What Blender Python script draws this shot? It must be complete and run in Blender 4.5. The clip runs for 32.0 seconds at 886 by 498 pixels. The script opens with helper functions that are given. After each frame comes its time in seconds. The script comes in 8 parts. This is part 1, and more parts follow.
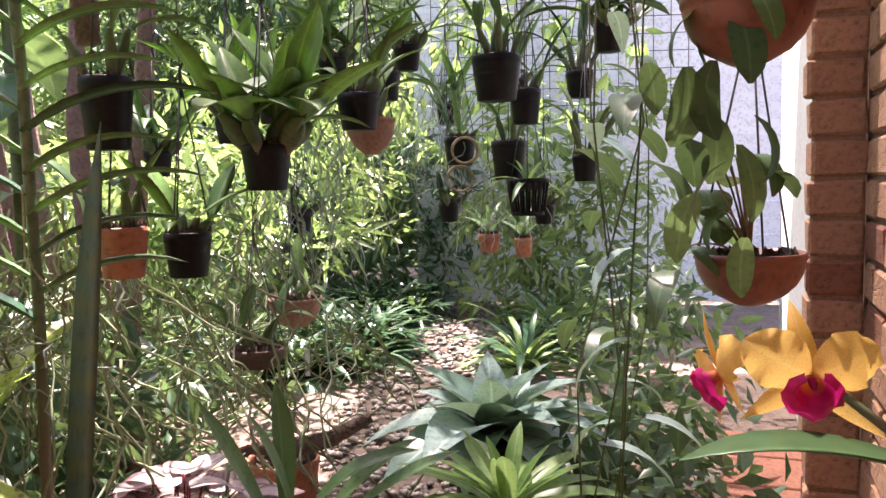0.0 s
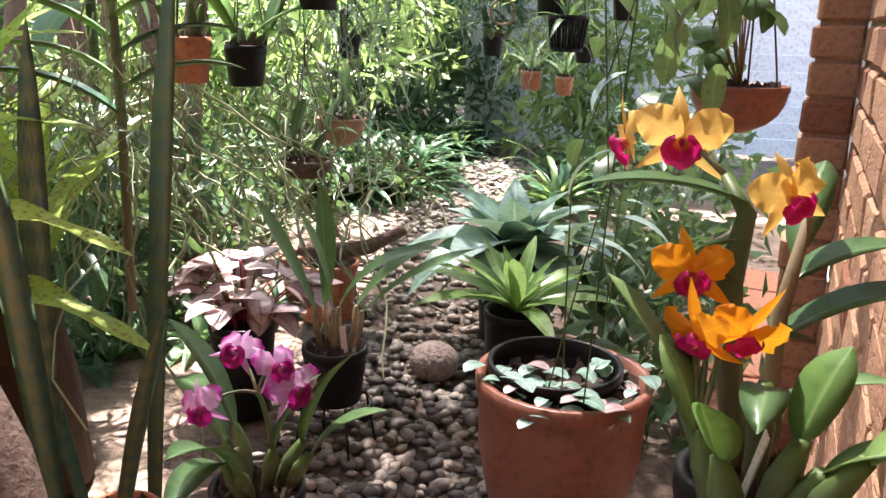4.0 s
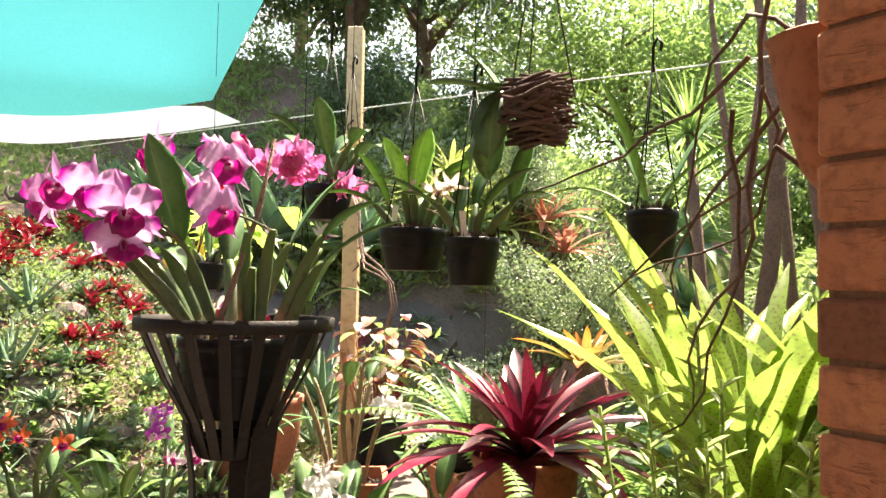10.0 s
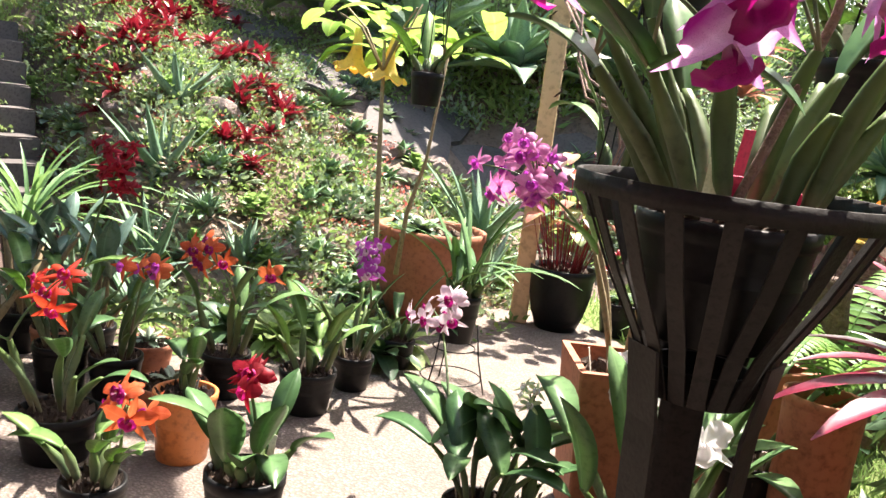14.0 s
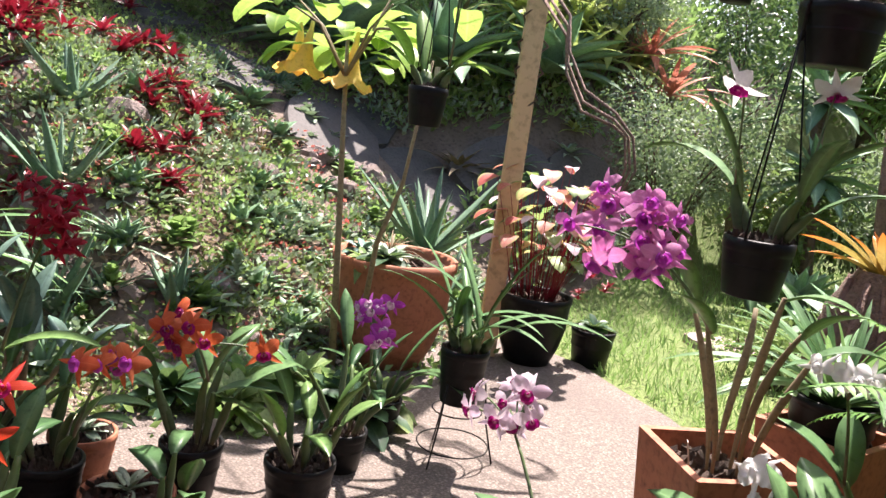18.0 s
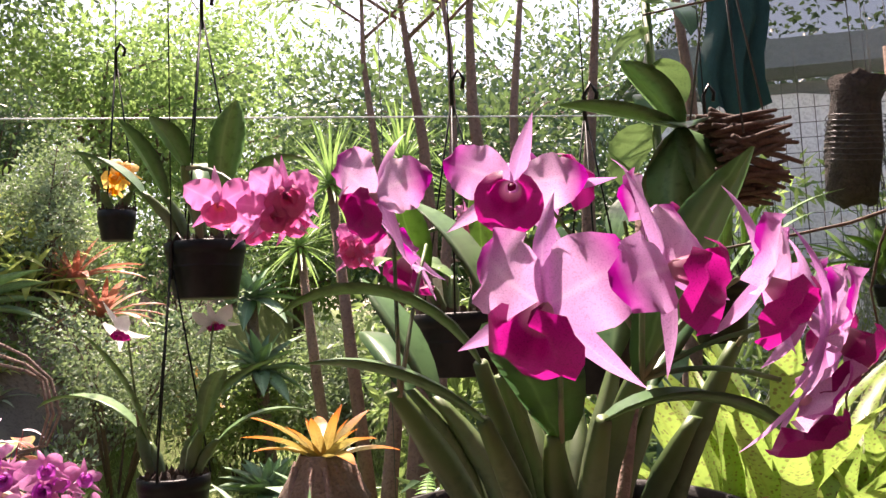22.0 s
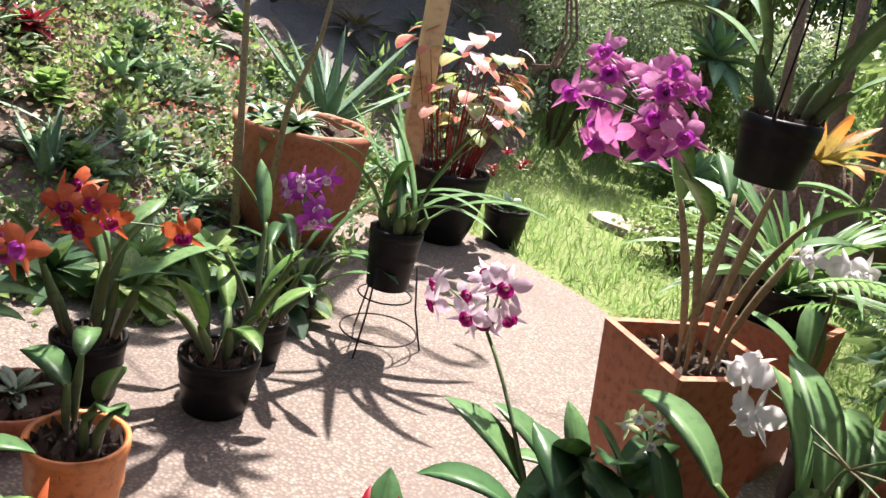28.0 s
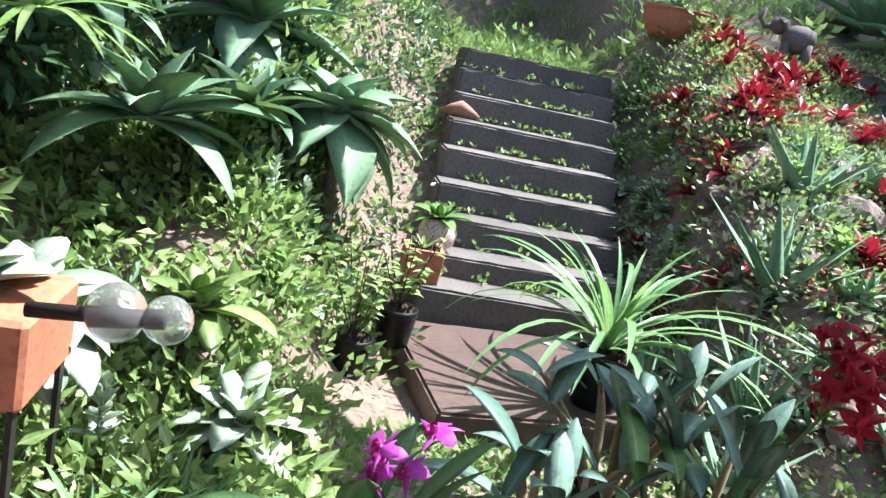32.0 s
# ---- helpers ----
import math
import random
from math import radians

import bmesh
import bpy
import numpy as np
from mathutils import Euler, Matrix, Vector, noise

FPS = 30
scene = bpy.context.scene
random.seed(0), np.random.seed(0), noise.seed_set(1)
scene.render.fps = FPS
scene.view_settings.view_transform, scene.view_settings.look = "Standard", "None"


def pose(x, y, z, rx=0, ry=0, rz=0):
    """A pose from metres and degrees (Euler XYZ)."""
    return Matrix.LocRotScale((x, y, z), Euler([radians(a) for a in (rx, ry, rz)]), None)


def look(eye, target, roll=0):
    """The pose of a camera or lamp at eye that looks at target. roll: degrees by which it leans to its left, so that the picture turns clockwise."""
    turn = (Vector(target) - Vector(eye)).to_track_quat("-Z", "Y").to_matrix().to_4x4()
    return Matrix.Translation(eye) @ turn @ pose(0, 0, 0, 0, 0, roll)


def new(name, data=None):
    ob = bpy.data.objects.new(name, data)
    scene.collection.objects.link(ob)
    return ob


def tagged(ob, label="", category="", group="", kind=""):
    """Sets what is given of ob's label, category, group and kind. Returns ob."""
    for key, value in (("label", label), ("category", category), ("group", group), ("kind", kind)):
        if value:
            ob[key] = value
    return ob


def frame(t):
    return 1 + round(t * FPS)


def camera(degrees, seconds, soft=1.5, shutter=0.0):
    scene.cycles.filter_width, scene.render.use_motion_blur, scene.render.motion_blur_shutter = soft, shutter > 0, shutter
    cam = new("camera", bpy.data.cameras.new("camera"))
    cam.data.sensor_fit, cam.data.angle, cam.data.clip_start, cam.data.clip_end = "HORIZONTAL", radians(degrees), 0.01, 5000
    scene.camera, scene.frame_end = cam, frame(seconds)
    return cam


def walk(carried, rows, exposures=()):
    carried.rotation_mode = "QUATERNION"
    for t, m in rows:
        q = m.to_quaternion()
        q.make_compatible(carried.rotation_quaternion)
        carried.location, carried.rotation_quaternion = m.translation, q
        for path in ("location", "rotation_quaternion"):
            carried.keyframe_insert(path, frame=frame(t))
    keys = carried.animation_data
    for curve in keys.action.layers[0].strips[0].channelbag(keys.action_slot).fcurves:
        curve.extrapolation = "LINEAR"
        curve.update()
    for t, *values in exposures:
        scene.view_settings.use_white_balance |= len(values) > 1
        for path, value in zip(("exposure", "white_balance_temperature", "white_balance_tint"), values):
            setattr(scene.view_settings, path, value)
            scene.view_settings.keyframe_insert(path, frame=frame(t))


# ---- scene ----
cam = camera(57.0, 32.0)
PATH = [
    (0, (0.064, 0.051, 1.219), (0.066, 2.044, 1.049), -1.2),
    (0.5, (0.113, 0.036, 1.208), (0.152, 2.024, 0.989), -2.8),
    (1, (0.165, 0.031, 1.195), (0.204, 2.001, 0.852), -3.7),
    (1.5, (0.192, 0.01, 1.185), (0.191, 1.959, 0.736), -3.3),
    (2, (0.191, -0.024, 1.177), (0.111, 1.9, 0.635), -2.3),
    (2.5, (0.153, -0.086, 1.19), (0.12, 1.829, 0.612), -2.6),
    (4.5, (0.126, -0.221, 1.187), (-0.029, 1.7, 0.652), 3.1),
    (5, (0.127, -0.235, 1.198), (-0.098, 1.687, 0.692), 2.5),
    (5.5, (0.132, -0.243, 1.212), (-0.141, 1.705, 0.853), 2.2),
    (6, (0.135, -0.262, 1.225), (-0.214, 1.7, 1.049), 2.4),
    (6.5, (0.083, -0.292, 1.23), (-0.397, 1.647, 1.142), 2.2),
    (7, (0.039, -0.387, 1.19), (-0.646, 1.492, 1.175), 1.4),
    (7.5, (-0.037, -0.446, 1.196), (-0.901, 1.357, 1.214), 1.4),
    (8, (-0.09, -0.494, 1.199), (-1.113, 1.225, 1.233), 1.1),
    (8.5, (-0.186, -0.482, 1.204), (-1.365, 1.132, 1.259), 1.1),
    (9, (-0.313, -0.448, 1.225), (-1.609, 1.074, 1.3), 1.4),
    (9.5, (-0.449, -0.498, 1.202), (-1.794, 0.978, 1.304), 1.6),
    (10, (-0.649, -0.653, 1.203), (-1.999, 0.82, 1.297), 1.1),
    (10.5, (-0.855, -0.69, 1.202), (-2.242, 0.749, 1.266), 2.3),
    (11, (-0.998, -0.708, 1.21), (-2.466, 0.65, 1.216), 3.4),
    (11.5, (-1.068, -0.753, 1.211), (-2.577, 0.559, 1.18), 3.6),
    (12, (-1.115, -0.778, 1.215), (-2.656, 0.496, 1.159), 3.9),
    (12.5, (-1.152, -0.805, 1.197), (-2.702, 0.455, 1.093), 5.2),
    (13, (-1.302, -0.773, 1.194), (-2.846, 0.488, 1.027), 6.3),
    (13.5, (-1.48, -0.692, 1.188), (-2.993, 0.59, 0.93), 8.0),
    (14, (-1.658, -0.681, 1.194), (-3.085, 0.675, 0.842), 7.2),
    (14.5, (-1.762, -0.695, 1.196), (-3.111, 0.728, 0.802), 8.0),
    (16.5, (-2.373, -0.582, 1.243), (-3.545, 0.985, 0.826), 6.8),
    (17, (-2.445, -0.588, 1.238), (-3.556, 1.021, 0.819), 7.0),
    (17.5, (-2.437, -0.601, 1.248), (-3.563, 1.004, 0.855), 7.6),
    (18, (-2.429, -0.623, 1.256), (-3.612, 0.95, 0.906), 7.9),
    (18.5, (-2.436, -0.659, 1.262), (-3.676, 0.881, 0.961), 7.8),
    (19, (-2.439, -0.677, 1.264), (-3.732, 0.83, 1.023), 7.2),
    (19.5, (-2.42, -0.662, 1.279), (-3.637, 0.917, 1.121), 5.8),
    (20, (-2.387, -0.634, 1.305), (-3.386, 1.098, 1.251), 3.8),
    (20.5, (-2.343, -0.612, 1.322), (-3.043, 1.262, 1.363), 2.2),
    (21, (-2.321, -0.595, 1.33), (-2.73, 1.359, 1.446), 0.3),
    (21.5, (-2.306, -0.582, 1.338), (-2.487, 1.403, 1.502), -1.5),
    (22, (-2.31, -0.577, 1.342), (-2.361, 1.413, 1.537), -2.6),
    (22.5, (-2.322, -0.583, 1.349), (-2.321, 1.406, 1.553), -3.1),
    (23, (-2.314, -0.577, 1.344), (-2.295, 1.415, 1.532), -2.5),
    (23.5, (-2.31, -0.558, 1.313), (-2.308, 1.441, 1.365), 0.7),
    (24, (-2.328, -0.514, 1.274), (-2.431, 1.471, 1.05), 5.2),
    (24.5, (-2.351, -0.488, 1.244), (-2.548, 1.455, 0.815), 8.3),
    (25, (-2.362, -0.481, 1.23), (-2.638, 1.425, 0.689), 9.9),
    (25.5, (-2.364, -0.492, 1.221), (-2.784, 1.367, 0.614), 12.1),
    (27.5, (-2.556, -0.464, 1.131), (-3.371, 1.253, 0.506), 14.3),
    (28, (-2.753, -0.513, 1.172), (-3.591, 1.202, 0.574), 11.8),
    (28.5, (-2.871, -0.52, 1.219), (-3.782, 1.182, 0.695), 9.4),
    (29, (-2.976, -0.444, 1.266), (-4.064, 1.169, 0.803), 8.5),
    (29.5, (-3.029, -0.415, 1.276), (-4.292, 1.07, 0.83), 9.1),
    (30, (-3.046, -0.45, 1.272), (-4.485, 0.865, 0.826), 10.0),
    (30.5, (-3.07, -0.497, 1.26), (-4.668, 0.619, 0.814), 11.0),
    (31, (-3.077, -0.521, 1.256), (-4.81, 0.373, 0.81), 11.8),
    (31.5, (-3.092, -0.568, 1.254), (-4.935, 0.072, 0.813), 12.6),
    (32, (-3.076, -0.657, 1.258), (-5.0, -0.327, 0.821), 12.0),
]
walk(cam, [(t, look(eye, target, roll)) for t, eye, target, roll in PATH],
     exposures=[(0, 3.2, 7000, 32), (2, 3.5, 6900, 24), (5, 3.45, 6700, 19), (6.2, 3.4, 7200, 26), (7, 3.55, 5300, 14), (8, 3.4, 6300, 27), (9, 3.25, 6900, 18), (11, 2.25, 9500, 14), (12, 2.5, 9800, 18), (13, 2.45, 9000, 16), (14, 2.45, 7000, 15), (16.5, 1.9, 6500, 18), (20, 2.08, 7100, 22), (23, 2.15, 7600, 28), (24, 2.35, 7000, 27), (25, 2.65, 6700, 20), (25.5, 2.6, 6700, 20), (27.5, 1.95, 6700, 16), (30, 1.95, 6200, 27), (31, 2.12, 5900, 26), (32, 2.3, 5900, 9)])

# ---- light ----
world = bpy.data.worlds.new("sky")
scene.world = world
world.use_nodes = True
wn = world.node_tree.nodes
sky = wn.new("ShaderNodeTexSky")
sky.sky_type = "NISHITA"
sky.sun_disc = False
SUN_DIR = Vector((-0.14, 0.46, 0.87)).normalized()
sky.sun_elevation = math.asin(SUN_DIR.z)
sky.sun_rotation = math.atan2(SUN_DIR.x, SUN_DIR.y)
sky.air_density, sky.dust_density = 1.0, 2.5
wn["Background"].inputs["Strength"].default_value = 0.09
world.node_tree.links.new(sky.outputs["Color"], wn["Background"].inputs["Color"])
sun = new("sun", bpy.data.lights.new("sun", "SUN"))
sun.data.energy, sun.data.angle, sun.data.color = 4.2, radians(1.0), (1.0, 0.955, 0.88)
sun.matrix_world = look((0, 0, 8), Vector((0, 0, 8)) - SUN_DIR)

# ---- helpers of the scene ----
R = random.Random(7)
TAU = math.tau


def T(x, y, z):
    return Matrix.Translation((x, y, z))


def Rz(deg):
    return Matrix.Rotation(radians(deg), 4, "Z")


def Rx(deg):
    return Matrix.Rotation(radians(deg), 4, "X")


def Ry(deg):
    return Matrix.Rotation(radians(deg), 4, "Y")


def S(a, b=None, c=None):
    return Matrix.Diagonal((a, a if b is None else b, a if c is None else c, 1))


def mixrgb(nt, fac, a, b, kind="MIX"):
    n = nt.nodes.new("ShaderNodeMix")
    n.data_type, n.blend_type = "RGBA", kind
    for sock, val in ((n.inputs[0], fac), (n.inputs[6], a), (n.inputs[7], b)):
        if isinstance(val, (int, float)):
            sock.default_value = val
        elif isinstance(val, tuple):
            sock.default_value = (*val[:3], 1)
        else:
            nt.links.new(val, sock)
    return n.outputs[2]


def ramp(nt, src, a, b):
    n = nt.nodes.new("ShaderNodeMapRange")
    n.inputs[1].default_value, n.inputs[2].default_value = a, b
    nt.links.new(src, n.inputs[0])
    return n.outputs[0]


def tex(nt, scale, detail=4.0, rough=0.6, kind="noise", coord="Object"):
    co = nt.nodes.new("ShaderNodeTexCoord")
    n = nt.nodes.new("ShaderNodeTexNoise" if kind == "noise" else "ShaderNodeTexVoronoi")
    n.inputs["Scale"].default_value = scale
    if kind == "noise":
        n.inputs["Detail"].default_value, n.inputs["Roughness"].default_value = detail, rough
    nt.links.new(co.outputs[coord], n.inputs["Vector"])
    return n


def bump(nt, bsdf, height, strength, dist=0.01):
    b = nt.nodes.new("ShaderNodeBump")
    b.inputs["Strength"].default_value, b.inputs["Distance"].default_value = strength, dist
    nt.links.new(height, b.inputs["Height"])
    nt.links.new(b.outputs[0], bsdf.inputs["Normal"])


def material(name, c1, c2, scale=8.0, rough=0.6, bumps=0.3, fine=None, rand=0.5, metal=0.0, coat=0.0, bdist=0.004):
    """Two colours mixed by broad noise and by the object's random number, with fine grain and relief."""
    m = bpy.data.materials.new(name)
    m.use_nodes = True
    nt, b = m.node_tree, m.node_tree.nodes["Principled BSDF"]
    broad = tex(nt, scale)
    grain = tex(nt, fine or scale * 9, 5)
    info = nt.nodes.new("ShaderNodeObjectInfo")
    col = mixrgb(nt, ramp(nt, broad.outputs[0], 0.32, 0.68), c1, c2)
    other = mixrgb(nt, info.outputs["Random"], c1, c2)
    col = mixrgb(nt, rand, col, other)
    dark = tuple(v * 0.55 for v in c1)
    col = mixrgb(nt, ramp(nt, grain.outputs[0], 0.52, 0.22), col, dark)
    nt.links.new(col, b.inputs["Base Color"])
    b.inputs["Roughness"].default_value, b.inputs["Metallic"].default_value = rough, metal
    b.inputs["Coat Weight"].default_value = coat
    bump(nt, b, grain.outputs[0], bumps, bdist)
    return m


def foliage(name, c1, c2, rough=0.38, trans=0.35, rib=0.25, spots=None, band=None, edge=None, fine=60.0, tip=None, base=None, ribcol=None):
    """Leaf or petal: colour varies from piece to piece and along it, a midrib, and light that shines through."""
    if c1[1] > c1[0] and c1[1] > c1[2]:      # greens lean a little to blue
        c1, c2 = [(c[0] * 0.92, c[1], c[2] * 1.3 + 0.006) for c in (c1, c2)]
    m = bpy.data.materials.new(name)
    m.use_nodes = True
    nt, b = m.node_tree, m.node_tree.nodes["Principled BSDF"]
    out = nt.nodes["Material Output"]
    info = nt.nodes.new("ShaderNodeObjectInfo")
    geo = nt.nodes.new("ShaderNodeNewGeometry")
    uv = nt.nodes.new("ShaderNodeUVMap")
    uv.uv_map = "UVMap"
    sep = nt.nodes.new("ShaderNodeSeparateXYZ")
    nt.links.new(uv.outputs[0], sep.inputs[0])
    add = nt.nodes.new("ShaderNodeMath")
    add.operation = "ADD"
    nt.links.new(info.outputs["Random"], add.inputs[0])
    nt.links.new(geo.outputs["Random Per Island"], add.inputs[1])
    fr = nt.nodes.new("ShaderNodeMath")
    fr.operation = "FRACT"
    nt.links.new(add.outputs[0], fr.inputs[0])
    col = mixrgb(nt, fr.outputs[0], c1, c2)
    n = tex(nt, fine, 3)
    col = mixrgb(nt, ramp(nt, n.outputs[0], 0.5, 0.8), col, tuple(v * 0.6 for v in c1))
    off = nt.nodes.new("ShaderNodeMath")
    off.operation = "SUBTRACT"
    nt.links.new(sep.outputs[1], off.inputs[0])
    off.inputs[1].default_value = 0.5
    ab = nt.nodes.new("ShaderNodeMath")
    ab.operation = "ABSOLUTE"
    nt.links.new(off.outputs[0], ab.inputs[0])
    if rib:
        f = ramp(nt, ab.outputs[0], 0.07, 0.0)
        mul = nt.nodes.new("ShaderNodeMath")
        mul.operation = "MULTIPLY"
        nt.links.new(f, mul.inputs[0])
        mul.inputs[1].default_value = rib
        col = mixrgb(nt, mul.outputs[0], col, ribcol or tuple(min(1, v * 2.2 + 0.03) for v in c2))
    if edge:
        col = mixrgb(nt, ramp(nt, ab.outputs[0], 0.34, 0.44), col, edge)
    if base:
        col = mixrgb(nt, ramp(nt, sep.outputs[0], 0.35, 0.0), col, base)
    if tip:
        col = mixrgb(nt, ramp(nt, sep.outputs[0], 0.55, 0.9), col, tip)
    if band:
        wv = nt.nodes.new("ShaderNodeTexWave")
        wv.bands_direction = "X"
        wv.inputs["Scale"].default_value, wv.inputs["Distortion"].default_value = 6.0, 5.0
        wv.inputs["Detail Scale"].default_value = 2.0
        nt.links.new(uv.outputs[0], wv.inputs["Vector"])
        col = mixrgb(nt, ramp(nt, wv.outputs[1], 0.35, 0.7), col, band)
    if spots:
        sp = tex(nt, 70, kind="voronoi")
        col = mixrgb(nt, ramp(nt, sp.outputs[0], 0.34, 0.24), col, spots)
    nt.links.new(col, b.inputs["Base Color"])
    b.inputs["Roughness"].default_value = rough
    b.inputs["Specular IOR Level"].default_value = 0.35
    bump(nt, b, n.outputs[0], 0.15, 0.002)
    if trans:
        tr = nt.nodes.new("ShaderNodeBsdfTranslucent")
        bright = mixrgb(nt, 0.4, col, (0.36, 0.56, 0.15)) if c1[1] > c1[0] and c1[1] > c1[2] else col
        nt.links.new(bright, tr.inputs[0])
        mx = nt.nodes.new("ShaderNodeMixShader")
        mx.inputs[0].default_value = trans
        nt.links.new(b.outputs[0], mx.inputs[1])
        nt.links.new(tr.outputs[0], mx.inputs[2])
        nt.links.new(mx.outputs[0], out.inputs[0])
    return m


class MB:
    """Collects the corners and faces of one mesh."""

    def __init__(self):
        self.v, self.f, self.uv, self.mi = [], [], [], []

    def add(self, vs, fs, uvs=None, m=0, M=None):
        k = len(self.v)
        self.v += [tuple(M @ Vector(p)) for p in vs] if M is not None else [tuple(p) for p in vs]
        self.uv += uvs or [(0.5, 0.5)] * len(vs)
        self.f += [tuple(i + k for i in q) for q in fs]
        self.mi += [m] * len(fs)
        return self

    def mesh(self, name, mats, smooth=True):
        me = bpy.data.meshes.new(name)
        me.from_pydata(self.v, [], self.f)
        for m in mats if isinstance(mats, (list, tuple)) else [mats]:
            me.materials.append(m)
        me.polygons.foreach_set("material_index", self.mi)
        me.polygons.foreach_set("use_smooth", [smooth] * len(self.f))
        lay = me.uv_layers.new(name="UVMap")
        idx = np.empty(len(me.loops), np.int32)
        me.loops.foreach_get("vertex_index", idx)
        lay.data.foreach_set("uv", np.array(self.uv, np.float32)[idx].ravel())
        me.update()
        return me

    def tube(self, pts, radii, n=7, m=0, cap=True, M=None):
        pts = [Vector(p) for p in pts]
        if isinstance(radii, (int, float)):
            radii = [radii] * len(pts)
        vs, fs, uvs = [], [], []
        ref = Vector((0.31, 0.83, 0.46))
        for i, p in enumerate(pts):
            d = (pts[min(i + 1, len(pts) - 1)] - pts[max(i - 1, 0)]).normalized()
            a = d.cross(ref).normalized()
            b = d.cross(a)
            for j in range(n):
                c, s_ = math.cos(TAU * j / n), math.sin(TAU * j / n)
                vs.append(p + radii[i] * (c * a + s_ * b))
                uvs.append((i / max(1, len(pts) - 1), j / n))
        for i in range(len(pts) - 1):
            for j in range(n):
                k = (j + 1) % n
                fs.append((i * n + j, i * n + k, (i + 1) * n + k, (i + 1) * n + j))
        if cap:
            fs += [tuple(range(n - 1, -1, -1)), tuple((len(pts) - 1) * n + j for j in range(n))]
        return self.add(vs, fs, uvs, m, M)

    def lathe(self, prof, n=24, m=0, M=None, close=False):
        vs, fs, uvs = [], [], []
        for i, (r, z) in enumerate(prof):
            for j in range(n):
                vs.append((r * math.cos(TAU * j / n), r * math.sin(TAU * j / n), z))
                uvs.append((i / len(prof), j / n))
        for i in range(len(prof) - 1):
            for j in range(n):
                k = (j + 1) % n
                fs.append((i * n + j, i * n + k, (i + 1) * n + k, (i + 1) * n + j))
        if close:
            fs += [tuple(range(n - 1, -1, -1)), tuple((len(prof) - 1) * n + j for j in range(n))]
        return self.add(vs, fs, uvs, m, M)

    def box(self, x, y, z, m=0, M=None, bev=0.0):
        """A box of these full sizes about its own centre, with chamfered edges."""
        bm = bmesh.new()
        bmesh.ops.create_cube(bm, size=1.0, matrix=S(x, y, z))
        if bev:
            bmesh.ops.bevel(bm, geom=bm.edges[:], offset=bev, segments=1, affect="EDGES")
        bm.verts.index_update()
        self.add([v.co[:] for v in bm.verts], [[v.index for v in q.verts] for q in bm.faces], None, m, M)
        bm.free()
        return self

    def leaf(self, L, W, kind="lance", a0=60.0, a1=-20.0, fold=0.25, n=8, thick=0.0, wave=0.0, twist=0.0, m=0, M=None, seed=0, curve=1.0):
        """A blade from the origin along +y; a0 and a1 are its slopes in degrees at foot and tip."""
        y = z = 0.0
        vs, fs, uvs = [], [], []
        k = 4 if thick else 3
        for i in range(n + 1):
            s_ = i / n
            a = radians(a0 + (a1 - a0) * s_**curve)
            if i:
                y += L / n * math.cos(a)
                z += L / n * math.sin(a)
            w = W / 2 * SHAPES[kind](s_)
            nx, ny, nz = 0.0, -math.sin(a), math.cos(a)
            tw = radians(twist * s_)
            wv = wave * w * math.sin(s_ * 19 + seed)
            for side in (-1, 0, 1):
                up = (fold * w if side else 0.0) + side * wv
                x_ = side * w * math.cos(tw)
                lift = up + side * w * math.sin(tw)
                vs.append((x_, y + ny * lift, z + nz * lift))
                uvs.append((s_, 0.5 + side * 0.5))
            if thick:
                th = thick * (1 - s_) ** 0.6 * min(1, 0.3 + w / (W / 2 + 1e-6))
                vs.append((0, y - ny * th, z - nz * th))
                uvs.append((s_, 0.3))
        for i in range(n):
            a, b = i * k, (i + 1) * k
            fs += [(a, a + 1, b + 1, b), (a + 1, a + 2, b + 2, b + 1)]
            if thick:
                fs += [(a + 2, a + 3, b + 3, b + 2), (a + 3, a, b, b + 3)]
        return self.add(vs, fs, uvs, m, M)


SHAPES = {
    "lance": lambda s_: max(0.02, math.sin(math.pi * min(1, 0.12 + 0.88 * s_) ** 0.8) if s_ < 1 else 0.02),
    "strap": lambda s_: max(0.02, min(1, 0.55 + 2 * s_) * (1 - s_**5)),
    "taper": lambda s_: max(0.02, (1 - s_) ** 0.75 * min(1, 0.8 + s_)),
    "agave": lambda s_: max(0.02, (0.62 + 0.38 * math.sin(math.pi * min(1, s_ * 1.05)) + 0.15 * s_) * (1 - s_**3.2)),
    "oval": lambda s_: max(0.02, math.sqrt(max(0.0, math.sin(math.pi * min(0.995, 0.02 + 0.975 * s_))))),
    "heart": lambda s_: max(0.02, math.sin(math.pi * (0.18 + 0.82 * s_)) ** 0.7 if s_ < 1 else 0.02),
    "paddle": lambda s_: max(0.06, (0.25 + 0.75 * math.sin(math.pi * s_ * 0.93) ** 0.7) * (1 - s_**9)),
    "sword": lambda s_: max(0.02, (0.55 + 0.9 * s_ - 0.3 * s_ * s_) * (1 - s_**7)),
    "petal": lambda s_: max(0.05, (0.18 + math.sin(math.pi * s_**0.85 * 0.9)) * (1 - s_**10) ** 0.5),
}
CACHE = {}


def cached(key, make):
    if key not in CACHE:
        CACHE[key] = make()
    return CACHE[key]


def leaf_mesh(mat, L, W, kind, a0, a1, **kw):
    key = ("leaf", mat.name, round(L, 3), round(W, 3), kind, round(a0), round(a1), tuple(sorted(kw.items())))
    return cached(key, lambda: MB().leaf(L, W, kind, a0, a1, **kw).mesh("leaf", mat))


def part(name, mesh, parent, M=None, label=""):
    ob = new(name, mesh)
    ob.parent = parent
    if M is not None:
        ob.matrix_basis = M
    return tagged(ob, label)


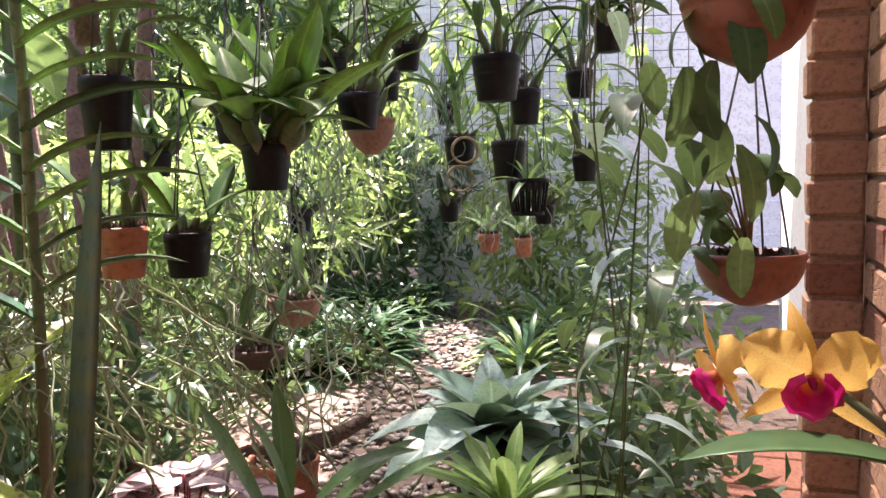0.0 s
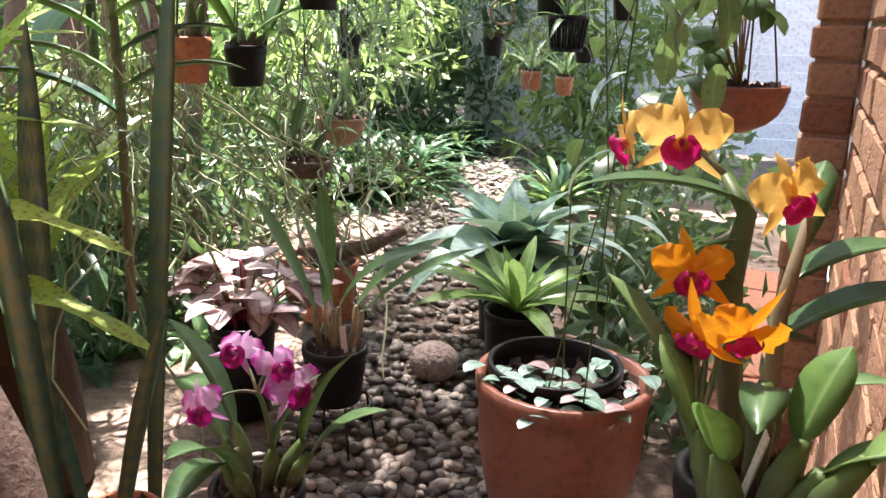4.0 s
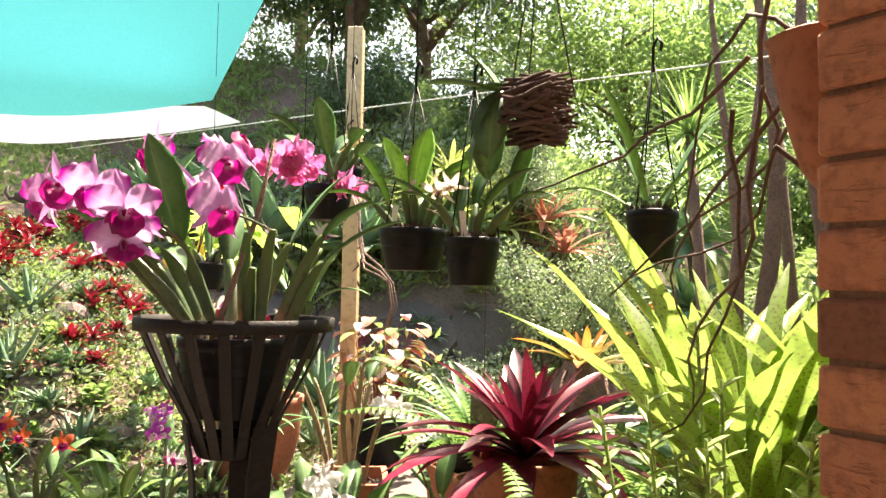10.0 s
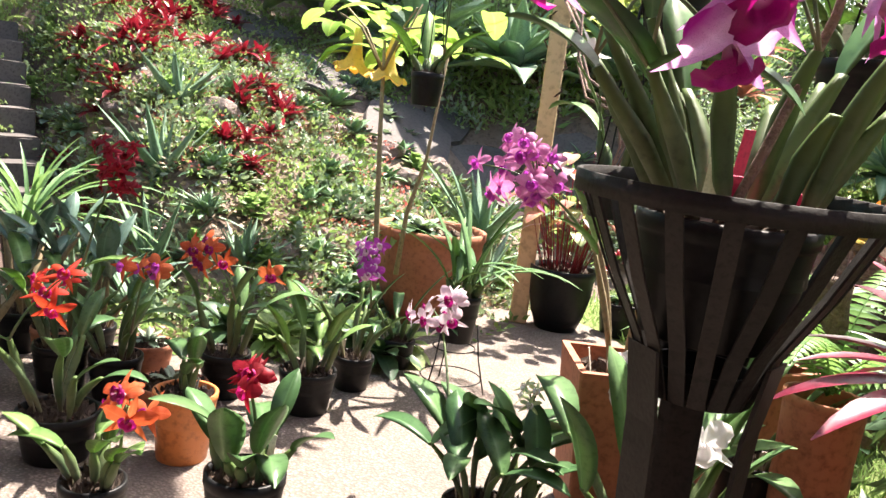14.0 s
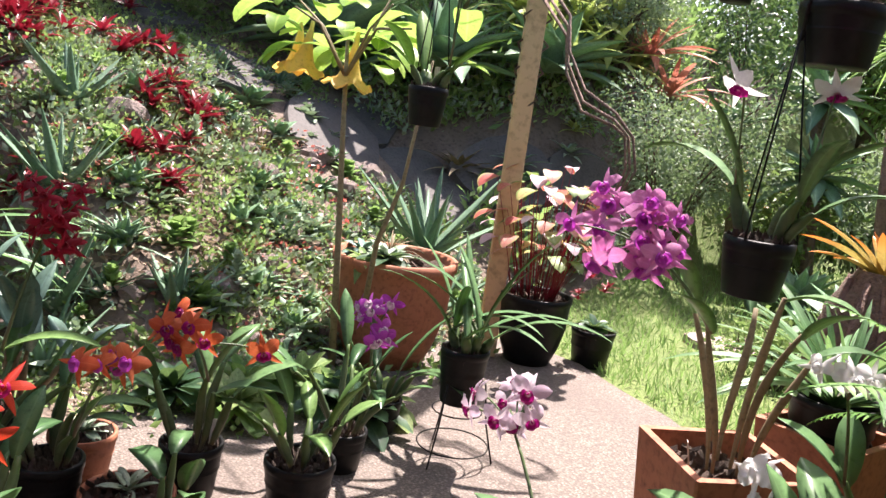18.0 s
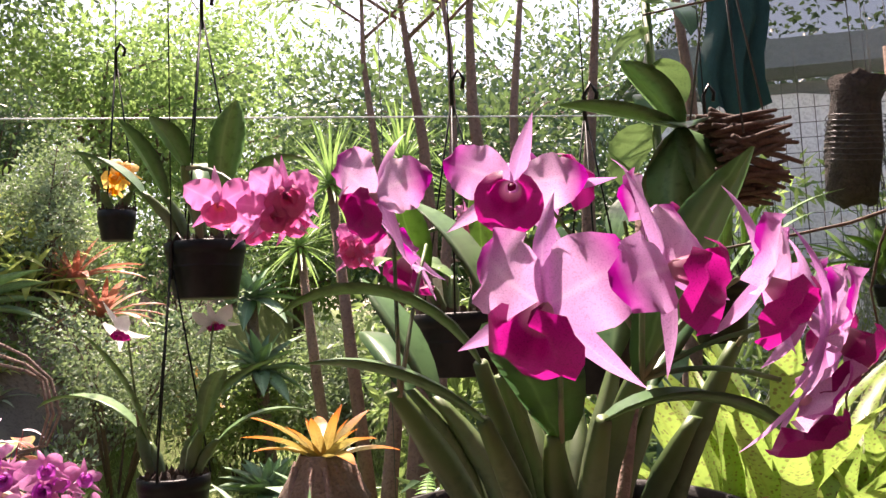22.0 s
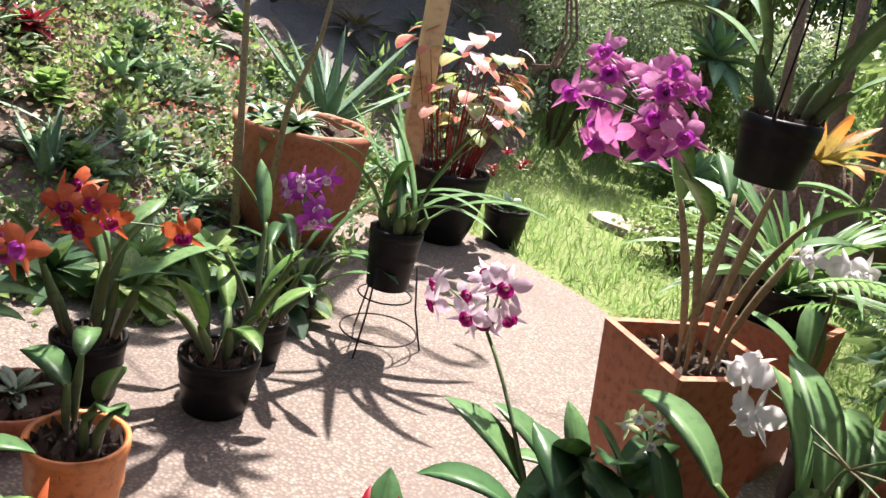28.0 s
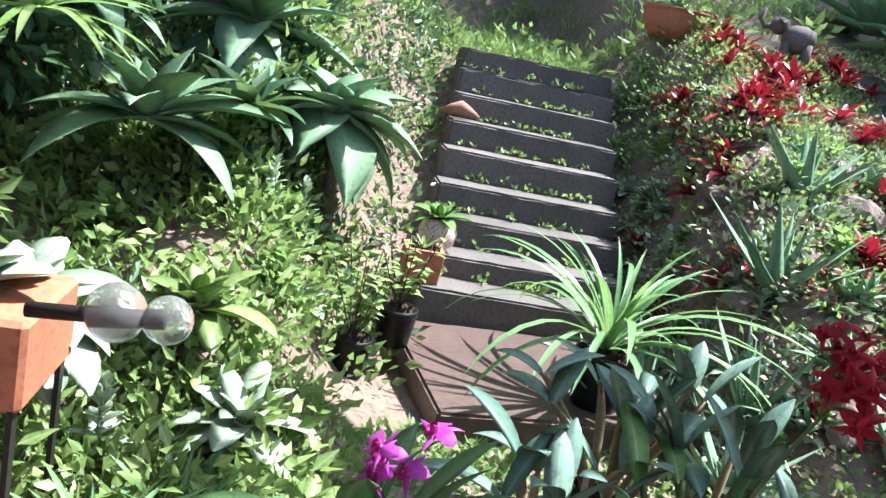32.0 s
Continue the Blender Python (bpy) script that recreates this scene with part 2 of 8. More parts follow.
def thing(name, label, category, M, group="", mesh=None, kind=""):
    ob = new(name, mesh)
    ob.matrix_basis = M
    return tagged(ob, label, category, group, kind)


def facing(d, up=(0, 0, 1)):
    return Vector(d).to_track_quat("Z", "Y").to_matrix().to_4x4()


# ---- materials ----
BLACK = material("black plastic", (0.006, 0.006, 0.0065), (0.012, 0.012, 0.013), 6, 0.42, 0.1)
BLACK.node_tree.nodes["Principled BSDF"].inputs["Specular IOR Level"].default_value = 0.18
TERRA = material("terracotta", (0.30, 0.10, 0.052), (0.44, 0.165, 0.088), 5, 0.75, 0.35)
ORANGEPOT = material("orange plastic", (0.55, 0.17, 0.05), (0.62, 0.22, 0.07), 5, 0.45, 0.12)
BROWNPOT = material("glazed brown", (0.19, 0.07, 0.045), (0.27, 0.10, 0.062), 5, 0.4, 0.2)
BARK = material("bark chips", (0.045, 0.028, 0.02), (0.10, 0.065, 0.045), 30, 0.9, 0.8)
IRON = material("dark iron", (0.012, 0.0105, 0.01), (0.028, 0.024, 0.022), 12, 0.55, 0.3)
IRON.node_tree.nodes["Principled BSDF"].inputs["Specular IOR Level"].default_value = 0.2
WIRE = material("wire", (0.03, 0.03, 0.03), (0.06, 0.055, 0.05), 12, 0.5, 0.1)
LABELW = material("plant tag", (0.6, 0.55, 0.47), (0.72, 0.68, 0.6), 20, 0.6, 0.1)
BRICK = material("brick", (0.40, 0.145, 0.078), (0.53, 0.235, 0.125), 9, 0.85, 1.0, fine=38, rand=0.75, bdist=0.012)
WALLBRICK = material("pale brick", (0.36, 0.185, 0.11), (0.47, 0.27, 0.165), 9, 0.85, 1.0, fine=70, rand=0.75, bdist=0.006)
BRICKD = material("dark brick", (0.19, 0.075, 0.045), (0.29, 0.115, 0.065), 9, 0.85, 0.7, fine=70, rand=0.7, bdist=0.006)
for face in (BRICK, WALLBRICK, BRICKD):
    ft = face.node_tree
    fb_ = next(n for n in ft.nodes if n.type == "BUMP")
    co, mp = ft.nodes.new("ShaderNodeTexCoord"), ft.nodes.new("ShaderNodeMapping")
    mp.inputs["Scale"].default_value, mp.inputs["Rotation"].default_value = (9, 9, 34), (0.2, 0.5, 0.0)
    scr = ft.nodes.new("ShaderNodeTexNoise")
    scr.inputs["Scale"].default_value, scr.inputs["Detail"].default_value, scr.inputs["Distortion"].default_value = 2.2, 3.0, 1.2
    ft.links.new(co.outputs["Object"], mp.inputs[0])
    ft.links.new(mp.outputs[0], scr.inputs["Vector"])
    groove = ft.nodes.new("ShaderNodeMath")
    groove.operation = "MULTIPLY_ADD"
    ft.links.new(ramp(ft, scr.outputs[0], 0.34, 0.44), groove.inputs[0])
    groove.inputs[1].default_value = 0.3
    ft.links.new(fb_.inputs["Height"].links[0].from_socket, groove.inputs[2])
    ft.links.new(groove.outputs[0], fb_.inputs["Height"])
MORTAR = material("mortar", (0.22, 0.13, 0.085), (0.30, 0.18, 0.12), 14, 0.95, 0.6)
# reddish landing concrete, darker than STEP: tree shade put into its colour
LANDING = material("shade-darkened reddish concrete", (0.05, 0.032, 0.028), (0.10, 0.062, 0.052), 3, 0.5, 0.4, fine=50)
STEP = material("weathered concrete", (0.06, 0.054, 0.052), (0.13, 0.115, 0.108), 4, 0.85, 0.5, fine=60)
TIMBER = material("pale timber", (0.55, 0.38, 0.21), (0.68, 0.5, 0.31), 3, 0.6, 0.25)
TRUNK = material("trunk bark", (0.13, 0.085, 0.065), (0.26, 0.18, 0.14), 7, 0.9, 0.9, bdist=0.02)
TRUNKP = material("pinkish trunk", (0.14, 0.085, 0.07), (0.27, 0.175, 0.14), 7, 0.9, 0.8, bdist=0.02)
STICK = material("twig", (0.055, 0.032, 0.024), (0.13, 0.08, 0.06), 12, 0.85, 0.5)
SOIL = material("soil", (0.075, 0.055, 0.042), (0.25, 0.185, 0.145), 2.5, 0.95, 0.9, fine=30, bdist=0.02)
LAWN = material("lawn", (0.08, 0.13, 0.03), (0.17, 0.21, 0.06), 1.4, 0.9, 0.8, fine=40, bdist=0.02)
PEBBLE = material("pebble", (0.05, 0.044, 0.042), (0.165, 0.14, 0.125), 14, 0.55, 0.25, rand=0.9)
ROCK = material("garden rock", (0.18, 0.135, 0.125), (0.42, 0.325, 0.29), 6, 0.85, 0.8, bdist=0.02)
WHITEP = material("white paint", (0.62, 0.66, 0.68), (0.75, 0.78, 0.78), 4, 0.5, 0.1)
COIR = material("coconut husk", (0.22, 0.11, 0.075), (0.36, 0.20, 0.14), 10, 0.9, 0.6)
MOSSG = foliage("spanish moss", (0.26, 0.29, 0.20), (0.42, 0.44, 0.33), 0.9, 0.2, 0)
ROOTS = foliage("aerial roots", (0.25, 0.27, 0.11), (0.42, 0.43, 0.22), 0.8, 0.2, 0)
SHADECLOTH = foliage("teal shade cloth", (0.06, 0.42, 0.33), (0.08, 0.49, 0.40), 0.8, 0.5, 0, fine=260)
WHITECLOTH = foliage("white cloth", (0.52, 0.62, 0.82), (0.60, 0.70, 0.90), 0.8, 0.15, 0, fine=260)

ORCHID = foliage("orchid leaf", (0.05, 0.115, 0.03), (0.13, 0.225, 0.065), 0.34, 0.22, 0.2)
ORCHIDB = foliage("bright orchid leaf", (0.13, 0.25, 0.05), (0.24, 0.36, 0.09), 0.36, 0.4, 0.35)
BULB = foliage("pseudobulb", (0.045, 0.078, 0.022), (0.12, 0.145, 0.05), 0.5, 0.0, 0.0, base=(0.22, 0.17, 0.11), tip=(0.07, 0.12, 0.03))
CANE = foliage("dry cane", (0.17, 0.13, 0.07), (0.30, 0.235, 0.14), 0.7, 0.0, 0)
ORCHIDG = foliage("mid-green orchid leaf", (0.09, 0.17, 0.05), (0.19, 0.30, 0.09), 0.36, 0.25, 0.2)
ORCHIDS = foliage("blue-green orchid leaf", (0.10, 0.17, 0.095), (0.22, 0.31, 0.185), 0.34, 0.15, 0.2)
CYMB = foliage("strap leaf", (0.085, 0.18, 0.05), (0.19, 0.31, 0.10), 0.4, 0.3, 0.3)
DARKSTRAP = foliage("dark strap leaf", (0.026, 0.068, 0.026), (0.07, 0.145, 0.055), 0.24, 0.2, 0.2)
AGAVE = foliage("agave leaf", (0.15, 0.25, 0.10), (0.28, 0.40, 0.19), 0.5, 0.2, 0.12)
ALOE = foliage("aloe leaf", (0.11, 0.185, 0.085), (0.22, 0.30, 0.155), 0.45, 0.05, 0)
REDBROM = foliage("red bromeliad leaf", (0.16, 0.008, 0.016), (0.34, 0.02, 0.04), 0.35, 0.22, 0.1)
PINKBROM = foliage("crimson cordyline leaf", (0.035, 0.008, 0.012), (0.30, 0.018, 0.06), 0.3, 0.12, 0.15)
SALMON = foliage("salmon bromeliad leaf", (0.5, 0.16, 0.11), (0.58, 0.28, 0.2), 0.4, 0.3, 0.1)
ORBROM = foliage("orange bromeliad leaf", (0.38, 0.24, 0.07), (0.42, 0.36, 0.10), 0.4, 0.35, 0.1, tip=(0.72, 0.22, 0.04))
YELBROM = foliage("yellow bromeliad leaf", (0.42, 0.44, 0.08), (0.6, 0.55, 0.16), 0.4, 0.4, 0.1)
FERN = foliage("fern frond", (0.10, 0.23, 0.035), (0.20, 0.36, 0.06), 0.45, 0.38, 0.3)
STRAPFERN = foliage("spotted strap fern", (0.19, 0.29, 0.03), (0.31, 0.40, 0.05), 0.4, 0.42, 0.5, spots=(0.12, 0.07, 0.02), ribcol=(0.22, 0.22, 0.03))
SANSEV = foliage("snake plant leaf", (0.035, 0.075, 0.04), (0.06, 0.11, 0.055), 0.4, 0.03, 0, band=(0.075, 0.115, 0.055))
SILVERLEAF = foliage("silvery broad leaf", (0.15, 0.26, 0.14), (0.34, 0.45, 0.32), 0.32, 0.2, 0.4)
BEGONIA = foliage("silver pink begonia leaf", (0.40, 0.29, 0.30), (0.62, 0.52, 0.52), 0.4, 0.2, 0.6, edge=(0.16, 0.08, 0.08), ribcol=(0.08, 0.04, 0.035))
SHRUBLEAF = foliage("grey-green shrub leaf", (0.13, 0.17, 0.075), (0.30, 0.34, 0.17), 0.5, 0.3, 0.1)
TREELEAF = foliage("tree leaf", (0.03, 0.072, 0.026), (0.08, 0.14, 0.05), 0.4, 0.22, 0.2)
# paler leaf copy with sunlight put into its colour; also for grass and weeds
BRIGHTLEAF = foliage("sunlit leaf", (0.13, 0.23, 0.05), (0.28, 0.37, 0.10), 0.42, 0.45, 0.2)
GROUNDLEAF = foliage("ground cover leaf", (0.13, 0.205, 0.04), (0.33, 0.385, 0.115), 0.45, 0.35, 0.2)
PALELEAF = foliage("pale succulent leaf", (0.26, 0.33, 0.17), (0.42, 0.46, 0.27), 0.5, 0.15, 0.1)
SEDUM = foliage("sedum leaf", (0.24, 0.34, 0.07), (0.40, 0.48, 0.15), 0.4, 0.3, 0)
TRUMPLEAF = foliage("lime leaf", (0.22, 0.38, 0.03), (0.36, 0.48, 0.06), 0.4, 0.5, 0.4)
CALAD = foliage("caladium leaf", (0.48, 0.30, 0.14), (0.55, 0.5, 0.2), 0.5, 0.4, 0.4, edge=(0.22, 0.3, 0.06), ribcol=(0.5, 0.05, 0.08))
CALADR = foliage("red caladium leaf", (0.5, 0.10, 0.09), (0.58, 0.26, 0.2), 0.5, 0.4, 0.4, edge=(0.4, 0.34, 0.14), ribcol=(0.5, 0.04, 0.07))
HOYA = foliage("hoya leaf", (0.045, 0.10, 0.038), (0.10, 0.18, 0.055), 0.35, 0.18, 0.3)


def petalmat(name, c1, c2, **kw):
    return foliage(name, c1, c2, 0.5, 0.45, kw.pop("rib", 0.15), **kw)


P_ORCHID = petalmat("orchid purple petal", (0.58, 0.29, 0.57), (0.70, 0.42, 0.67), tip=(0.36, 0.004, 0.26))
S_ORCHID = petalmat("orchid purple sepal", (0.56, 0.24, 0.56), (0.67, 0.36, 0.65))
L_ORCHID = petalmat("magenta lip", (0.24, 0.003, 0.10), (0.38, 0.008, 0.19), base=(0.75, 0.55, 0.55))
P_PINK = petalmat("pink petal", (0.60, 0.16, 0.42), (0.70, 0.28, 0.54))
L_PINK = petalmat("deep pink lip", (0.55, 0.06, 0.25), (0.65, 0.12, 0.30), base=(0.6, 0.25, 0.03))
P_YEL = petalmat("golden petal", (0.82, 0.50, 0.10), (0.88, 0.62, 0.20))
P_TRUMP = petalmat("pale golden trumpet", (0.86, 0.58, 0.14), (0.92, 0.74, 0.28), base=(0.8, 0.75, 0.3), tip=(0.9, 0.5, 0.12))
P_ORG = petalmat("amber petal", (0.78, 0.28, 0.01), (0.85, 0.38, 0.02))
L_RED = petalmat("crimson lip", (0.42, 0.005, 0.12), (0.58, 0.02, 0.2), base=(0.8, 0.38, 0.05))
P_RED = petalmat("dark red petal", (0.22, 0.003, 0.012), (0.38, 0.009, 0.028))
P_TANG = petalmat("tangerine petal", (0.56, 0.09, 0.03), (0.64, 0.17, 0.065))
P_VIO = petalmat("violet petal", (0.42, 0.04, 0.40), (0.55, 0.10, 0.52))
P_WHITE = petalmat("white petal", (0.72, 0.70, 0.70), (0.82, 0.80, 0.80))
P_BLUSH = petalmat("blush petal", (0.66, 0.48, 0.60), (0.78, 0.66, 0.72))
P_LIME = petalmat("lime petal", (0.5, 0.55, 0.2), (0.6, 0.62, 0.28))
P_CREAM = petalmat("wilted cream petal", (0.55, 0.44, 0.36), (0.66, 0.56, 0.46))

# ---- the large structure ----
U = Vector((math.sin(radians(14.5)), math.cos(radians(14.5)), 0))      # along the house's side wall
V = Vector((-U.y, U.x, 0))                                            # along the front of the verandah
HOUSE = Matrix(((V.x, U.x, 0, 0), (V.y, U.y, 0, 0), (0, 0, 1, 0), (0, 0, 0, 1)))


def smooth(a, b, x):
    t_ = min(1.0, max(0.0, (x - a) / (b - a)))
    return t_ * t_ * (3 - 2 * t_)


def height(x, y):
    """The lie of the land: level by the house, a bank that climbs to the west, a lawn that falls to the north."""
    toe = -4.95 - 0.12 * max(0.0, y - 2.6) + 0.25 * min(0.0, y)
    d = toe - x
    bank = 0.0 if d < 0 else 0.56 * d if d < 2.2 else 1.232 + 0.40 * (d - 2.2) if d < 6 else 2.75 + 0.16 * (d - 6)
    by_stairs = min(max(0.0, (-6.75 - x) * 0.56 - 0.02), 1.36 + 0.08 * max(0.0, -9.2 - x)) if x < -5.4 else 0.0
    yy = y - 0.14 * min(3.0, max(0.0, -6.7 - x))
    away = max(smooth(0.95, 1.5, yy), smooth(-0.3, -1.0, yy))
    bank += (by_stairs - bank) * (1 - away) * smooth(-14.0, -11.5, x)
    bank += 0.8 * min(2.6, max(0.0, y - 4.3)) * smooth(-4.5, -6.2, x)
    rough = 0.03 * noise.noise((x * 1.3, y * 1.3, 0)) * smooth(0.1, 0.6, d)
    lawn = 0.012 * noise.noise((x * 3, y * 3, 2))
    return bank + rough + lawn - 0.02


def is_lawn(x, y):
    toe = -4.95 - 0.12 * max(0.0, y - 2.6)
    edge = 2.2 + 0.4 * noise.noise((x, y, 5))
    return y > edge and toe + 0.15 < x < -2.1 + 0.25 * noise.noise((y, x, 3)) or y > 12


def build_ground():
    xs = np.concatenate([np.linspace(-400, -40, 8), np.linspace(-34, -12, 12), np.linspace(-11, 3, 100), np.linspace(4, 30, 12), np.linspace(60, 400, 7)])
    ys = np.concatenate([np.linspace(-400, -30, 7), np.linspace(-20, -2, 8), np.linspace(-1.5, 9, 80), np.linspace(10, 30, 14), np.linspace(50, 400, 8)])
    mb = MB()
    vs = [(x, y, height(x, y)) for y in ys for x in xs]
    nx = len(xs)
    mb.add(vs, [])
    for j in range(len(ys) - 1):
        for i in range(nx - 1):
            mb.f.append((j * nx + i, j * nx + i + 1, (j + 1) * nx + i + 1, (j + 1) * nx + i))
            mb.mi.append(1 if is_lawn((xs[i] + xs[i + 1]) / 2, (ys[j] + ys[j + 1]) / 2) else 0)
    tagged(new("ground", mb.mesh("ground", [SOIL, LAWN])), "brown garden soil and short green lawn", "ground", kind="structure")


build_ground()

# the exposed-aggregate slab
AGG = bpy.data.materials.new("exposed aggregate")
AGG.use_nodes = True
nt = AGG.node_tree
b = nt.nodes["Principled BSDF"]
vor = tex(nt, 95, kind="voronoi")
broad = tex(nt, 1.6, 5)
stain = tex(nt, 9, 4)
col = mixrgb(nt, vor.outputs["Color"], (0.11, 0.085, 0.072), (0.31, 0.25, 0.212))
col = mixrgb(nt, ramp(nt, vor.outputs["Distance"], 0.25, 0.62), col, (0.12, 0.095, 0.08))
col = mixrgb(nt, ramp(nt, broad.outputs[0], 0.5, 0.75), col, (0.12, 0.09, 0.078))
col = mixrgb(nt, ramp(nt, stain.outputs[0], 0.6, 0.85), col, (0.12, 0.09, 0.07))
nt.links.new(col, b.inputs["Base Color"])
b.inputs["Roughness"].default_value = 0.8
inv = nt.nodes.new("ShaderNodeMath")
inv.operation = "SUBTRACT"
inv.inputs[0].default_value = 1.0
nt.links.new(vor.outputs["Distance"], inv.inputs[1])
bump(nt, b, inv.outputs[0], 0.6, 0.006)


def slab(name, outline, z0, z1, mat, label, cat):
    mb = MB()
    n = len(outline)
    mb.add([(x, y, z1) for x, y in outline] + [(x, y, z0) for x, y in outline],
           [tuple(range(n))] + [((i + 1) % n, i, n + i, n + (i + 1) % n) for i in range(n)])
    return tagged(new(name, mb.mesh(name, mat, smooth=False)), label, cat, kind="structure")


slab("concrete_floor", [(-5.28, -4), (1.2, -4), (0.5, 0.55), (-0.7, 0.8), (-1.6, 0.98), (-2.35, 1.6), (-2.75, 2.25), (-3.43, 2.71), (-3.66, 2.88), (-3.97, 3.02),
      (-4.3, 3.2), (-4.75, 3.25), (-5.15, 2.5), (-5.0, 1.6), (-5.0, 0.8), (-5.3, 0.28)], -0.12, 0.0, AGG,
     "exposed aggregate concrete floor, pebbly grey and tan", "floor")

# the brick pillar and the side wall


def brick_mesh(L, W, H, seed, mat):
    def make():
        rr = random.Random(seed)
        mb = MB().box(L, W, H, bev=0.006)
        mb.v = [(x + rr.uniform(-0.002, 0.002), y + rr.uniform(-0.002, 0.002), z + rr.uniform(-0.0015, 0.0015)) for x, y, z in mb.v]
        return mb.mesh("brick", mat, smooth=False)
    return cached(("brick", L, W, H, seed, mat.name), make)


def house(x, y, z):
    """A point from metres along V, along U and up."""
    p = V * x + U * y
    return Vector((p.x, p.y, z))


CORNER = Vector((-0.664, 0.354, 0))
PILLAR = T(*(CORNER + V * 0.175 + U * 0.175)) @ HOUSE
BRICKS = []
pillar = thing("brick_pillar", "square orange-brown face brick pillar with raked mortar", "pillar", PILLAR, kind="structure",
               mesh=MB().box(0.328, 0.328, 2.92, M=T(0, 0, 1.46)).mesh("mortar_core", MORTAR, smooth=False))
for k in range(34):
    for q in range(4):
        shift = 0.06 if k % 2 else -0.06
        m = Rz(90 * q) @ T(shift, -0.12, 0.043 + 0.086 * k) @ Rz(R.uniform(-0.4, 0.4)) @ T(0, R.uniform(-0.002, 0.002), 0)
        BRICKS.append((pillar, m, 0.23, k * 4 + q))
# side wall to the right of the shade house, with a half-brick pier at its far end
wall_from, wall_to = Vector((0.39, 0.2, 0)), Vector((1.0, 1.88, 0))
WALL_LEN = (wall_to - wall_from).length
wdir = (wall_to - wall_from).normalized()
WALLM = Matrix(((wdir.x, -wdir.y, 0, wall_from.x), (wdir.y, wdir.x, 0, wall_from.y), (0, 0, 1, 0), (0, 0, 0, 1)))
wall_east = thing("wall_east", "orange-brown rock-faced brick house wall", "wall", WALLM, kind="structure",
                  mesh=MB().box(WALL_LEN, 0.20, 2.92, M=T(WALL_LEN / 2, -0.112, 1.46)).box(0.098, 0.1, 2.92, M=T(WALL_LEN - 0.055, 0.05, 1.46)).mesh("mortar_core", MORTAR, smooth=False))
for k in range(34):
    x = -0.12 if k % 2 else 0.0
    i = 0
    while x < WALL_LEN - 0.12:
        a, c = max(0, x), min(WALL_LEN - 0.115, x + 0.23)
        if c - a > 0.05:
            BRICKS.append((wall_east, T((a + c) / 2, -0.055 + R.uniform(-0.003, 0.003), 0.043 + 0.086 * k) @ Rz(R.uniform(-0.6, 0.6)), round(c - a, 2), k * 17 + i))
        x += 0.24
        i += 1
    BRICKS.append((wall_east, T(WALL_LEN - 0.055, 0.055 + R.uniform(-0.006, 0.006), 0.043 + 0.086 * k) @ Rz(90) @ Rz(R.uniform(-2, 2)), 0.112, k * 17 + 16))

# white framed sliding door behind the pier, its sill and a tiled step
door = thing("door_1", "white aluminium sliding door with frosted panels, closed", "door", WALLM @ T(WALL_LEN, -0.11, 0), kind="structure")
FROST = bpy.data.materials.new("frosted glass")
FROST.use_nodes = True
fb = FROST.node_tree.nodes["Principled BSDF"]
fb.inputs["Base Color"].default_value = (0.82, 0.84, 0.86, 1)
fb.inputs["Roughness"].default_value = 0.25
fb.inputs["Coat Weight"].default_value = 0.4
for i in range(2):
    fx = 0.02 + i * 0.78
    mb = MB()
    for z in (0.22, 1.28, 2.2):
        mb.box(0.78, 0.045, 0.05, M=T(fx + 0.39, -0.03 * i, z), bev=0.004)
    for x in (fx + 0.025, fx + 0.755):
        mb.box(0.05, 0.044, 2.02, M=T(x, -0.03 * i, 1.21), bev=0.004)
    fr = part("door_frame", mb.mesh("door_frame", WHITEP, smooth=False), door, None, "white aluminium frame")
    for z0, z1 in ((0.245, 1.255), (1.305, 2.175)):
        part("pane", MB().box(0.68, 0.008, z1 - z0, M=T(fx + 0.39, -0.03 * i, (z0 + z1) / 2)).mesh("pane", FROST, smooth=False), door, None, "frosted white panel")
part("sill", MB().box(1.7, 0.09, 0.03, M=T(0.84, 0.02, 0.205), bev=0.004).mesh("sill", WHITEP, smooth=False), door, None, "white sill")
tile = MB().box(1.5, 0.32, 0.17, M=T(0, 0, 0.085), bev=0.01)
for i in range(5):
    tile.box(0.285, 0.31, 0.02, M=T(-0.6 + 0.3 * i, 0, 0.18), bev=0.004)
thing("door_step", "low dark brick-red tiled door step", "step", WALLM @ T(WALL_LEN + 0.62, 0.14, 0), mesh=tile.mesh("door_step", BRICKD, smooth=False), kind="structure")
tagged(new("wall_beyond", MB().box(2.6, 0.2, 2.5, M=WALLM @ T(WALL_LEN + 2.9, -0.13, 1.25)).mesh("wall_beyond", WHITEP, smooth=False)), "white rendered house wall", "wall", kind="structure")

# the house behind the camera and the verandah's ceiling
tagged(new("wall_south", MB().box(8.5, 0.2, 2.93, M=T(-0.9, -3.4, 1.465)).mesh("wall_south", BRICKD, smooth=False)), "plain brick house wall behind the verandah", "wall", kind="structure")
ceil = MB()
e0, e1 = CORNER + V * 3.0 - U * 0.6, CORNER - V * 1.5 + U * 0.3
ceil.add([(e1.x, e1.y, 2.93), (e0.x, e0.y, 2.93), (-4.0, -3.6, 2.93), (3, -3.6, 2.93), (e1.x, e1.y, 3.03), (e0.x, e0.y, 3.03), (-4.0, -3.6, 3.03), (3, -3.6, 3.03)],
         [(0, 1, 2, 3), (7, 6, 5, 4), (0, 4, 5, 1), (1, 5, 6, 2), (2, 6, 7, 3), (3, 7, 4, 0)])
tagged(new("ceiling", ceil.mesh("ceiling", WHITEP, smooth=False)), "plain pale verandah ceiling", "ceiling", kind="structure")

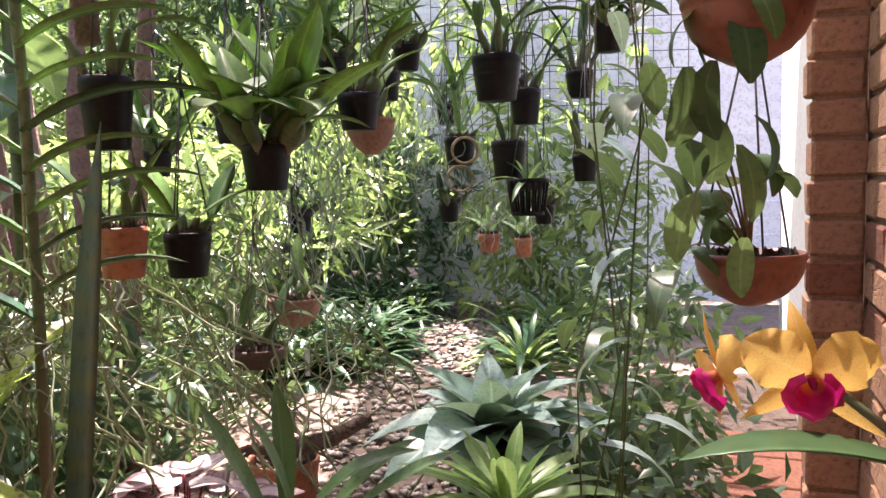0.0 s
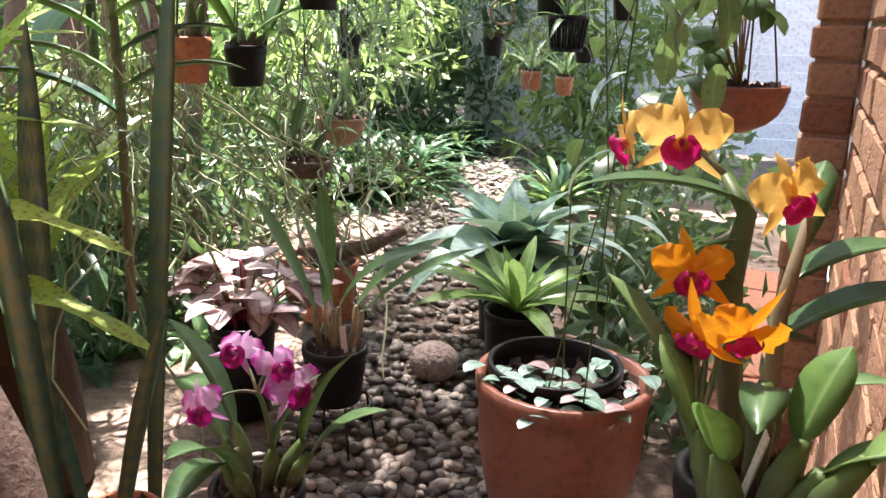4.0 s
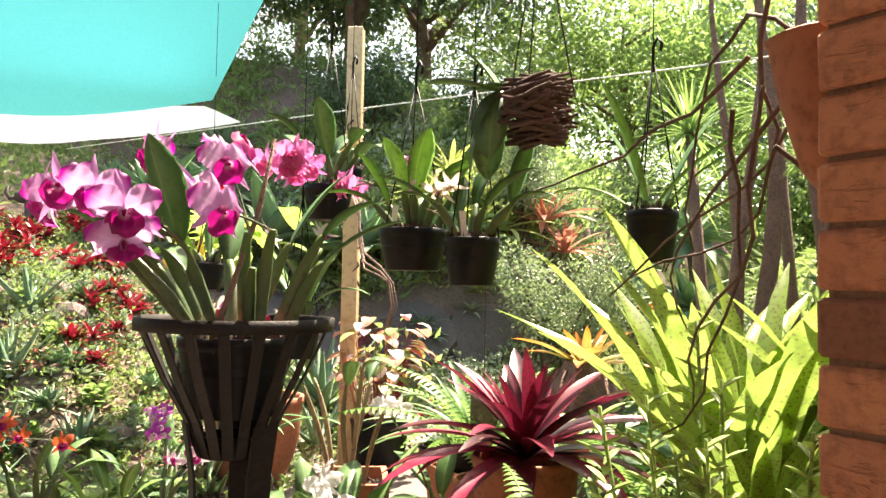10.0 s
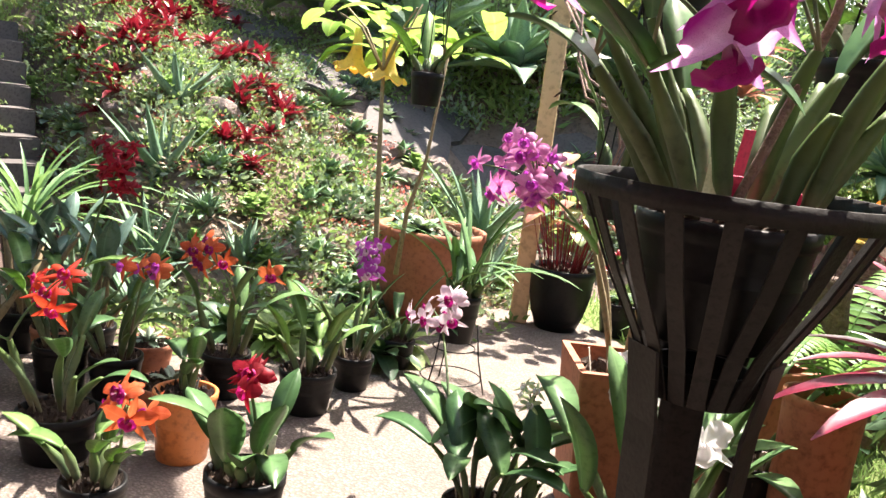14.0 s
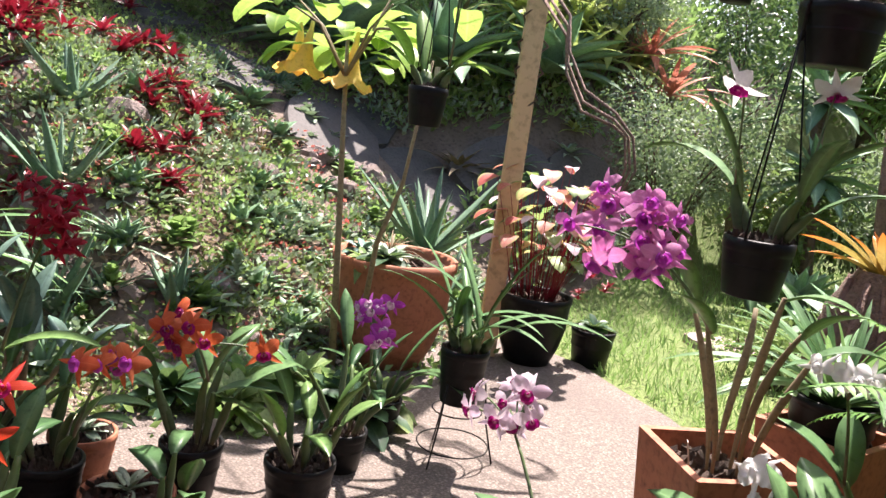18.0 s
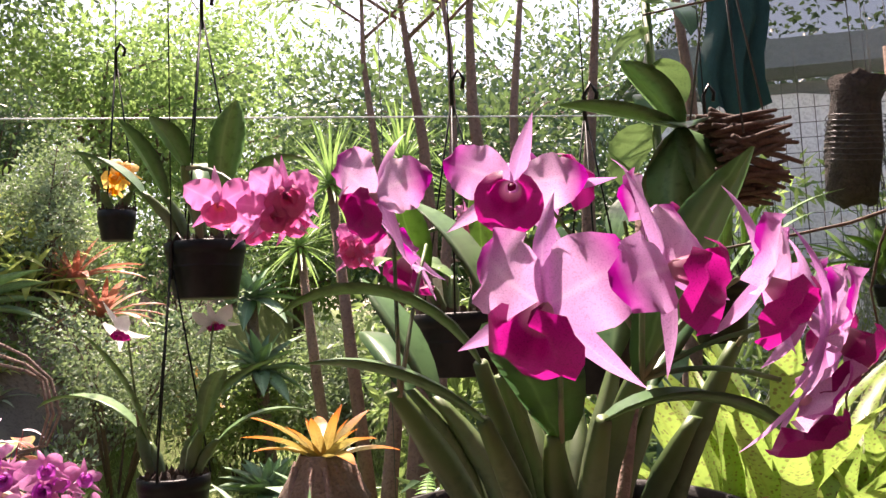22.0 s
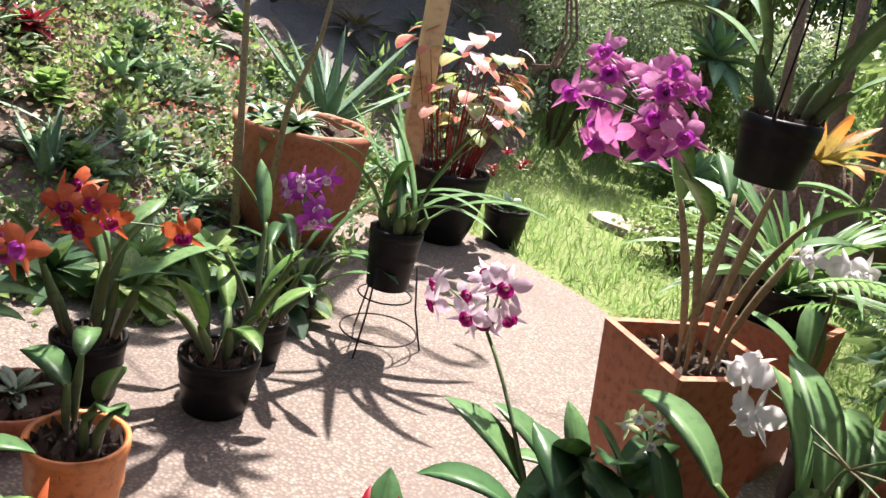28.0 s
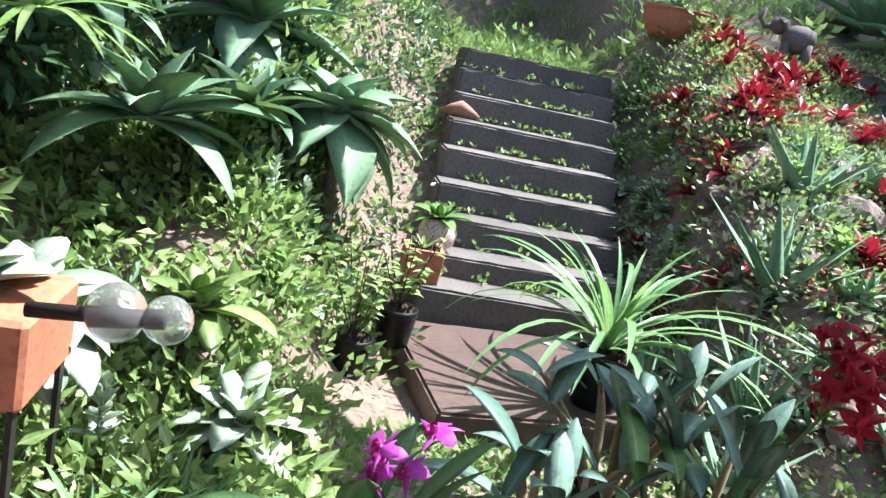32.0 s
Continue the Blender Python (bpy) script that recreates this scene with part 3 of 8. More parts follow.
# eaves added out of view, to keep the sun off the brick wall
e2 = wall_to - wdir * 0.1
n2 = Vector((-wdir.y, wdir.x, 0))
ec = [wall_from - wdir * 0.5, wall_from - wdir * 0.5 + n2 * 0.6, e2 + n2 * 0.6, e2]
slab("eaves", [(p.x + 0.02, p.y) for p in ec], 2.94, 3.02, WHITEP, "unseen pale eaves added to shade the house wall", "eaves")

# a second unseen strip, added to keep sun off the door step
ec = [e2, e2 + n2 * 0.2, e2 + wdir * 2.7 + n2 * 0.2, e2 + wdir * 2.7]
slab("eaves", [(p.x + 0.02, p.y) for p in ec], 2.94, 3.02, WHITEP, "unseen narrow eaves added to shade the door and its step", "eaves")

# concrete garden stairs up the bank
STAIR_Z = [0.236, 0.345, 0.487, 0.632, 0.797, 0.947, 1.10, 1.25, 1.387]
stairs = thing("garden_stairs", "weathered dark concrete garden steps with moss and weeds in the joints", "stairs", T(-6.72, 0.42, 0), kind="structure")


def step_mesh(z, depth, seed, mat=STEP):
    rr = random.Random(seed)
    bm = bmesh.new()
    bmesh.ops.create_cube(bm, size=1.0, matrix=S(depth, 1.02, 0.5))
    bmesh.ops.subdivide_edges(bm, edges=[e for e in bm.edges if abs(e.verts[0].co.y - e.verts[1].co.y) > 0.5], cuts=12)
    bmesh.ops.bevel(bm, geom=[e for e in bm.edges if e.calc_face_angle(0) > 0.5], offset=0.012, segments=2, affect="EDGES")
    for v in bm.verts:
        v.co += Vector((rr.uniform(-0.003, 0.003), 0, rr.uniform(-0.002, 0.002)))
    me = bpy.data.meshes.new("step")
    bm.to_mesh(me)
    bm.free()
    me.materials.append(mat)
    return me


for i, z in enumerate(STAIR_Z):
    part("step", step_mesh(z, 0.34, i), stairs, T(-0.245 * i - 0.17, 0.035 * i, z - 0.25) @ S(1, 1.04, 1))
part("step", step_mesh(0.17, 0.95, 77, LANDING), stairs, Rz(7) @ T(0.49, -0.1, 0.09 - 0.25) @ S(1.02, 1.08, 1), "broad bottom landing slab")

# timber post
post = thing("timber_post", "tall pale unpainted square timber post", "post", T(-4.68, 2.86, 0) @ Rz(38),
             mesh=MB().box(0.1, 0.1, 2.9, M=T(0, 0, 1.45), bev=0.006).box(0.012, 0.101, 2.9, M=T(0.02, 0.0015, 1.45), bev=0.002).mesh("timber_post", TIMBER, smooth=False))

# grey stone slabs on the bank path
for i, (x, y, sx, sy, rz) in enumerate([(-6.75, 3.6, 1.0, 0.85, 20), (-6.35, 4.2, 0.95, 0.8, -10), (-5.95, 4.75, 0.9, 0.75, 15), (-7.3, 3.1, 0.9, 0.7, 5), (-3.95, 4.4, 0.5, 0.36, 30), (-8.2, 2.95, 0.9, 0.7, 0), (-5.6, 5.3, 0.85, 0.7, 40), (-6.9, 4.15, 0.6, 0.45, 60), (-6.0, 4.1, 0.55, 0.4, 75)]):
    z = height(x, y)
    dzx, dzy = (height(x + 0.3, y) - height(x - 0.3, y)) / 0.6, (height(x, y + 0.3) - height(x, y - 0.3)) / 0.6
    m = T(x, y, z + 0.03) @ Vector((-dzx, -dzy, 1)).to_track_quat("Z", "Y").to_matrix().to_4x4() @ Rz(rz)
    mb = MB()
    ring = [(sx / 2 * math.cos(TAU * j / 11) * R.uniform(0.8, 1.1), sy / 2 * math.sin(TAU * j / 11) * R.uniform(0.8, 1.1)) for j in range(11)]
    mb.add([(a, c, 0.025) for a, c in ring] + [(a * 1.04, c * 1.04, -0.05) for a, c in ring], [tuple(range(11))] + [((j + 1) % 11, j, 11 + j, 11 + (j + 1) % 11) for j in range(11)])
    thing("paving_stone", "flat grey paving stone set in the bank" if i != 4 else "pale flat stepping stone in the lawn", "paving stone", m, "stones of the bank path", mb.mesh("paving_stone", ROCK if i == 4 else STEP, smooth=False))

# weatherboard building far behind the shade house
shed = thing("weatherboard_shed", "pale blue-white weatherboard shed behind wire mesh", "shed", T(2.0, 7.8, 0) @ Rz(-8))
for i in range(24):
    part("board", cached("board", lambda: MB().box(4.4, 0.03, 0.17, M=Rx(4), bev=0.004).mesh("board", WHITEP, smooth=False)), shed, T(0, 0, 0.1 + 0.155 * i))
part("fascia", MB().box(4.6, 0.5, 0.3, M=T(0, -0.2, 3.95)).mesh("fascia", WHITEP, smooth=False), shed)

# ---- kinds of things ----


def pot_mesh(r, h, mat, kind="round", taper=0.76):
    def make():
        if kind == "square":
            mb = MB()
            def ring(s_, z):
                c = s_ * 0.96
                return [(-c, -s_, z), (c, -s_, z), (s_, -c, z), (s_, c, z), (c, s_, z), (-c, s_, z), (-s_, c, z), (-s_, -c, z)]
            prof = [(r * taper, 0), (r, h - 0.004), (r, h), (r - 0.022, h), (r - 0.026, h - 0.09)]
            vs = [p for s_, z in prof for p in ring(s_, z)]
            fs = [(i * 8 + j, i * 8 + (j + 1) % 8, i * 8 + 8 + (j + 1) % 8, i * 8 + 8 + j) for i in range(len(prof) - 1) for j in range(8)]
            mb.add(vs, fs + [tuple(range(7, -1, -1))])
            return mb.mesh("pot", mat, smooth=False)
        if kind == "bowl":
            prof = [(0.02, 0)] + [(r * math.sin(a), h * (1 - math.cos(a))) for a in (0.35, 0.7, 1.0, 1.25, 1.45, 1.57)] + [(r * 1.03, h), (r * 1.03, h + 0.012), (r * 0.96, h + 0.012), (r * 0.92, h * 0.7), (0.02, h * 0.6)]
        elif kind == "belly":
            prof = [(r * 0.62, 0), (r * 0.8, h * 0.25), (r * 0.93, h * 0.55), (r * 0.95, h * 0.8), (r * 0.97, h * 0.9), (r, h * 0.92), (r, h), (r * 0.92, h), (r * 0.88, h * 0.8)]
        else:
            t_ = 0.012
            prof = [(r * taper, 0), (r * taper + 0.002, 0.003), (r * 0.965, h - 0.03), (r * 0.97, h - 0.024), (r, h - 0.022), (r, h), (r - t_ * 0.6, h + 0.002), (r - t_, h - 0.002), (r * 0.93, h * 0.55)]
        mb = MB().lathe(prof, 28)
        mb.add([(0, 0, 0.002)], [])
        mb.f.append(tuple(range(27, -1, -1)))
        mb.mi.append(0)
        return mb.mesh("pot", mat)
    return cached(("pot", round(r, 3), round(h, 3), mat.name, kind, taper), make)


def bark_mesh():
    def make():
        rr = random.Random(3)
        mb = MB().lathe([(1.0, 0.0), (0.7, 0.03), (0.35, 0.05), (0.01, 0.06)], 16)
        for i in range(70):
            a, d = rr.uniform(0, TAU), math.sqrt(rr.uniform(0, 0.9))
            mb.box(rr.uniform(0.12, 0.3), rr.uniform(0.06, 0.16), 0.05, M=T(d * math.cos(a), d * math.sin(a), 0.06) @ Rz(rr.uniform(0, 360)) @ Rx(rr.uniform(-40, 40)) @ Ry(rr.uniform(-30, 30)))
        return mb.mesh("potting_bark", BARK, smooth=False)
    return cached("barkmesh", make)


def put_pot(parent, r, h, mat, kind="round", z=0.0, label="", taper=0.76):
    part("pot", pot_mesh(r, h, mat, kind, taper), parent, T(0, 0, z), label)
    inner = r * (0.92 if kind != "square" else 0.93)
    part("potting_bark", bark_mesh(), parent, T(0, 0, z + h * 0.9 - 0.012) @ S(inner, inner, 0.3), "dark bark chips")["kind"] = "stuff"


def bulb_mesh(L, r, mat, bend, seed):
    """A grooved, jointed pseudobulb, thickest above its middle, with a papery sheath at its foot."""
    def make():
        mb = MB()
        n, rings = 12, 13
        vs, fs, uvs = [], [], []
        for i in range(rings):
            s_ = i / (rings - 1)
            cx, cy = bend * L * s_ * s_, 0.012 * L * 8 * math.sin(s_ * 4 + seed) * 0.3
            rad = r * (0.28 + 0.86 * math.sin(math.pi * (0.06 + 0.84 * s_ ** 1.3)) + (0.1 if i % 4 == 0 else 0.0))
            for j in range(n):
                q = rad * (1.06 if j % 2 else 0.9)
                vs.append((cx + q * math.cos(TAU * j / n), cy + q * math.sin(TAU * j / n), L * s_))
                uvs.append((s_, 0.9 if j % 2 else 0.5))
        for i in range(rings - 1):
            for j in range(n):
                k = (j + 1) % n
                fs.append((i * n + j, i * n + k, (i + 1) * n + k, (i + 1) * n + j))
        fs += [tuple(range(n - 1, -1, -1)), tuple((rings - 1) * n + j for j in range(n))]
        return mb.add(vs, fs, uvs).mesh("pseudobulb", mat)
    return cached(("bulb", round(L, 2), round(r, 4), mat.name, round(bend, 2), seed), make)


def tepal(mb, L, W, lift, curl, cup=0.15, ruffle=0.0, n=9, M=None, seed=0.0, kind="petal", m=0, c=2):
    """A petal of 2c + 1 rows of corners, whose rim can be ruffled."""
    vs, fs, uvs = [], [], []
    y = z = 0.0
    w_ = 2 * c + 1
    for i in range(n + 1):
        s_ = i / n
        a = radians(lift + (curl - lift) * s_)
        if i:
            y += L / n * math.cos(a)
            z += L / n * math.sin(a)
        w = W / 2 * SHAPES[kind](s_)
        for k in range(-c, c + 1):
            q = k / c
            fr = ruffle * w * abs(q) ** 2.5 * s_
            up = -cup * w * q * q + fr * (math.sin(s_ * 17 + seed + (1.3 if k > 0 else 4.0)) + 0.6 * math.sin(s_ * 37 + 2 * seed + k))
            vs.append((q * w, y - math.sin(a) * up, z + math.cos(a) * up))
            uvs.append((s_, 0.5 + q / 2))
    for i in range(n):
        for k in range(2 * c):
            fs.append((i * w_ + k, i * w_ + k + 1, i * w_ + k + w_ + 1, i * w_ + k + w_))
    mb.add(vs, fs, uvs, m, M)


def lip_surface(mb, ll, lw, frill, seed):
    """A rolled lip: a tube round the column that flares below into a frilled lobe."""
    axis, down, side = Vector((0, -0.42, 0.91)), Vector((0, -0.91, -0.42)), Vector((1, 0, 0))
    n, c = 12, 16
    vs, fs, uvs = [], [], []
    for i in range(n + 1):
        s_ = i / n
        flare = max(0.0, (s_ - 0.5) / 0.5)
        for k in range(c + 1):
            th = radians(-155 + 310 * k / c)
            low = 0.5 + 0.5 * math.cos(th)
            r = 0.07 + 0.13 * min(1.0, s_ * 2) + flare ** 1.3 * lw * (0.12 + 0.42 * low)
            wob = frill * flare * (math.sin(7 * th + seed) + 0.5 * math.sin(15 * th + 2 * seed)) * (0.4 + 0.6 * low)
            fwd = ll * (0.62 * min(1.0, s_ * 1.5) - 0.22 * flare * flare) + wob
            p = axis * fwd + (down * math.cos(th) + side * math.sin(th)) * r
            vs.append(p)
            uvs.append((s_, k / c))
    for i in range(n):
        for k in range(c):
            a = i * (c + 1) + k
            fs.append((a, a + 1, a + c + 2, a + c + 1))
    mb.add(vs, fs, uvs)


def flower_meshes(kind, tep, lip, var=0):
    def make():
        rr = random.Random(var * 7 + 1)
        mb = MB()
        if kind == "cat":
            wide, narrow, lw, ll = 0.66, 0.25, 0.72, 0.8
        elif kind == "full":
            wide, narrow, lw, ll = 0.62, 0.32, 0.5, 0.62
        elif kind == "frilly":
            wide, narrow, lw, ll = 0.50, 0.28, 0.42, 0.5
        else:
            wide, narrow, lw, ll = 0.30, 0.27, 0.3, 0.4
        big = kind in ("cat", "full")
        for ang in (0, 128, 232):
            tepal(mb, rr.uniform(1.0, 1.15), narrow, rr.uniform(0, 25), rr.uniform(-55, 5), 0.35, 0.05, M=Rz(ang + rr.uniform(-10, 10)), m=1, kind="lance")
        for ang in (68, -68):
            tepal(mb, rr.uniform(0.92, 1.06), wide * rr.uniform(0.95, 1.1), rr.uniform(15, 45), rr.uniform(-60, -10), rr.uniform(0.0, 0.3), 0.34 if big else 0.22 if kind != "star" else 0.05, 16 if big else 9,
                  M=Rz(ang + rr.uniform(-12, 12)) @ T(0, 0, 0.03), seed=ang + var, c=4 if big else 2)
        lp = MB()
        lip_surface(lp, ll, lw, 0.07 if big else 0.04, var * 2.1 + 0.5)
        lp.tube([(0, -0.01, 0.02), (0, -0.03, 0.18), (0, -0.09, 0.3)], [0.05, 0.06, 0.03], 6)
        return mb.mesh("flower", [tep, S_ORCHID if tep is P_ORCHID else tep]), lp.mesh("lip", lip)
    return cached(("flower", kind, tep.name, lip.name, var), make)


def add_flower(parent, p, d, size, kind, tep, lip, roll=0.0):
    fm, lm = flower_meshes(kind, tep, lip, int(abs(p[0] * 977 + p[2] * 631)) % 4)
    m = T(*p) @ facing(d) @ Rz(roll) @ S(size / 2)
    fl = part("flower", fm, parent, m)
    part("lip", lm, fl)
    return fl


def stem(parent, a, c, r=0.0035, mat=None, sag=0.03, name="flower_stem"):
    a, c = Vector(a), Vector(c)
    pts = [a.lerp(c, s_) + Vector((0, 0, sag * 4 * s_ * (1 - s_))) for s_ in (0, 0.2, 0.4, 0.6, 0.8, 1)]
    part(name, MB().tube(pts, [r * (1.1 - 0.3 * i / 5) for i in range(6)], 6).mesh(name, mat or BULB), parent)


def orchid(pos, label, pot=(0.09, 0.13, BLACK), potkind="round", bulbs=7, bl=0.14, br=0.011, leaf=(0.18, 0.05), lmat=None, lkind="paddle", bmat=None, spread=0.6, lean=22.0,
           flowers=(), fkind="cat", fsize=0.10, tep=P_ORCHID, lip=L_ORCHID, fdir=None, two=False, seed=0, tag=True, group="potted orchids", name="potted_orchid", z0=0.0, leafup=70, M=None, fstem=True, bare=0):
    """A cattleya-like orchid in its pot: cane-like bulbs, each with one or two thick leaves, and flowers at places in the world."""
    rr = random.Random(seed * 31 + 5)
    base = M if M is not None else T(*pos)
    ob = thing(name, label, "orchid", base, group)
    r, h, mat = pot
    put_pot(ob, r, h, mat, potkind, z0)
    top = z0 + h * 0.9
    lmat, bmat = lmat or (ORCHID, ORCHIDG, ORCHIDG, ORCHID, ORCHIDB)[seed % 5], bmat or BULB
    tips = []
    for i in range(bulbs):
        a = TAU * i / bulbs * 2.4 + rr.uniform(-0.4, 0.4)
        d = r * spread * math.sqrt((i + 0.5) / bulbs)
        L = bl * rr.uniform(0.75, 1.15)
        tilt = lean * (0.35 + d / r) * rr.uniform(0.6, 1.2)
        m = T(d * math.cos(a), d * math.sin(a), top - 0.01) @ Rz(math.degrees(a)) @ Ry(tilt)
        q = rr.randrange(3)
        bend = (0.04, 0.16, 0.28)[q]
        Lm = round(bl, 2)
        part("pseudobulb", bulb_mesh(Lm, br, bmat, bend, q), ob, m @ S(1, 1, L / Lm))
        tip = m @ Vector((bend * Lm, 0, L * 0.97))
        tips.append(tip)
        for k in range(0 if bare and i % bare == 0 else 2 if two else 1):
            lv = rr.randrange(3)
            me = leaf_mesh(lmat, leaf[0], leaf[1] * (1.15 if lkind == "paddle" else 1), lkind, (leafup, leafup - 15, leafup - 30)[lv], (45, 12, -22)[lv], fold=0.22, n=8, thick=0.003)
            yaw = math.degrees(a) - 90 + rr.uniform(-50, 50) + (180 if k else 0)
            part("leaf", me, ob, T(*tip) @ Rz(yaw) @ S(rr.uniform(0.8, 1.2)))
    if tag:
        part("plant_tag", cached("tag", lambda: MB().box(0.018, 0.0015, 0.11, M=T(0, 0, 0.03)).mesh("plant_tag", LABELW, smooth=False)), ob,
             T(r * 0.6 * math.cos(seed), r * 0.6 * math.sin(seed), top) @ Rz(seed * 50) @ Rx(12), "pale plant tag")
    inv = base.inverted()
    hub = None
    if len(flowers) > 3 and fstem and bulbs < 14:
        mid = inv @ (sum((Vector(q[:3]) for q in flowers), Vector()) / len(flowers))
        near = min(tips, key=lambda t_: (t_ - mid).length)
        hub = near.lerp(mid, 0.8)
        stem(ob, near, hub, 0.0045, sag=0.02)
    for i, p in enumerate(flowers):
        lp = inv @ Vector(p[:3])
        d = (inv.to_3x3() @ Vector(p[3:6])) if len(p) > 5 else (inv.to_3x3() @ Vector(fdir or (0.3, -0.9, 0.15)))
        if hub is not None and len(p) < 6:
            d = Vector(d) + (lp - hub).normalized() * 0.7
        d = Vector(d).normalized() + Vector((rr.uniform(-0.35, 0.35), rr.uniform(-0.35, 0.35), rr.uniform(-0.25, 0.25)))
        sz = fsize * rr.uniform(0.9, 1.12)
        if fstem:
            near = hub if hub is not None else min(tips, key=lambda t_: (t_ - lp).length)
            stem(ob, near, lp - d.normalized() * 0.02, 0.0026, sag=0.01)
        add_flower(ob, lp, d, sz, fkind, tep, lip, rr.uniform(-25, 25))
    return ob


def cluster(c, n, spread, seed=1):
    rr = random.Random(seed)
    out = []
    for i in range(n):
        out.append((c[0] + rr.uniform(-1, 1) * spread[0], c[1] + rr.uniform(-1, 1) * spread[1], c[2] + rr.uniform(-1, 1) * spread[2]))
    return out


def rosette(parent, n, L, W, mat, kind="taper", el=(80, 15), droop=40, thick=0.0, fold=0.35, seed=0, at=(0, 0, 0), nseg=8, jitter=8.0, name="leaf", steps=4, inner=0.55, wave=0.0):
    """Leaves set spirally round one point, upright inside and spread outside."""
    rr = random.Random(seed + 11)
    for i in range(n):
        fr = (i + 0.5) / n
        k = min(steps - 1, int(fr * steps))
        mid = (k + 0.5) / steps
        a0 = el[0] + (el[1] - el[0]) * mid
        me = leaf_mesh(mat, L, W, kind, a0, a0 - droop * (0.5 + 0.8 * mid), fold=fold, n=nseg, thick=thick, wave=wave)
        sc = (inner + (1 - inner) * min(1, fr * 1.6)) * rr.uniform(0.85, 1.12)
        part(name, me, parent, T(*at) @ Rz(i * 137.5 + rr.uniform(-18, 18)) @ Rx(rr.uniform(-jitter, jitter)) @ Ry(rr.uniform(-jitter, jitter)) @ S(sc))


def bed_plant(name, label, cat, x, y, n, L, W, mat, z=None, **kw):
    group = kw.pop("group", "")
    seed = kw.get("seed", 0)
    if kw.pop("joined", False):
        ob = tuft(name, label, cat, x, y, n, L, W, mat, z, kw.get("kind", "taper"), kw.get("el", (80, 5)), kw.get("droop", 30), seed, group, 0.0, kw.get("thick", 0.0), 5)
        return ob
    ob = thing(name, label, cat, T(x, y, (height(x, y) if z is None else z) - 0.01) @ Rz(seed * 77) @ Rx(kw.pop("tip", 0)), group)
    rosette(ob, n, L, W, mat, **kw)
    return ob


def tuft(name, label, cat, x, y, n, L, W, mat, z=None, kind="oval", el=(80, 0), droop=30, seed=0, group="", rise=0.0, thick=0.0, nseg=4, fold=0.3):
    """A small plant whose many leaves are one mesh; with a rise they climb up a stem."""
    rr = random.Random(seed)
    mb = MB()
    if rise:
        mb.tube([(0, 0, 0), (0.01, 0.01, rise * 0.5), (0, 0, rise)], 0.004, 4)
    for i in range(n):
        f_ = (i + 0.5) / n
        a0 = el[0] + (el[1] - el[0]) * f_
        mb.leaf(L * (0.55 + 0.45 * min(1, f_ * 1.6)) * rr.uniform(0.85, 1.15), W, kind, a0, a0 - droop, fold=fold, n=nseg, thick=thick,
                M=T(0, 0, rise * (1 - f_)) @ Rz(i * 137.5 + rr.uniform(-20, 20)) @ Rx(rr.uniform(-9, 9)))
    return thing(name, label, cat, T(x, y, (height(x, y) if z is None else z) - 0.01) @ Rz(seed * 77) @ S(rr.uniform(0.9, 1.1)), group, mb.mesh(name, mat))


def cloud(name, pts, dirs, L, W, mat, seed=0, fold=0.25, jit=0.3, uvs=True):
    """One mesh of many small folded leaves at the given places, made in one go."""
    rs = np.random.RandomState(seed)
    pts, dirs = np.asarray(pts, float), np.asarray(dirs, float)
    n = len(pts)
    dirs = dirs / (np.linalg.norm(dirs, axis=1, keepdims=True) + 1e-9)
    side = np.cross(dirs, rs.normal(size=(n, 3)))
    side /= np.linalg.norm(side, axis=1, keepdims=True) + 1e-9
    nor = np.cross(side, dirs)
    sc = rs.uniform(1 - jit, 1 + jit, (n, 1))
    l, w = L * sc, W * sc / 2
    mid = pts + dirs * l * 0.45 - nor * w * fold
    vs = np.stack([pts, pts + dirs * l * 0.4 + side * w + nor * w * fold, mid, pts + dirs * l * 0.4 - side * w + nor * w * fold, pts + dirs * l - nor * l * 0.12], 1).reshape(-1, 3)
    k = np.arange(n)[:, None] * 5
    fs = np.concatenate([k + [0, 1, 2], k + [0, 2, 3], k + [2, 1, 4], k + [2, 4, 3]], 1).reshape(-1, 3)
    me = bpy.data.meshes.new(name)
    me.vertices.add(len(vs))
    me.vertices.foreach_set("co", vs.ravel())
    me.loops.add(fs.size)
    me.loops.foreach_set("vertex_index", fs.ravel().astype(np.int32))
    me.polygons.add(len(fs))
    me.polygons.foreach_set("loop_start", np.arange(0, fs.size, 3, dtype=np.int32))
    me.polygons.foreach_set("loop_total", np.full(len(fs), 3, np.int32))
    me.polygons.foreach_set("use_smooth", np.ones(len(fs), bool))
    me.materials.append(mat)
    lay = me.uv_layers.new(name="UVMap")
    base = np.array([(0, 0.5), (0.4, 1), (0.45, 0.5), (0.4, 0), (1, 0.5)])
    lay.data.foreach_set("uv", base[fs.ravel() % 5].astype(np.float32).ravel())
    me.update(calc_edges=True)
    me.validate()
    return me


def blob_points(centres, per, radius, rs, squash=0.8):
    c = np.repeat(np.asarray(centres, float), per, 0)
    d = rs.normal(size=c.shape)
    d /= np.linalg.norm(d, axis=1, keepdims=True)
    r = radius * rs.uniform(0.35, 1.0, (len(c), 1)) ** 0.6
    p = c + d * r * [1, 1, squash]
    return p, d + rs.normal(size=c.shape) * 0.5 + [0, 0, -0.25]


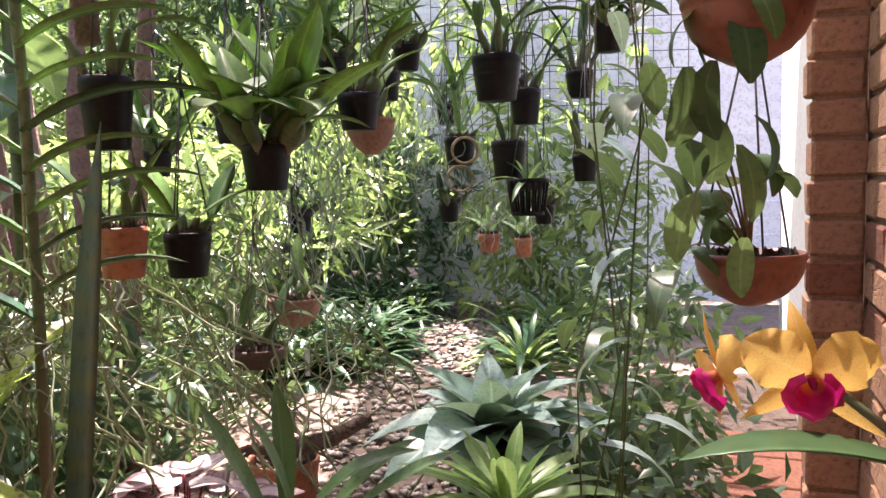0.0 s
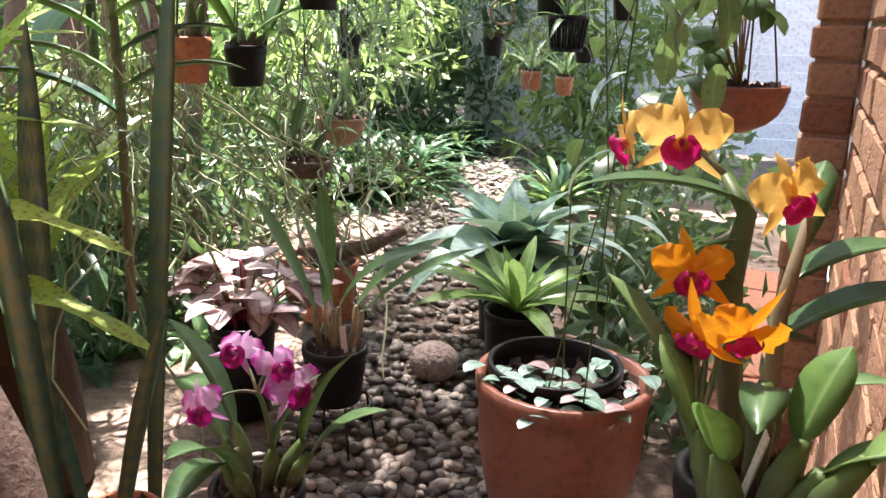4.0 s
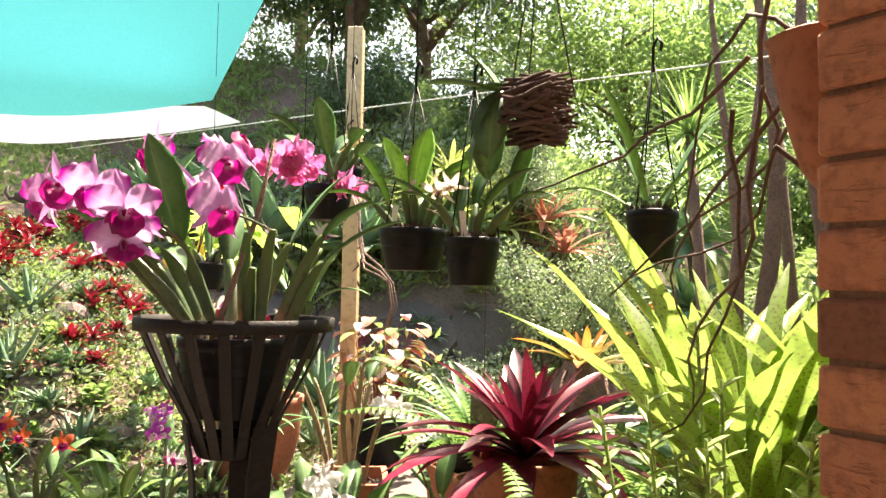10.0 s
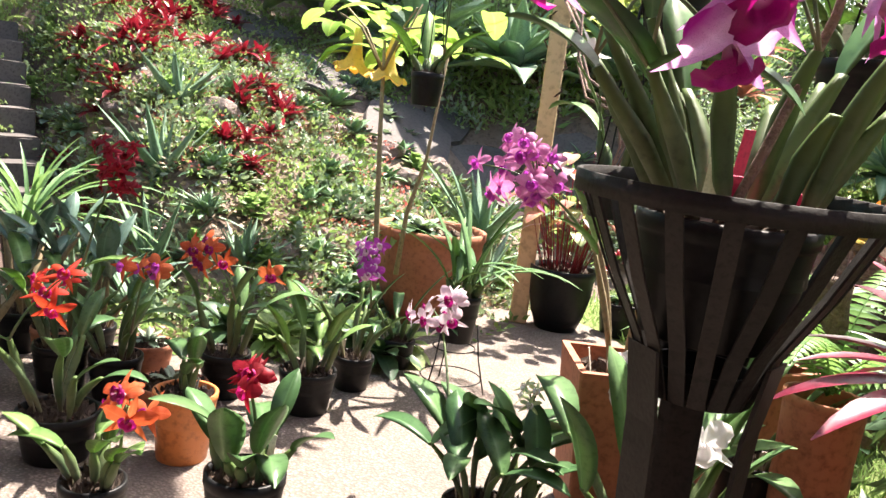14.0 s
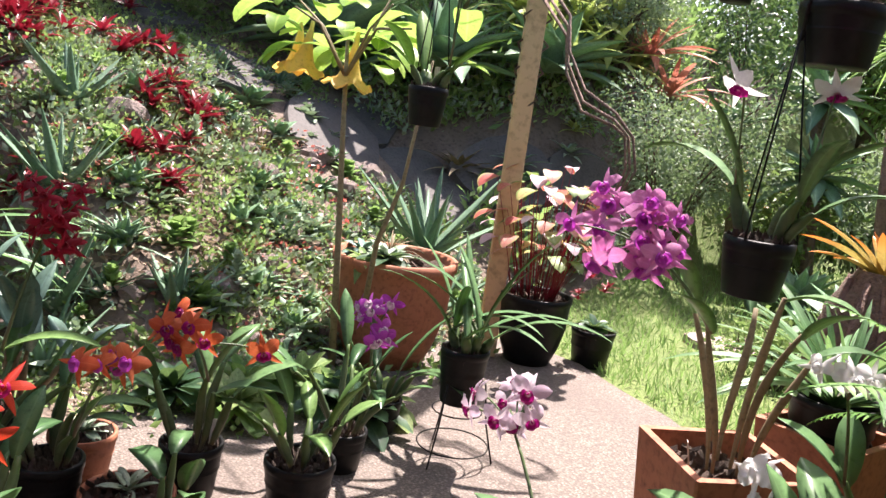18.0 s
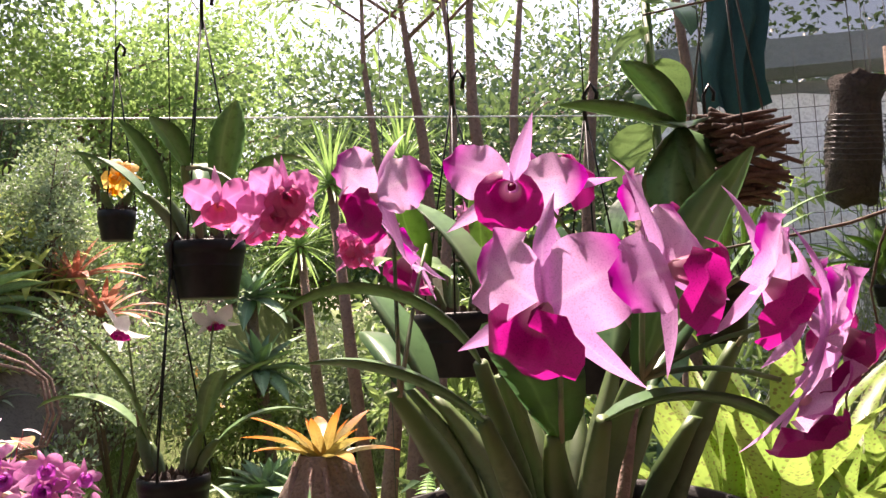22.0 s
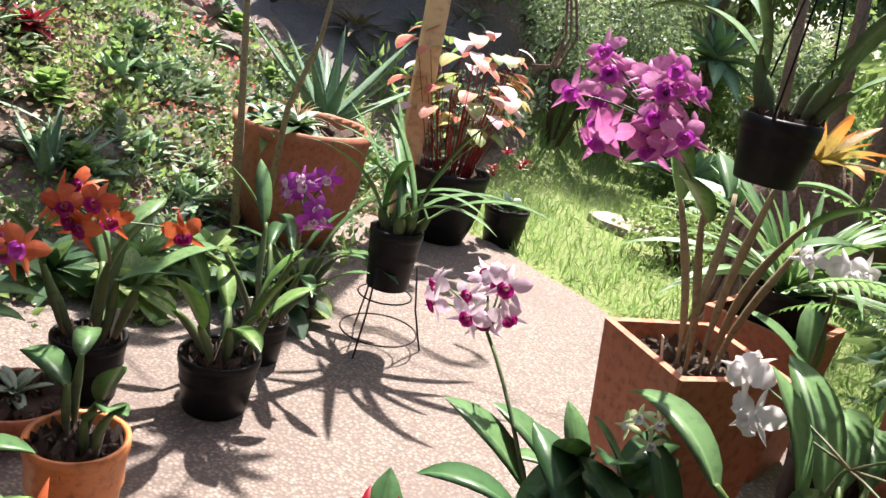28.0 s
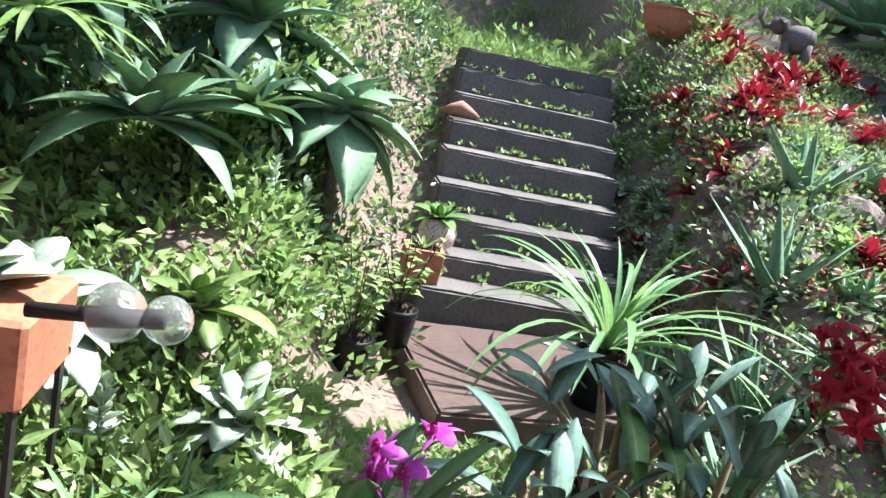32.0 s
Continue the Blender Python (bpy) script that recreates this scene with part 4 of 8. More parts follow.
def tree(label, x, y, h, spread, trunk_r, mat, leaf=(0.12, 0.045), leaves=5000, seed=0, z=None, trunkmat=None, limbs=9, crown_from=0.45, name="tree", clump=0.45, straight=0.15):
    rs = np.random.RandomState(seed + 1)
    rr = random.Random(seed)
    z = height(x, y) - 0.05 if z is None else z
    ob = thing(name, label, "tree", T(x, y, z))
    mb = MB()
    pts = [Vector((straight * h * 0.12 * math.sin(i * 0.9 + seed), straight * h * 0.1 * math.cos(i * 0.7 + seed) - straight * h * 0.1, h * 0.85 * i / 7)) for i in range(8)]
    mb.tube(pts, [trunk_r * (1.15 - 0.95 * i / 7) for i in range(8)], 9)
    ends = []
    for i in range(limbs):
        s_ = crown_from + (1 - crown_from) * (i + 0.5) / limbs
        k = min(6, int(s_ * 7))
        p0 = pts[k].lerp(pts[k + 1], s_ * 7 - k if s_ * 7 - k < 1 else 1)
        a = i * 2.4 + rr.uniform(-0.4, 0.4)
        reach = spread * (1.1 - 0.6 * abs(s_ - 0.65)) * rr.uniform(0.7, 1.1)
        p2 = p0 + Vector((math.cos(a) * reach, math.sin(a) * reach, reach * rr.uniform(0.15, 0.7)))
        p1 = p0.lerp(p2, 0.5) + Vector((0, 0, reach * 0.12))
        r0 = trunk_r * (1.15 - 0.95 * s_) * 0.7
        mb.tube([p0, p1, p2], [r0, r0 * 0.6, r0 * 0.2], 6)
        ends += [p1[:], p2[:]]
        for k2 in range(3):
            a2 = a + rr.uniform(-1.2, 1.2)
            q = p0.lerp(p2, rr.uniform(0.4, 0.95))
            e = q + Vector((math.cos(a2), math.sin(a2), rr.uniform(-0.1, 0.7))) * reach * 0.5
            mb.tube([q, q.lerp(e, 0.5) + Vector((0, 0, 0.03)), e], [r0 * 0.4, r0 * 0.25, r0 * 0.1], 5)
            ends.append(e[:])
    part("trunk", mb.mesh("trunk", trunkmat or TRUNK), ob)
    p, d = blob_points(ends, max(1, leaves // len(ends)), clump * spread, rs)
    cr = part("crown", cloud("crown", p, d, leaf[0], leaf[1], mat, seed), ob)
    cr["kind"] = "stuff"
    return ob


def shrub(label, x, y, r, h, mat, leaf=(0.05, 0.02), leaves=3000, seed=0, z=None, name="shrub", stems=9):
    rs = np.random.RandomState(seed + 3)
    rr = random.Random(seed)
    z = height(x, y) - 0.02 if z is None else z
    ob = thing(name, label, "shrub", T(x, y, z))
    mb = MB()
    ends = []
    for i in range(stems):
        a, d = rr.uniform(0, TAU), r * math.sqrt(rr.uniform(0.05, 1)) * 0.85
        e = Vector((d * math.cos(a), d * math.sin(a), h * rr.uniform(0.55, 0.95) * (1 - 0.4 * (d / r) ** 2)))
        mid = e * 0.5 + Vector((0, 0, h * 0.1))
        mb.tube([(0.1 * e.x, 0.1 * e.y, 0), mid, e], [0.012, 0.009, 0.004], 5)
        ends += [mid[:], e[:], (e * 0.8)[:]]
        for k in range(3):
            q = mid.lerp(e, rr.random())
            e2 = q + Vector((rr.uniform(-1, 1), rr.uniform(-1, 1), rr.uniform(-0.2, 0.8))) * r * 0.4
            mb.tube([q, e2], [0.006, 0.002], 4)
            ends.append(e2[:])
    part("framework", mb.mesh("framework", STICK), ob)
    p, d = blob_points(ends, max(1, leaves // len(ends)), 0.33 * r, rs)
    p[:, 2] = np.maximum(p[:, 2], 0.01)
    cr = part("foliage", cloud("foliage", p, d, leaf[0], leaf[1], mat, seed), ob)
    cr["kind"] = "stuff"
    return ob


def hanger(parent, r, top, H, n=3, mat=None, z=0.0, hook=True):
    """Thin wires from a pot's rim up to a hook, and a wire on to what holds it."""
    mb = MB()
    for i in range(n):
        a = TAU * i / n + 0.4
        mb.tube([(r * math.cos(a), r * math.sin(a), z), (0.004 * math.cos(a), 0.004 * math.sin(a), z + H)], 0.0022, 5)
    if hook:
        mb.tube([(0, 0, z + H - 0.02), (0, 0, z + H + 0.05), (0.014, 0, z + H + 0.075), (0.026, 0, z + H + 0.055), (0.022, 0, z + H + 0.035)], 0.0045, 6)
    mb.tube([(0, 0, z + H + 0.05), (0, 0, top)], 0.0015, 5)
    part("hanger", mb.mesh("hanger", mat or BLACK), parent, None, "thin black hanger")


def strands(n, area, top, drop, r, mat, seed, wander=0.06, name="hanging_roots"):
    """Many thin hanging threads as one mesh."""
    rs = random.Random(seed)
    mb = MB()
    for i in range(n):
        x, y = rs.uniform(-1, 1) * area[0], rs.uniform(-1, 1) * area[1]
        z = top + rs.uniform(-0.1, 0.1)
        L = drop * rs.uniform(0.4, 1.15)
        pts = []
        vx = vy = vz = 0.0
        for k in range(15):
            pts.append((x, y, z - L * k / 14 + vz))
            vx, vy = 0.72 * vx + rs.uniform(-0.45, 0.45) * wander, 0.72 * vy + rs.uniform(-0.45, 0.45) * wander
            vz = 0.7 * vz + rs.uniform(-0.3, 0.3) * wander
            x, y = x + vx, y + vy
        mb.tube(pts, r * rs.uniform(0.6, 1.3), 3, cap=False)
    return mb.mesh(name, mat)

# ---- the torch-shaped iron plant stand with the big purple cattleya ----
TORCH = Vector((-2.21, 0.377, 1.115))


def torch_stand():
    ob = thing("torch_plant_stand", "black iron torch-shaped plant stand of flat riveted strips", "plant stand", T(TORCH.x, TORCH.y, 0) @ Rz(20))
    zr, rt, rb, zb = TORCH.z, 0.212, 0.068, TORCH.z - 0.265

    def hoop(r, z, w=0.03):
        return MB().lathe([(r - 0.004, z - w / 2), (r + 0.004, z - w / 2), (r + 0.004, z + w / 2), (r - 0.004, z + w / 2), (r - 0.004, z - w / 2)], 40)
    part("rim_band", hoop(rt, zr, 0.028).mesh("rim_band", IRON), ob, None, "flat iron rim band")
    part("base_band", hoop(rb, zb, 0.045).mesh("base_band", IRON), ob)
    part("base_plate", MB().lathe([(0.001, zb - 0.02), (rb - 0.006, zb - 0.02), (rb - 0.006, zb - 0.012), (0.001, zb - 0.012)], 30).mesh("base_plate", IRON), ob)

    def strip():
        mb = MB()
        pts = [(rb + 0.004, zb - 0.02), (rb + 0.035, zb + 0.06), (rb + 0.085, zb + 0.15), (rt - 0.006, zr)]
        for (r0, z0), (r1, z1) in zip(pts, pts[1:]):
            a, c = Vector((r0, 0, z0)), Vector((r1, 0, z1))
            o = Vector((0, 0.0115, 0))
            q = Vector((0.004, 0, 0))
            mb.add([a - o, a + o, c + o, c - o, a - o + q, a + o + q, c + o + q, c - o + q],
                   [(0, 1, 2, 3), (7, 6, 5, 4), (0, 4, 5, 1), (1, 5, 6, 2), (2, 6, 7, 3), (3, 7, 4, 0)])
        return mb.mesh("strip", IRON, smooth=False)
    for i in range(18):
        part("strip", cached("strip", strip), ob, Rz(20 * i))

    def leg():
        mb = MB()
        pts = [(0.1, zb + 0.05), (0.082, zb - 0.06), (0.07, zb - 0.3), (0.09, 0.35), (0.14, 0.1), (0.21, 0.0)]
        for (r0, z0), (r1, z1) in zip(pts, pts[1:]):
            a, c = Vector((r0, 0, z0)), Vector((r1, 0, z1))
            o, q = Vector((0, 0.034, 0)), Vector((0.006, 0, 0.002))
            mb.add([a - o, a + o, c + o, c - o, a - o + q, a + o + q, c + o + q, c - o + q],
                   [(0, 1, 2, 3), (7, 6, 5, 4), (0, 4, 5, 1), (1, 5, 6, 2), (2, 6, 7, 3), (3, 7, 4, 0)])
        return mb.mesh("leg", IRON, smooth=False)
    for i in range(3):
        part("leg", cached("torchleg", leg), ob, Rz(120 * i - 132))


torch_stand()
FL = [(-2.40, 0.29, 1.487, -0.6, -0.6, 0.1), (-2.26, 0.2, 1.475, 0.15, -0.9, -0.15), (-2.255, -0.015, 1.355, -0.3, -0.85, -0.3), (-2.175, -0.03, 1.375, 0.35, -0.85, 0.0), (-2.10, 0.0, 1.365, 0.6, -0.6, -0.2),
      (-2.045, 0.03, 1.33, 0.9, -0.3, -0.1), (-2.065, 0.04, 1.28, 0.4, -0.4, -0.8), (-2.21, 0.35, 1.50, 0.5, 0.2, 0.5), (-1.996, 0.187, 1.34, 0.9, -0.1, -0.25), (-2.37, 0.36, 1.43, -0.8, 0.1, -0.3), (-2.12, 0.28, 1.45, 0.8, -0.2, 0.2)]
torch_orchid = orchid((TORCH.x, TORCH.y, TORCH.z - 0.2), "large purple cattleya orchid with frilled magenta lips in a black pot", pot=(0.125, 0.17, BLACK), bulbs=15, bl=0.25, br=0.0125, leaf=(0.2, 0.056), lmat=ORCHID, spread=0.85, lean=17, bare=2,
       flowers=FL, fsize=0.152, tep=P_ORCHID, lip=L_ORCHID, seed=2, leafup=65)
for x, y, z, yaw, a0, a1, L in ((-2.30, 0.16, 1.31, 88, 66, -25, 0.21), (-2.30, 0.15, 1.26, 95, 42, 2, 0.17), (-2.20, 0.12, 1.26, -82, 30, -45, 0.19), (-2.28, 0.22, 1.33, 55, 80, 30, 0.2)):
    top = Vector((x - TORCH.x, y - TORCH.y, z - TORCH.z + 0.2))
    foot = Vector((top.x * 0.3, top.y * 0.3, 0.15))
    part("pseudobulb", MB().tube([foot, foot.lerp(top, 0.5) + Vector((0, 0, 0.012)), top], [0.009, 0.0135, 0.007], 10).mesh("pseudobulb", BULB), torch_orchid)
    part("leaf", leaf_mesh(ORCHID, L, 0.056, "paddle", a0, a1, fold=0.3, n=10, thick=0.003), torch_orchid, T(*top) @ Rz(yaw))

# markers and an old cane among the bulbs of the big cattleya
MARKER = material("pink plastic", (0.62, 0.03, 0.13), (0.72, 0.06, 0.18), 20, 0.4, 0.05)
for x, y, z, rz, tilt in ((0.03, -0.05, -0.01, 20, 14), (0.10, -0.02, 0.0, -35, -18), (-0.02, 0.04, 0.05, 60, 10), (0.07, 0.06, -0.02, 5, 25)):
    thing("plant_marker", "bright pink plastic plant marker in the potting bark", "plant marker", T(TORCH.x + x, TORCH.y + y, TORCH.z + z - 0.03) @ Rz(rz) @ Rx(tilt), "pink plant markers", cached("marker", lambda: MB().box(0.018, 0.0015, 0.09, M=T(0, 0, 0.03)).mesh("plant_marker", MARKER, smooth=False)))
thing("plant_label", "pale wooden plant label leaning on the basket rim", "plant label", T(TORCH.x + 0.02, TORCH.y - 0.1, TORCH.z - 0.045) @ Rz(15) @ Rx(-14), "", MB().box(0.024, 0.002, 0.1, M=T(0, 0, 0.05)).mesh("plant_label", LABELW, smooth=False))
thing("support_cane", "thin brown cane standing among the orchid bulbs", "cane", T(TORCH.x + 0.03, TORCH.y - 0.09, TORCH.z - 0.06), "", MB().tube([(0, 0, 0), (0.03, 0.03, 0.12), (0.07, 0.07, 0.3), (0.08, 0.1, 0.46)], [0.006, 0.007, 0.006, 0.004], 8).mesh("support_cane", TRUNKP))

# ---- hanging pots over the verandah's edge ----


def hanging(pos, label, r, h, H, top, seed, **kw):
    ob = orchid(pos, label, pot=(r, h, BLACK), seed=seed, name="hanging_orchid", group="hanging orchids", **kw)
    hanger(ob, r, top - pos[2], H, 3, z=h)
    return ob


hanging((-2.32, 1.04, 1.25), "pink cattleya orchid in a hanging black pot", 0.1, 0.12, 0.42, 2.45, 4, bulbs=9, bl=0.13, leaf=(0.2, 0.062), flowers=cluster((-2.42, 0.98, 1.52), 6, (0.14, 0.06, 0.05), 4), fsize=0.1, tep=P_PINK, lip=L_PINK)
hanging((-2.06, 1.0, 1.21), "hanging orchid with wilted cream flowers in a black pot", 0.075, 0.125, 0.4, 2.45, 5, bulbs=7, bl=0.12, leaf=(0.19, 0.045), flowers=cluster((-2.16, 0.94, 1.44), 4, (0.07, 0.03, 0.04), 5), fsize=0.11, fkind="star", tep=P_CREAM, lip=P_CREAM, fdir=(0, -0.6, -0.8))
hanging((-2.87, 1.17, 1.43), "pink cattleya orchid with ruffled flowers in a hanging black pot", 0.085, 0.12, 0.5, 2.5, 6, bulbs=8, bl=0.17, leaf=(0.19, 0.06), flowers=cluster((-2.68, 0.86, 1.56), 7, (0.1, 0.05, 0.05), 6), fsize=0.13, tep=P_PINK, lip=L_PINK, lmat=ORCHID)
hanging((-2.92, 1.10, 0.95), "orchid with arching green leaves in a hanging black pot", 0.072, 0.12, 0.42, 2.5, 7, bulbs=5, bl=0.12, leaf=(0.26, 0.042), flowers=[(-3.0, 1.03, 1.37, -0.5, -0.6, -0.6), (-2.84, 1.13, 1.38, 0.4, -0.6, -0.6)], fsize=0.11, fkind="frilly", tep=P_WHITE, lip=L_ORCHID, leafup=80)
hanging((-4.2, 1.53, 1.17), "hanging orchid with one bright red flower in a black pot", 0.068, 0.13, 0.5, 2.6, 8, bulbs=7, bl=0.1, leaf=(0.22, 0.045), lmat=ORCHIDB, flowers=cluster((-4.1, 1.5, 1.68), 3, (0.03, 0.03, 0.03), 8), fsize=0.1, tep=P_RED, lip=L_RED)
hanging((-1.72, 1.35, 1.28), "strap-leaved orchid in a hanging black pot", 0.07, 0.14, 0.4, 2.45, 9, bulbs=6, bl=0.06, leaf=(0.34, 0.03), lmat=CYMB, lkind="strap")
hanging((-3.25, 1.6, 1.62), "golden-flowered orchid in a small hanging pot", 0.05, 0.08, 0.4, 2.6, 10, bulbs=4, bl=0.08, leaf=(0.12, 0.03), flowers=cluster((-3.25, 1.6, 1.80), 5, (0.05, 0.04, 0.05), 9), fsize=0.1, tep=P_YEL, lip=P_ORG, fkind="frilly")

# stick basket with a moth orchid
sb = thing("stick_basket", "hanging basket woven from dark twigs with a broad-leaved moth orchid", "hanging basket", T(-1.80, 0.93, 1.63))
rr = random.Random(12)
for i in range(150):
    a, rad = rr.uniform(0, TAU), rr.uniform(0.05, 0.08)
    part("stick", cached(("stick", i % 4), lambda: MB().tube([(-0.12, 0, 0), (-0.03, 0.006, 0.003), (0.05, -0.004, 0), (0.12, 0.003, 0)], [0.0045, 0.0058, 0.0052, 0.0035], 6).mesh("stick", STICK)), sb,
         Rz(15) @ T(rr.uniform(-0.02, 0.02), rad * math.cos(a), rad * math.sin(a)) @ Rz(rr.uniform(-22, 22)) @ Ry(rr.uniform(-20, 20)) @ S(rr.uniform(0.4, 0.62), 1, 1))
for i, (yaw, a0, a1, L) in enumerate([(95, 22, 5, 0.23), (60, -45, -88, 0.23), (140, -50, -88, 0.22), (200, -40, -88, 0.2), (110, 65, 30, 0.17), (170, 10, -30, 0.12)]):
    part("leaf", leaf_mesh(ORCHID, L, 0.095, "oval", a0, a1, fold=0.12, n=8, thick=0.004), sb, T(-0.1, -0.02, 0.06) @ Rz(yaw))
hanger(sb, 0.09, 0.85, 0.45, 3, WIRE, 0.03)

# ---- pots along the edge of the slab ----
orchid((-4.07, 1.0, 0), "leafy green orchid in a wide black pot", pot=(0.108, 0.16, BLACK), bulbs=8, bl=0.17, leaf=(0.17, 0.052), two=False, seed=24, lean=24)
orchid((-4.19, 1.3, 0), "orchid with violet flower spike in a black pot", pot=(0.085, 0.14, BLACK), bulbs=7, bl=0.26, br=0.009, leaf=(0.2, 0.042), two=False, seed=23, flowers=cluster((-4.02, 1.15, 0.60), 11, (0.09, 0.05, 0.06), 22), fsize=0.085, fkind="frilly", tep=P_VIO, lip=P_BLUSH)
orchid((-4.33, 1.65, 0), "orchid with long arching leaves in a black pot", pot=(0.08, 0.13, BLACK), bulbs=6, bl=0.14, leaf=(0.3, 0.045), seed=23)
ring = orchid((-4.0, 1.68, 0), "strap-leaved orchid in a black pot on a wire stand", pot=(0.088, 0.2, BLACK), z0=0.22, bulbs=8, bl=0.09, br=0.016, leaf=(0.38, 0.032), lmat=CYMB, lkind="strap", two=True, seed=24, leafup=80)
mb = MB()
for rad, z in ((0.09, 0.19), (0.13, 0.06)):
    mb.tube([(rad * math.cos(TAU * i / 24), rad * math.sin(TAU * i / 24), z) for i in range(25)], 0.003, 5, cap=False)
for i in range(3):
    a = TAU * i / 3 + 0.6
    mb.tube([(0.088 * math.cos(a), 0.088 * math.sin(a), 0.3), (0.11 * math.cos(a), 0.11 * math.sin(a), 0.15), (0.15 * math.cos(a), 0.15 * math.sin(a), 0.003)], 0.0035, 5)
part("wire_stand", mb.mesh("wire_stand", IRON), ring, None, "thin black wire stand")
orchid((-3.91, 0.44, 0), "orchid with pale leaves in an orange plastic pot", pot=(0.1, 0.22, ORANGEPOT), bulbs=5, bl=0.15, br=0.008, leaf=(0.15, 0.055), seed=25, lean=12)
orchid((-4.33, 0.80, 0), "orange-flowered cattleya in a black pot", pot=(0.095, 0.17, BLACK), bulbs=7, bl=0.24, leaf=(0.19, 0.056), seed=26, flowers=cluster((-4.14, 0.58, 0.61), 7, (0.08, 0.06, 0.035), 26) + [(-4.03, 0.78, 0.54)], fsize=0.106, fkind="frilly", tep=P_TANG, lip=L_ORCHID)
orchid((-4.47, 0.44, 0), "orange and violet cattleya in a black pot", pot=(0.095, 0.16, BLACK), bulbs=7, bl=0.2, leaf=(0.2, 0.056), seed=27, flowers=cluster((-4.02, 0.34, 0.56), 6, (0.08, 0.06, 0.04), 27), fsize=0.106, fkind="frilly", tep=P_TANG, lip=P_VIO)
orchid((-4.08, 0.12, 0), "scarlet star-flowered orchid in a wide black pot", pot=(0.12, 0.15, BLACK), bulbs=7, bl=0.26, br=0.011, leaf=(0.18, 0.056), seed=28, flowers=cluster((-4.1, 0.12, 0.52), 7, (0.1, 0.06, 0.07), 28), fsize=0.125, fkind="star", tep=petalmat("scarlet petal", (0.55, 0.03, 0.02), (0.68, 0.08, 0.03)), lip=L_RED)
orchid((-4.62, 0.30, 0), "tall orchid with dark red flower head in black pot", pot=(0.1, 0.17, BLACK), bulbs=8, bl=0.32, br=0.011, leaf=(0.22, 0.052), seed=29, two=False, flowers=cluster((-4.362, 0.36, 0.85), 22, (0.078, 0.065, 0.085), 29), fsize=0.085, fkind="star", tep=P_RED, lip=P_RED)
orchid((-5.1, 0.29, 0), "orchid with dry brown canes in a black pot", pot=(0.1, 0.17, BLACK), bulbs=10, bl=0.34, br=0.013, leaf=(0.2, 0.062), bmat=CANE, seed=30, two=True, lmat=ORCHIDS)
orchid((-4.75, 0.02, 0), "orchid with broad grey-green leaves in a black pot", pot=(0.1, 0.15, BLACK), bulbs=8, bl=0.26, leaf=(0.22, 0.056), seed=31, two=True, lmat=ORCHIDS, bmat=CANE)
orchid((-4.87, 0.5, 0), "orchid with arching mid-green leaves in a black pot", pot=(0.09, 0.15, BLACK), bulbs=7, bl=0.3, br=0.009, leaf=(0.24, 0.056), seed=32, two=True, bmat=CANE, lmat=ORCHIDS)
# near pots below the camera
orchid((-3.12, 0.2, 0.2), "velvet dark red cattleya with yellow edges", pot=(0.09, 0.15, BLACK), bulbs=9, bl=0.1, leaf=(0.18, 0.06), seed=33, flowers=cluster((-3.096, 0.17, 0.56), 5, (0.06, 0.05, 0.035), 33), fsize=0.1, fkind="frilly", tep=P_RED, lip=L_RED)
orchid((-3.62, 0.06, 0), "salmon orange cattleya with a violet lip in a black pot", pot=(0.085, 0.14, BLACK), bulbs=7, bl=0.12, leaf=(0.17, 0.062), seed=34, flowers=cluster((-3.52, 0.08, 0.38), 5, (0.08, 0.05, 0.03), 34), fsize=0.125, fkind="frilly", tep=P_TANG, lip=L_ORCHID)
orchid((-3.02, 0.86, 0), "blush-flowered cattleya with canes in a black pot", pot=(0.1, 0.15, BLACK), bulbs=11, bl=0.22, br=0.008, leaf=(0.2, 0.066), seed=35, flowers=cluster((-3.40, 0.98, 0.59), 10, (0.13, 0.09, 0.05), 35), fsize=0.1, fkind="frilly", tep=P_BLUSH, lip=L_ORCHID, two=True, lmat=ORCHID)
orchid((-2.58, 0.98, 0), "white cattleya with a violet throat in a black pot", pot=(0.12, 0.17, BLACK), bulbs=13, bl=0.3, br=0.011, leaf=(0.27, 0.075), leafup=88, seed=36, flowers=[(-2.53, 0.90, 0.62), (-2.42, 0.85, 0.57), (-2.5, 0.80, 0.5), (-2.84, 1.15, 0.57), (-2.80, 1.12, 0.5)], fsize=0.14, tep=P_WHITE, lip=P_WHITE)
orchid((-2.62, 1.55, 0), "white-flowered orchid in a black pot", pot=(0.1, 0.3, BLACK), bulbs=5, bl=0.2, leaf=(0.2, 0.062), seed=37, flowers=cluster((-2.75, 1.35, 0.78), 4, (0.07, 0.03, 0.02), 37), fsize=0.1, tep=P_WHITE, lip=P_WHITE, fkind="frilly")
orchid((-2.98, 0.98, 0), "lime-flowered orchid in a black pot", pot=(0.075, 0.12, BLACK), bulbs=5, bl=0.18, leaf=(0.16, 0.045), seed=38, flowers=cluster((-2.96, 0.95, 0.46), 4, (0.05, 0.03, 0.05), 38), fsize=0.07, fkind="star", tep=P_LIME, lip=P_WHITE)

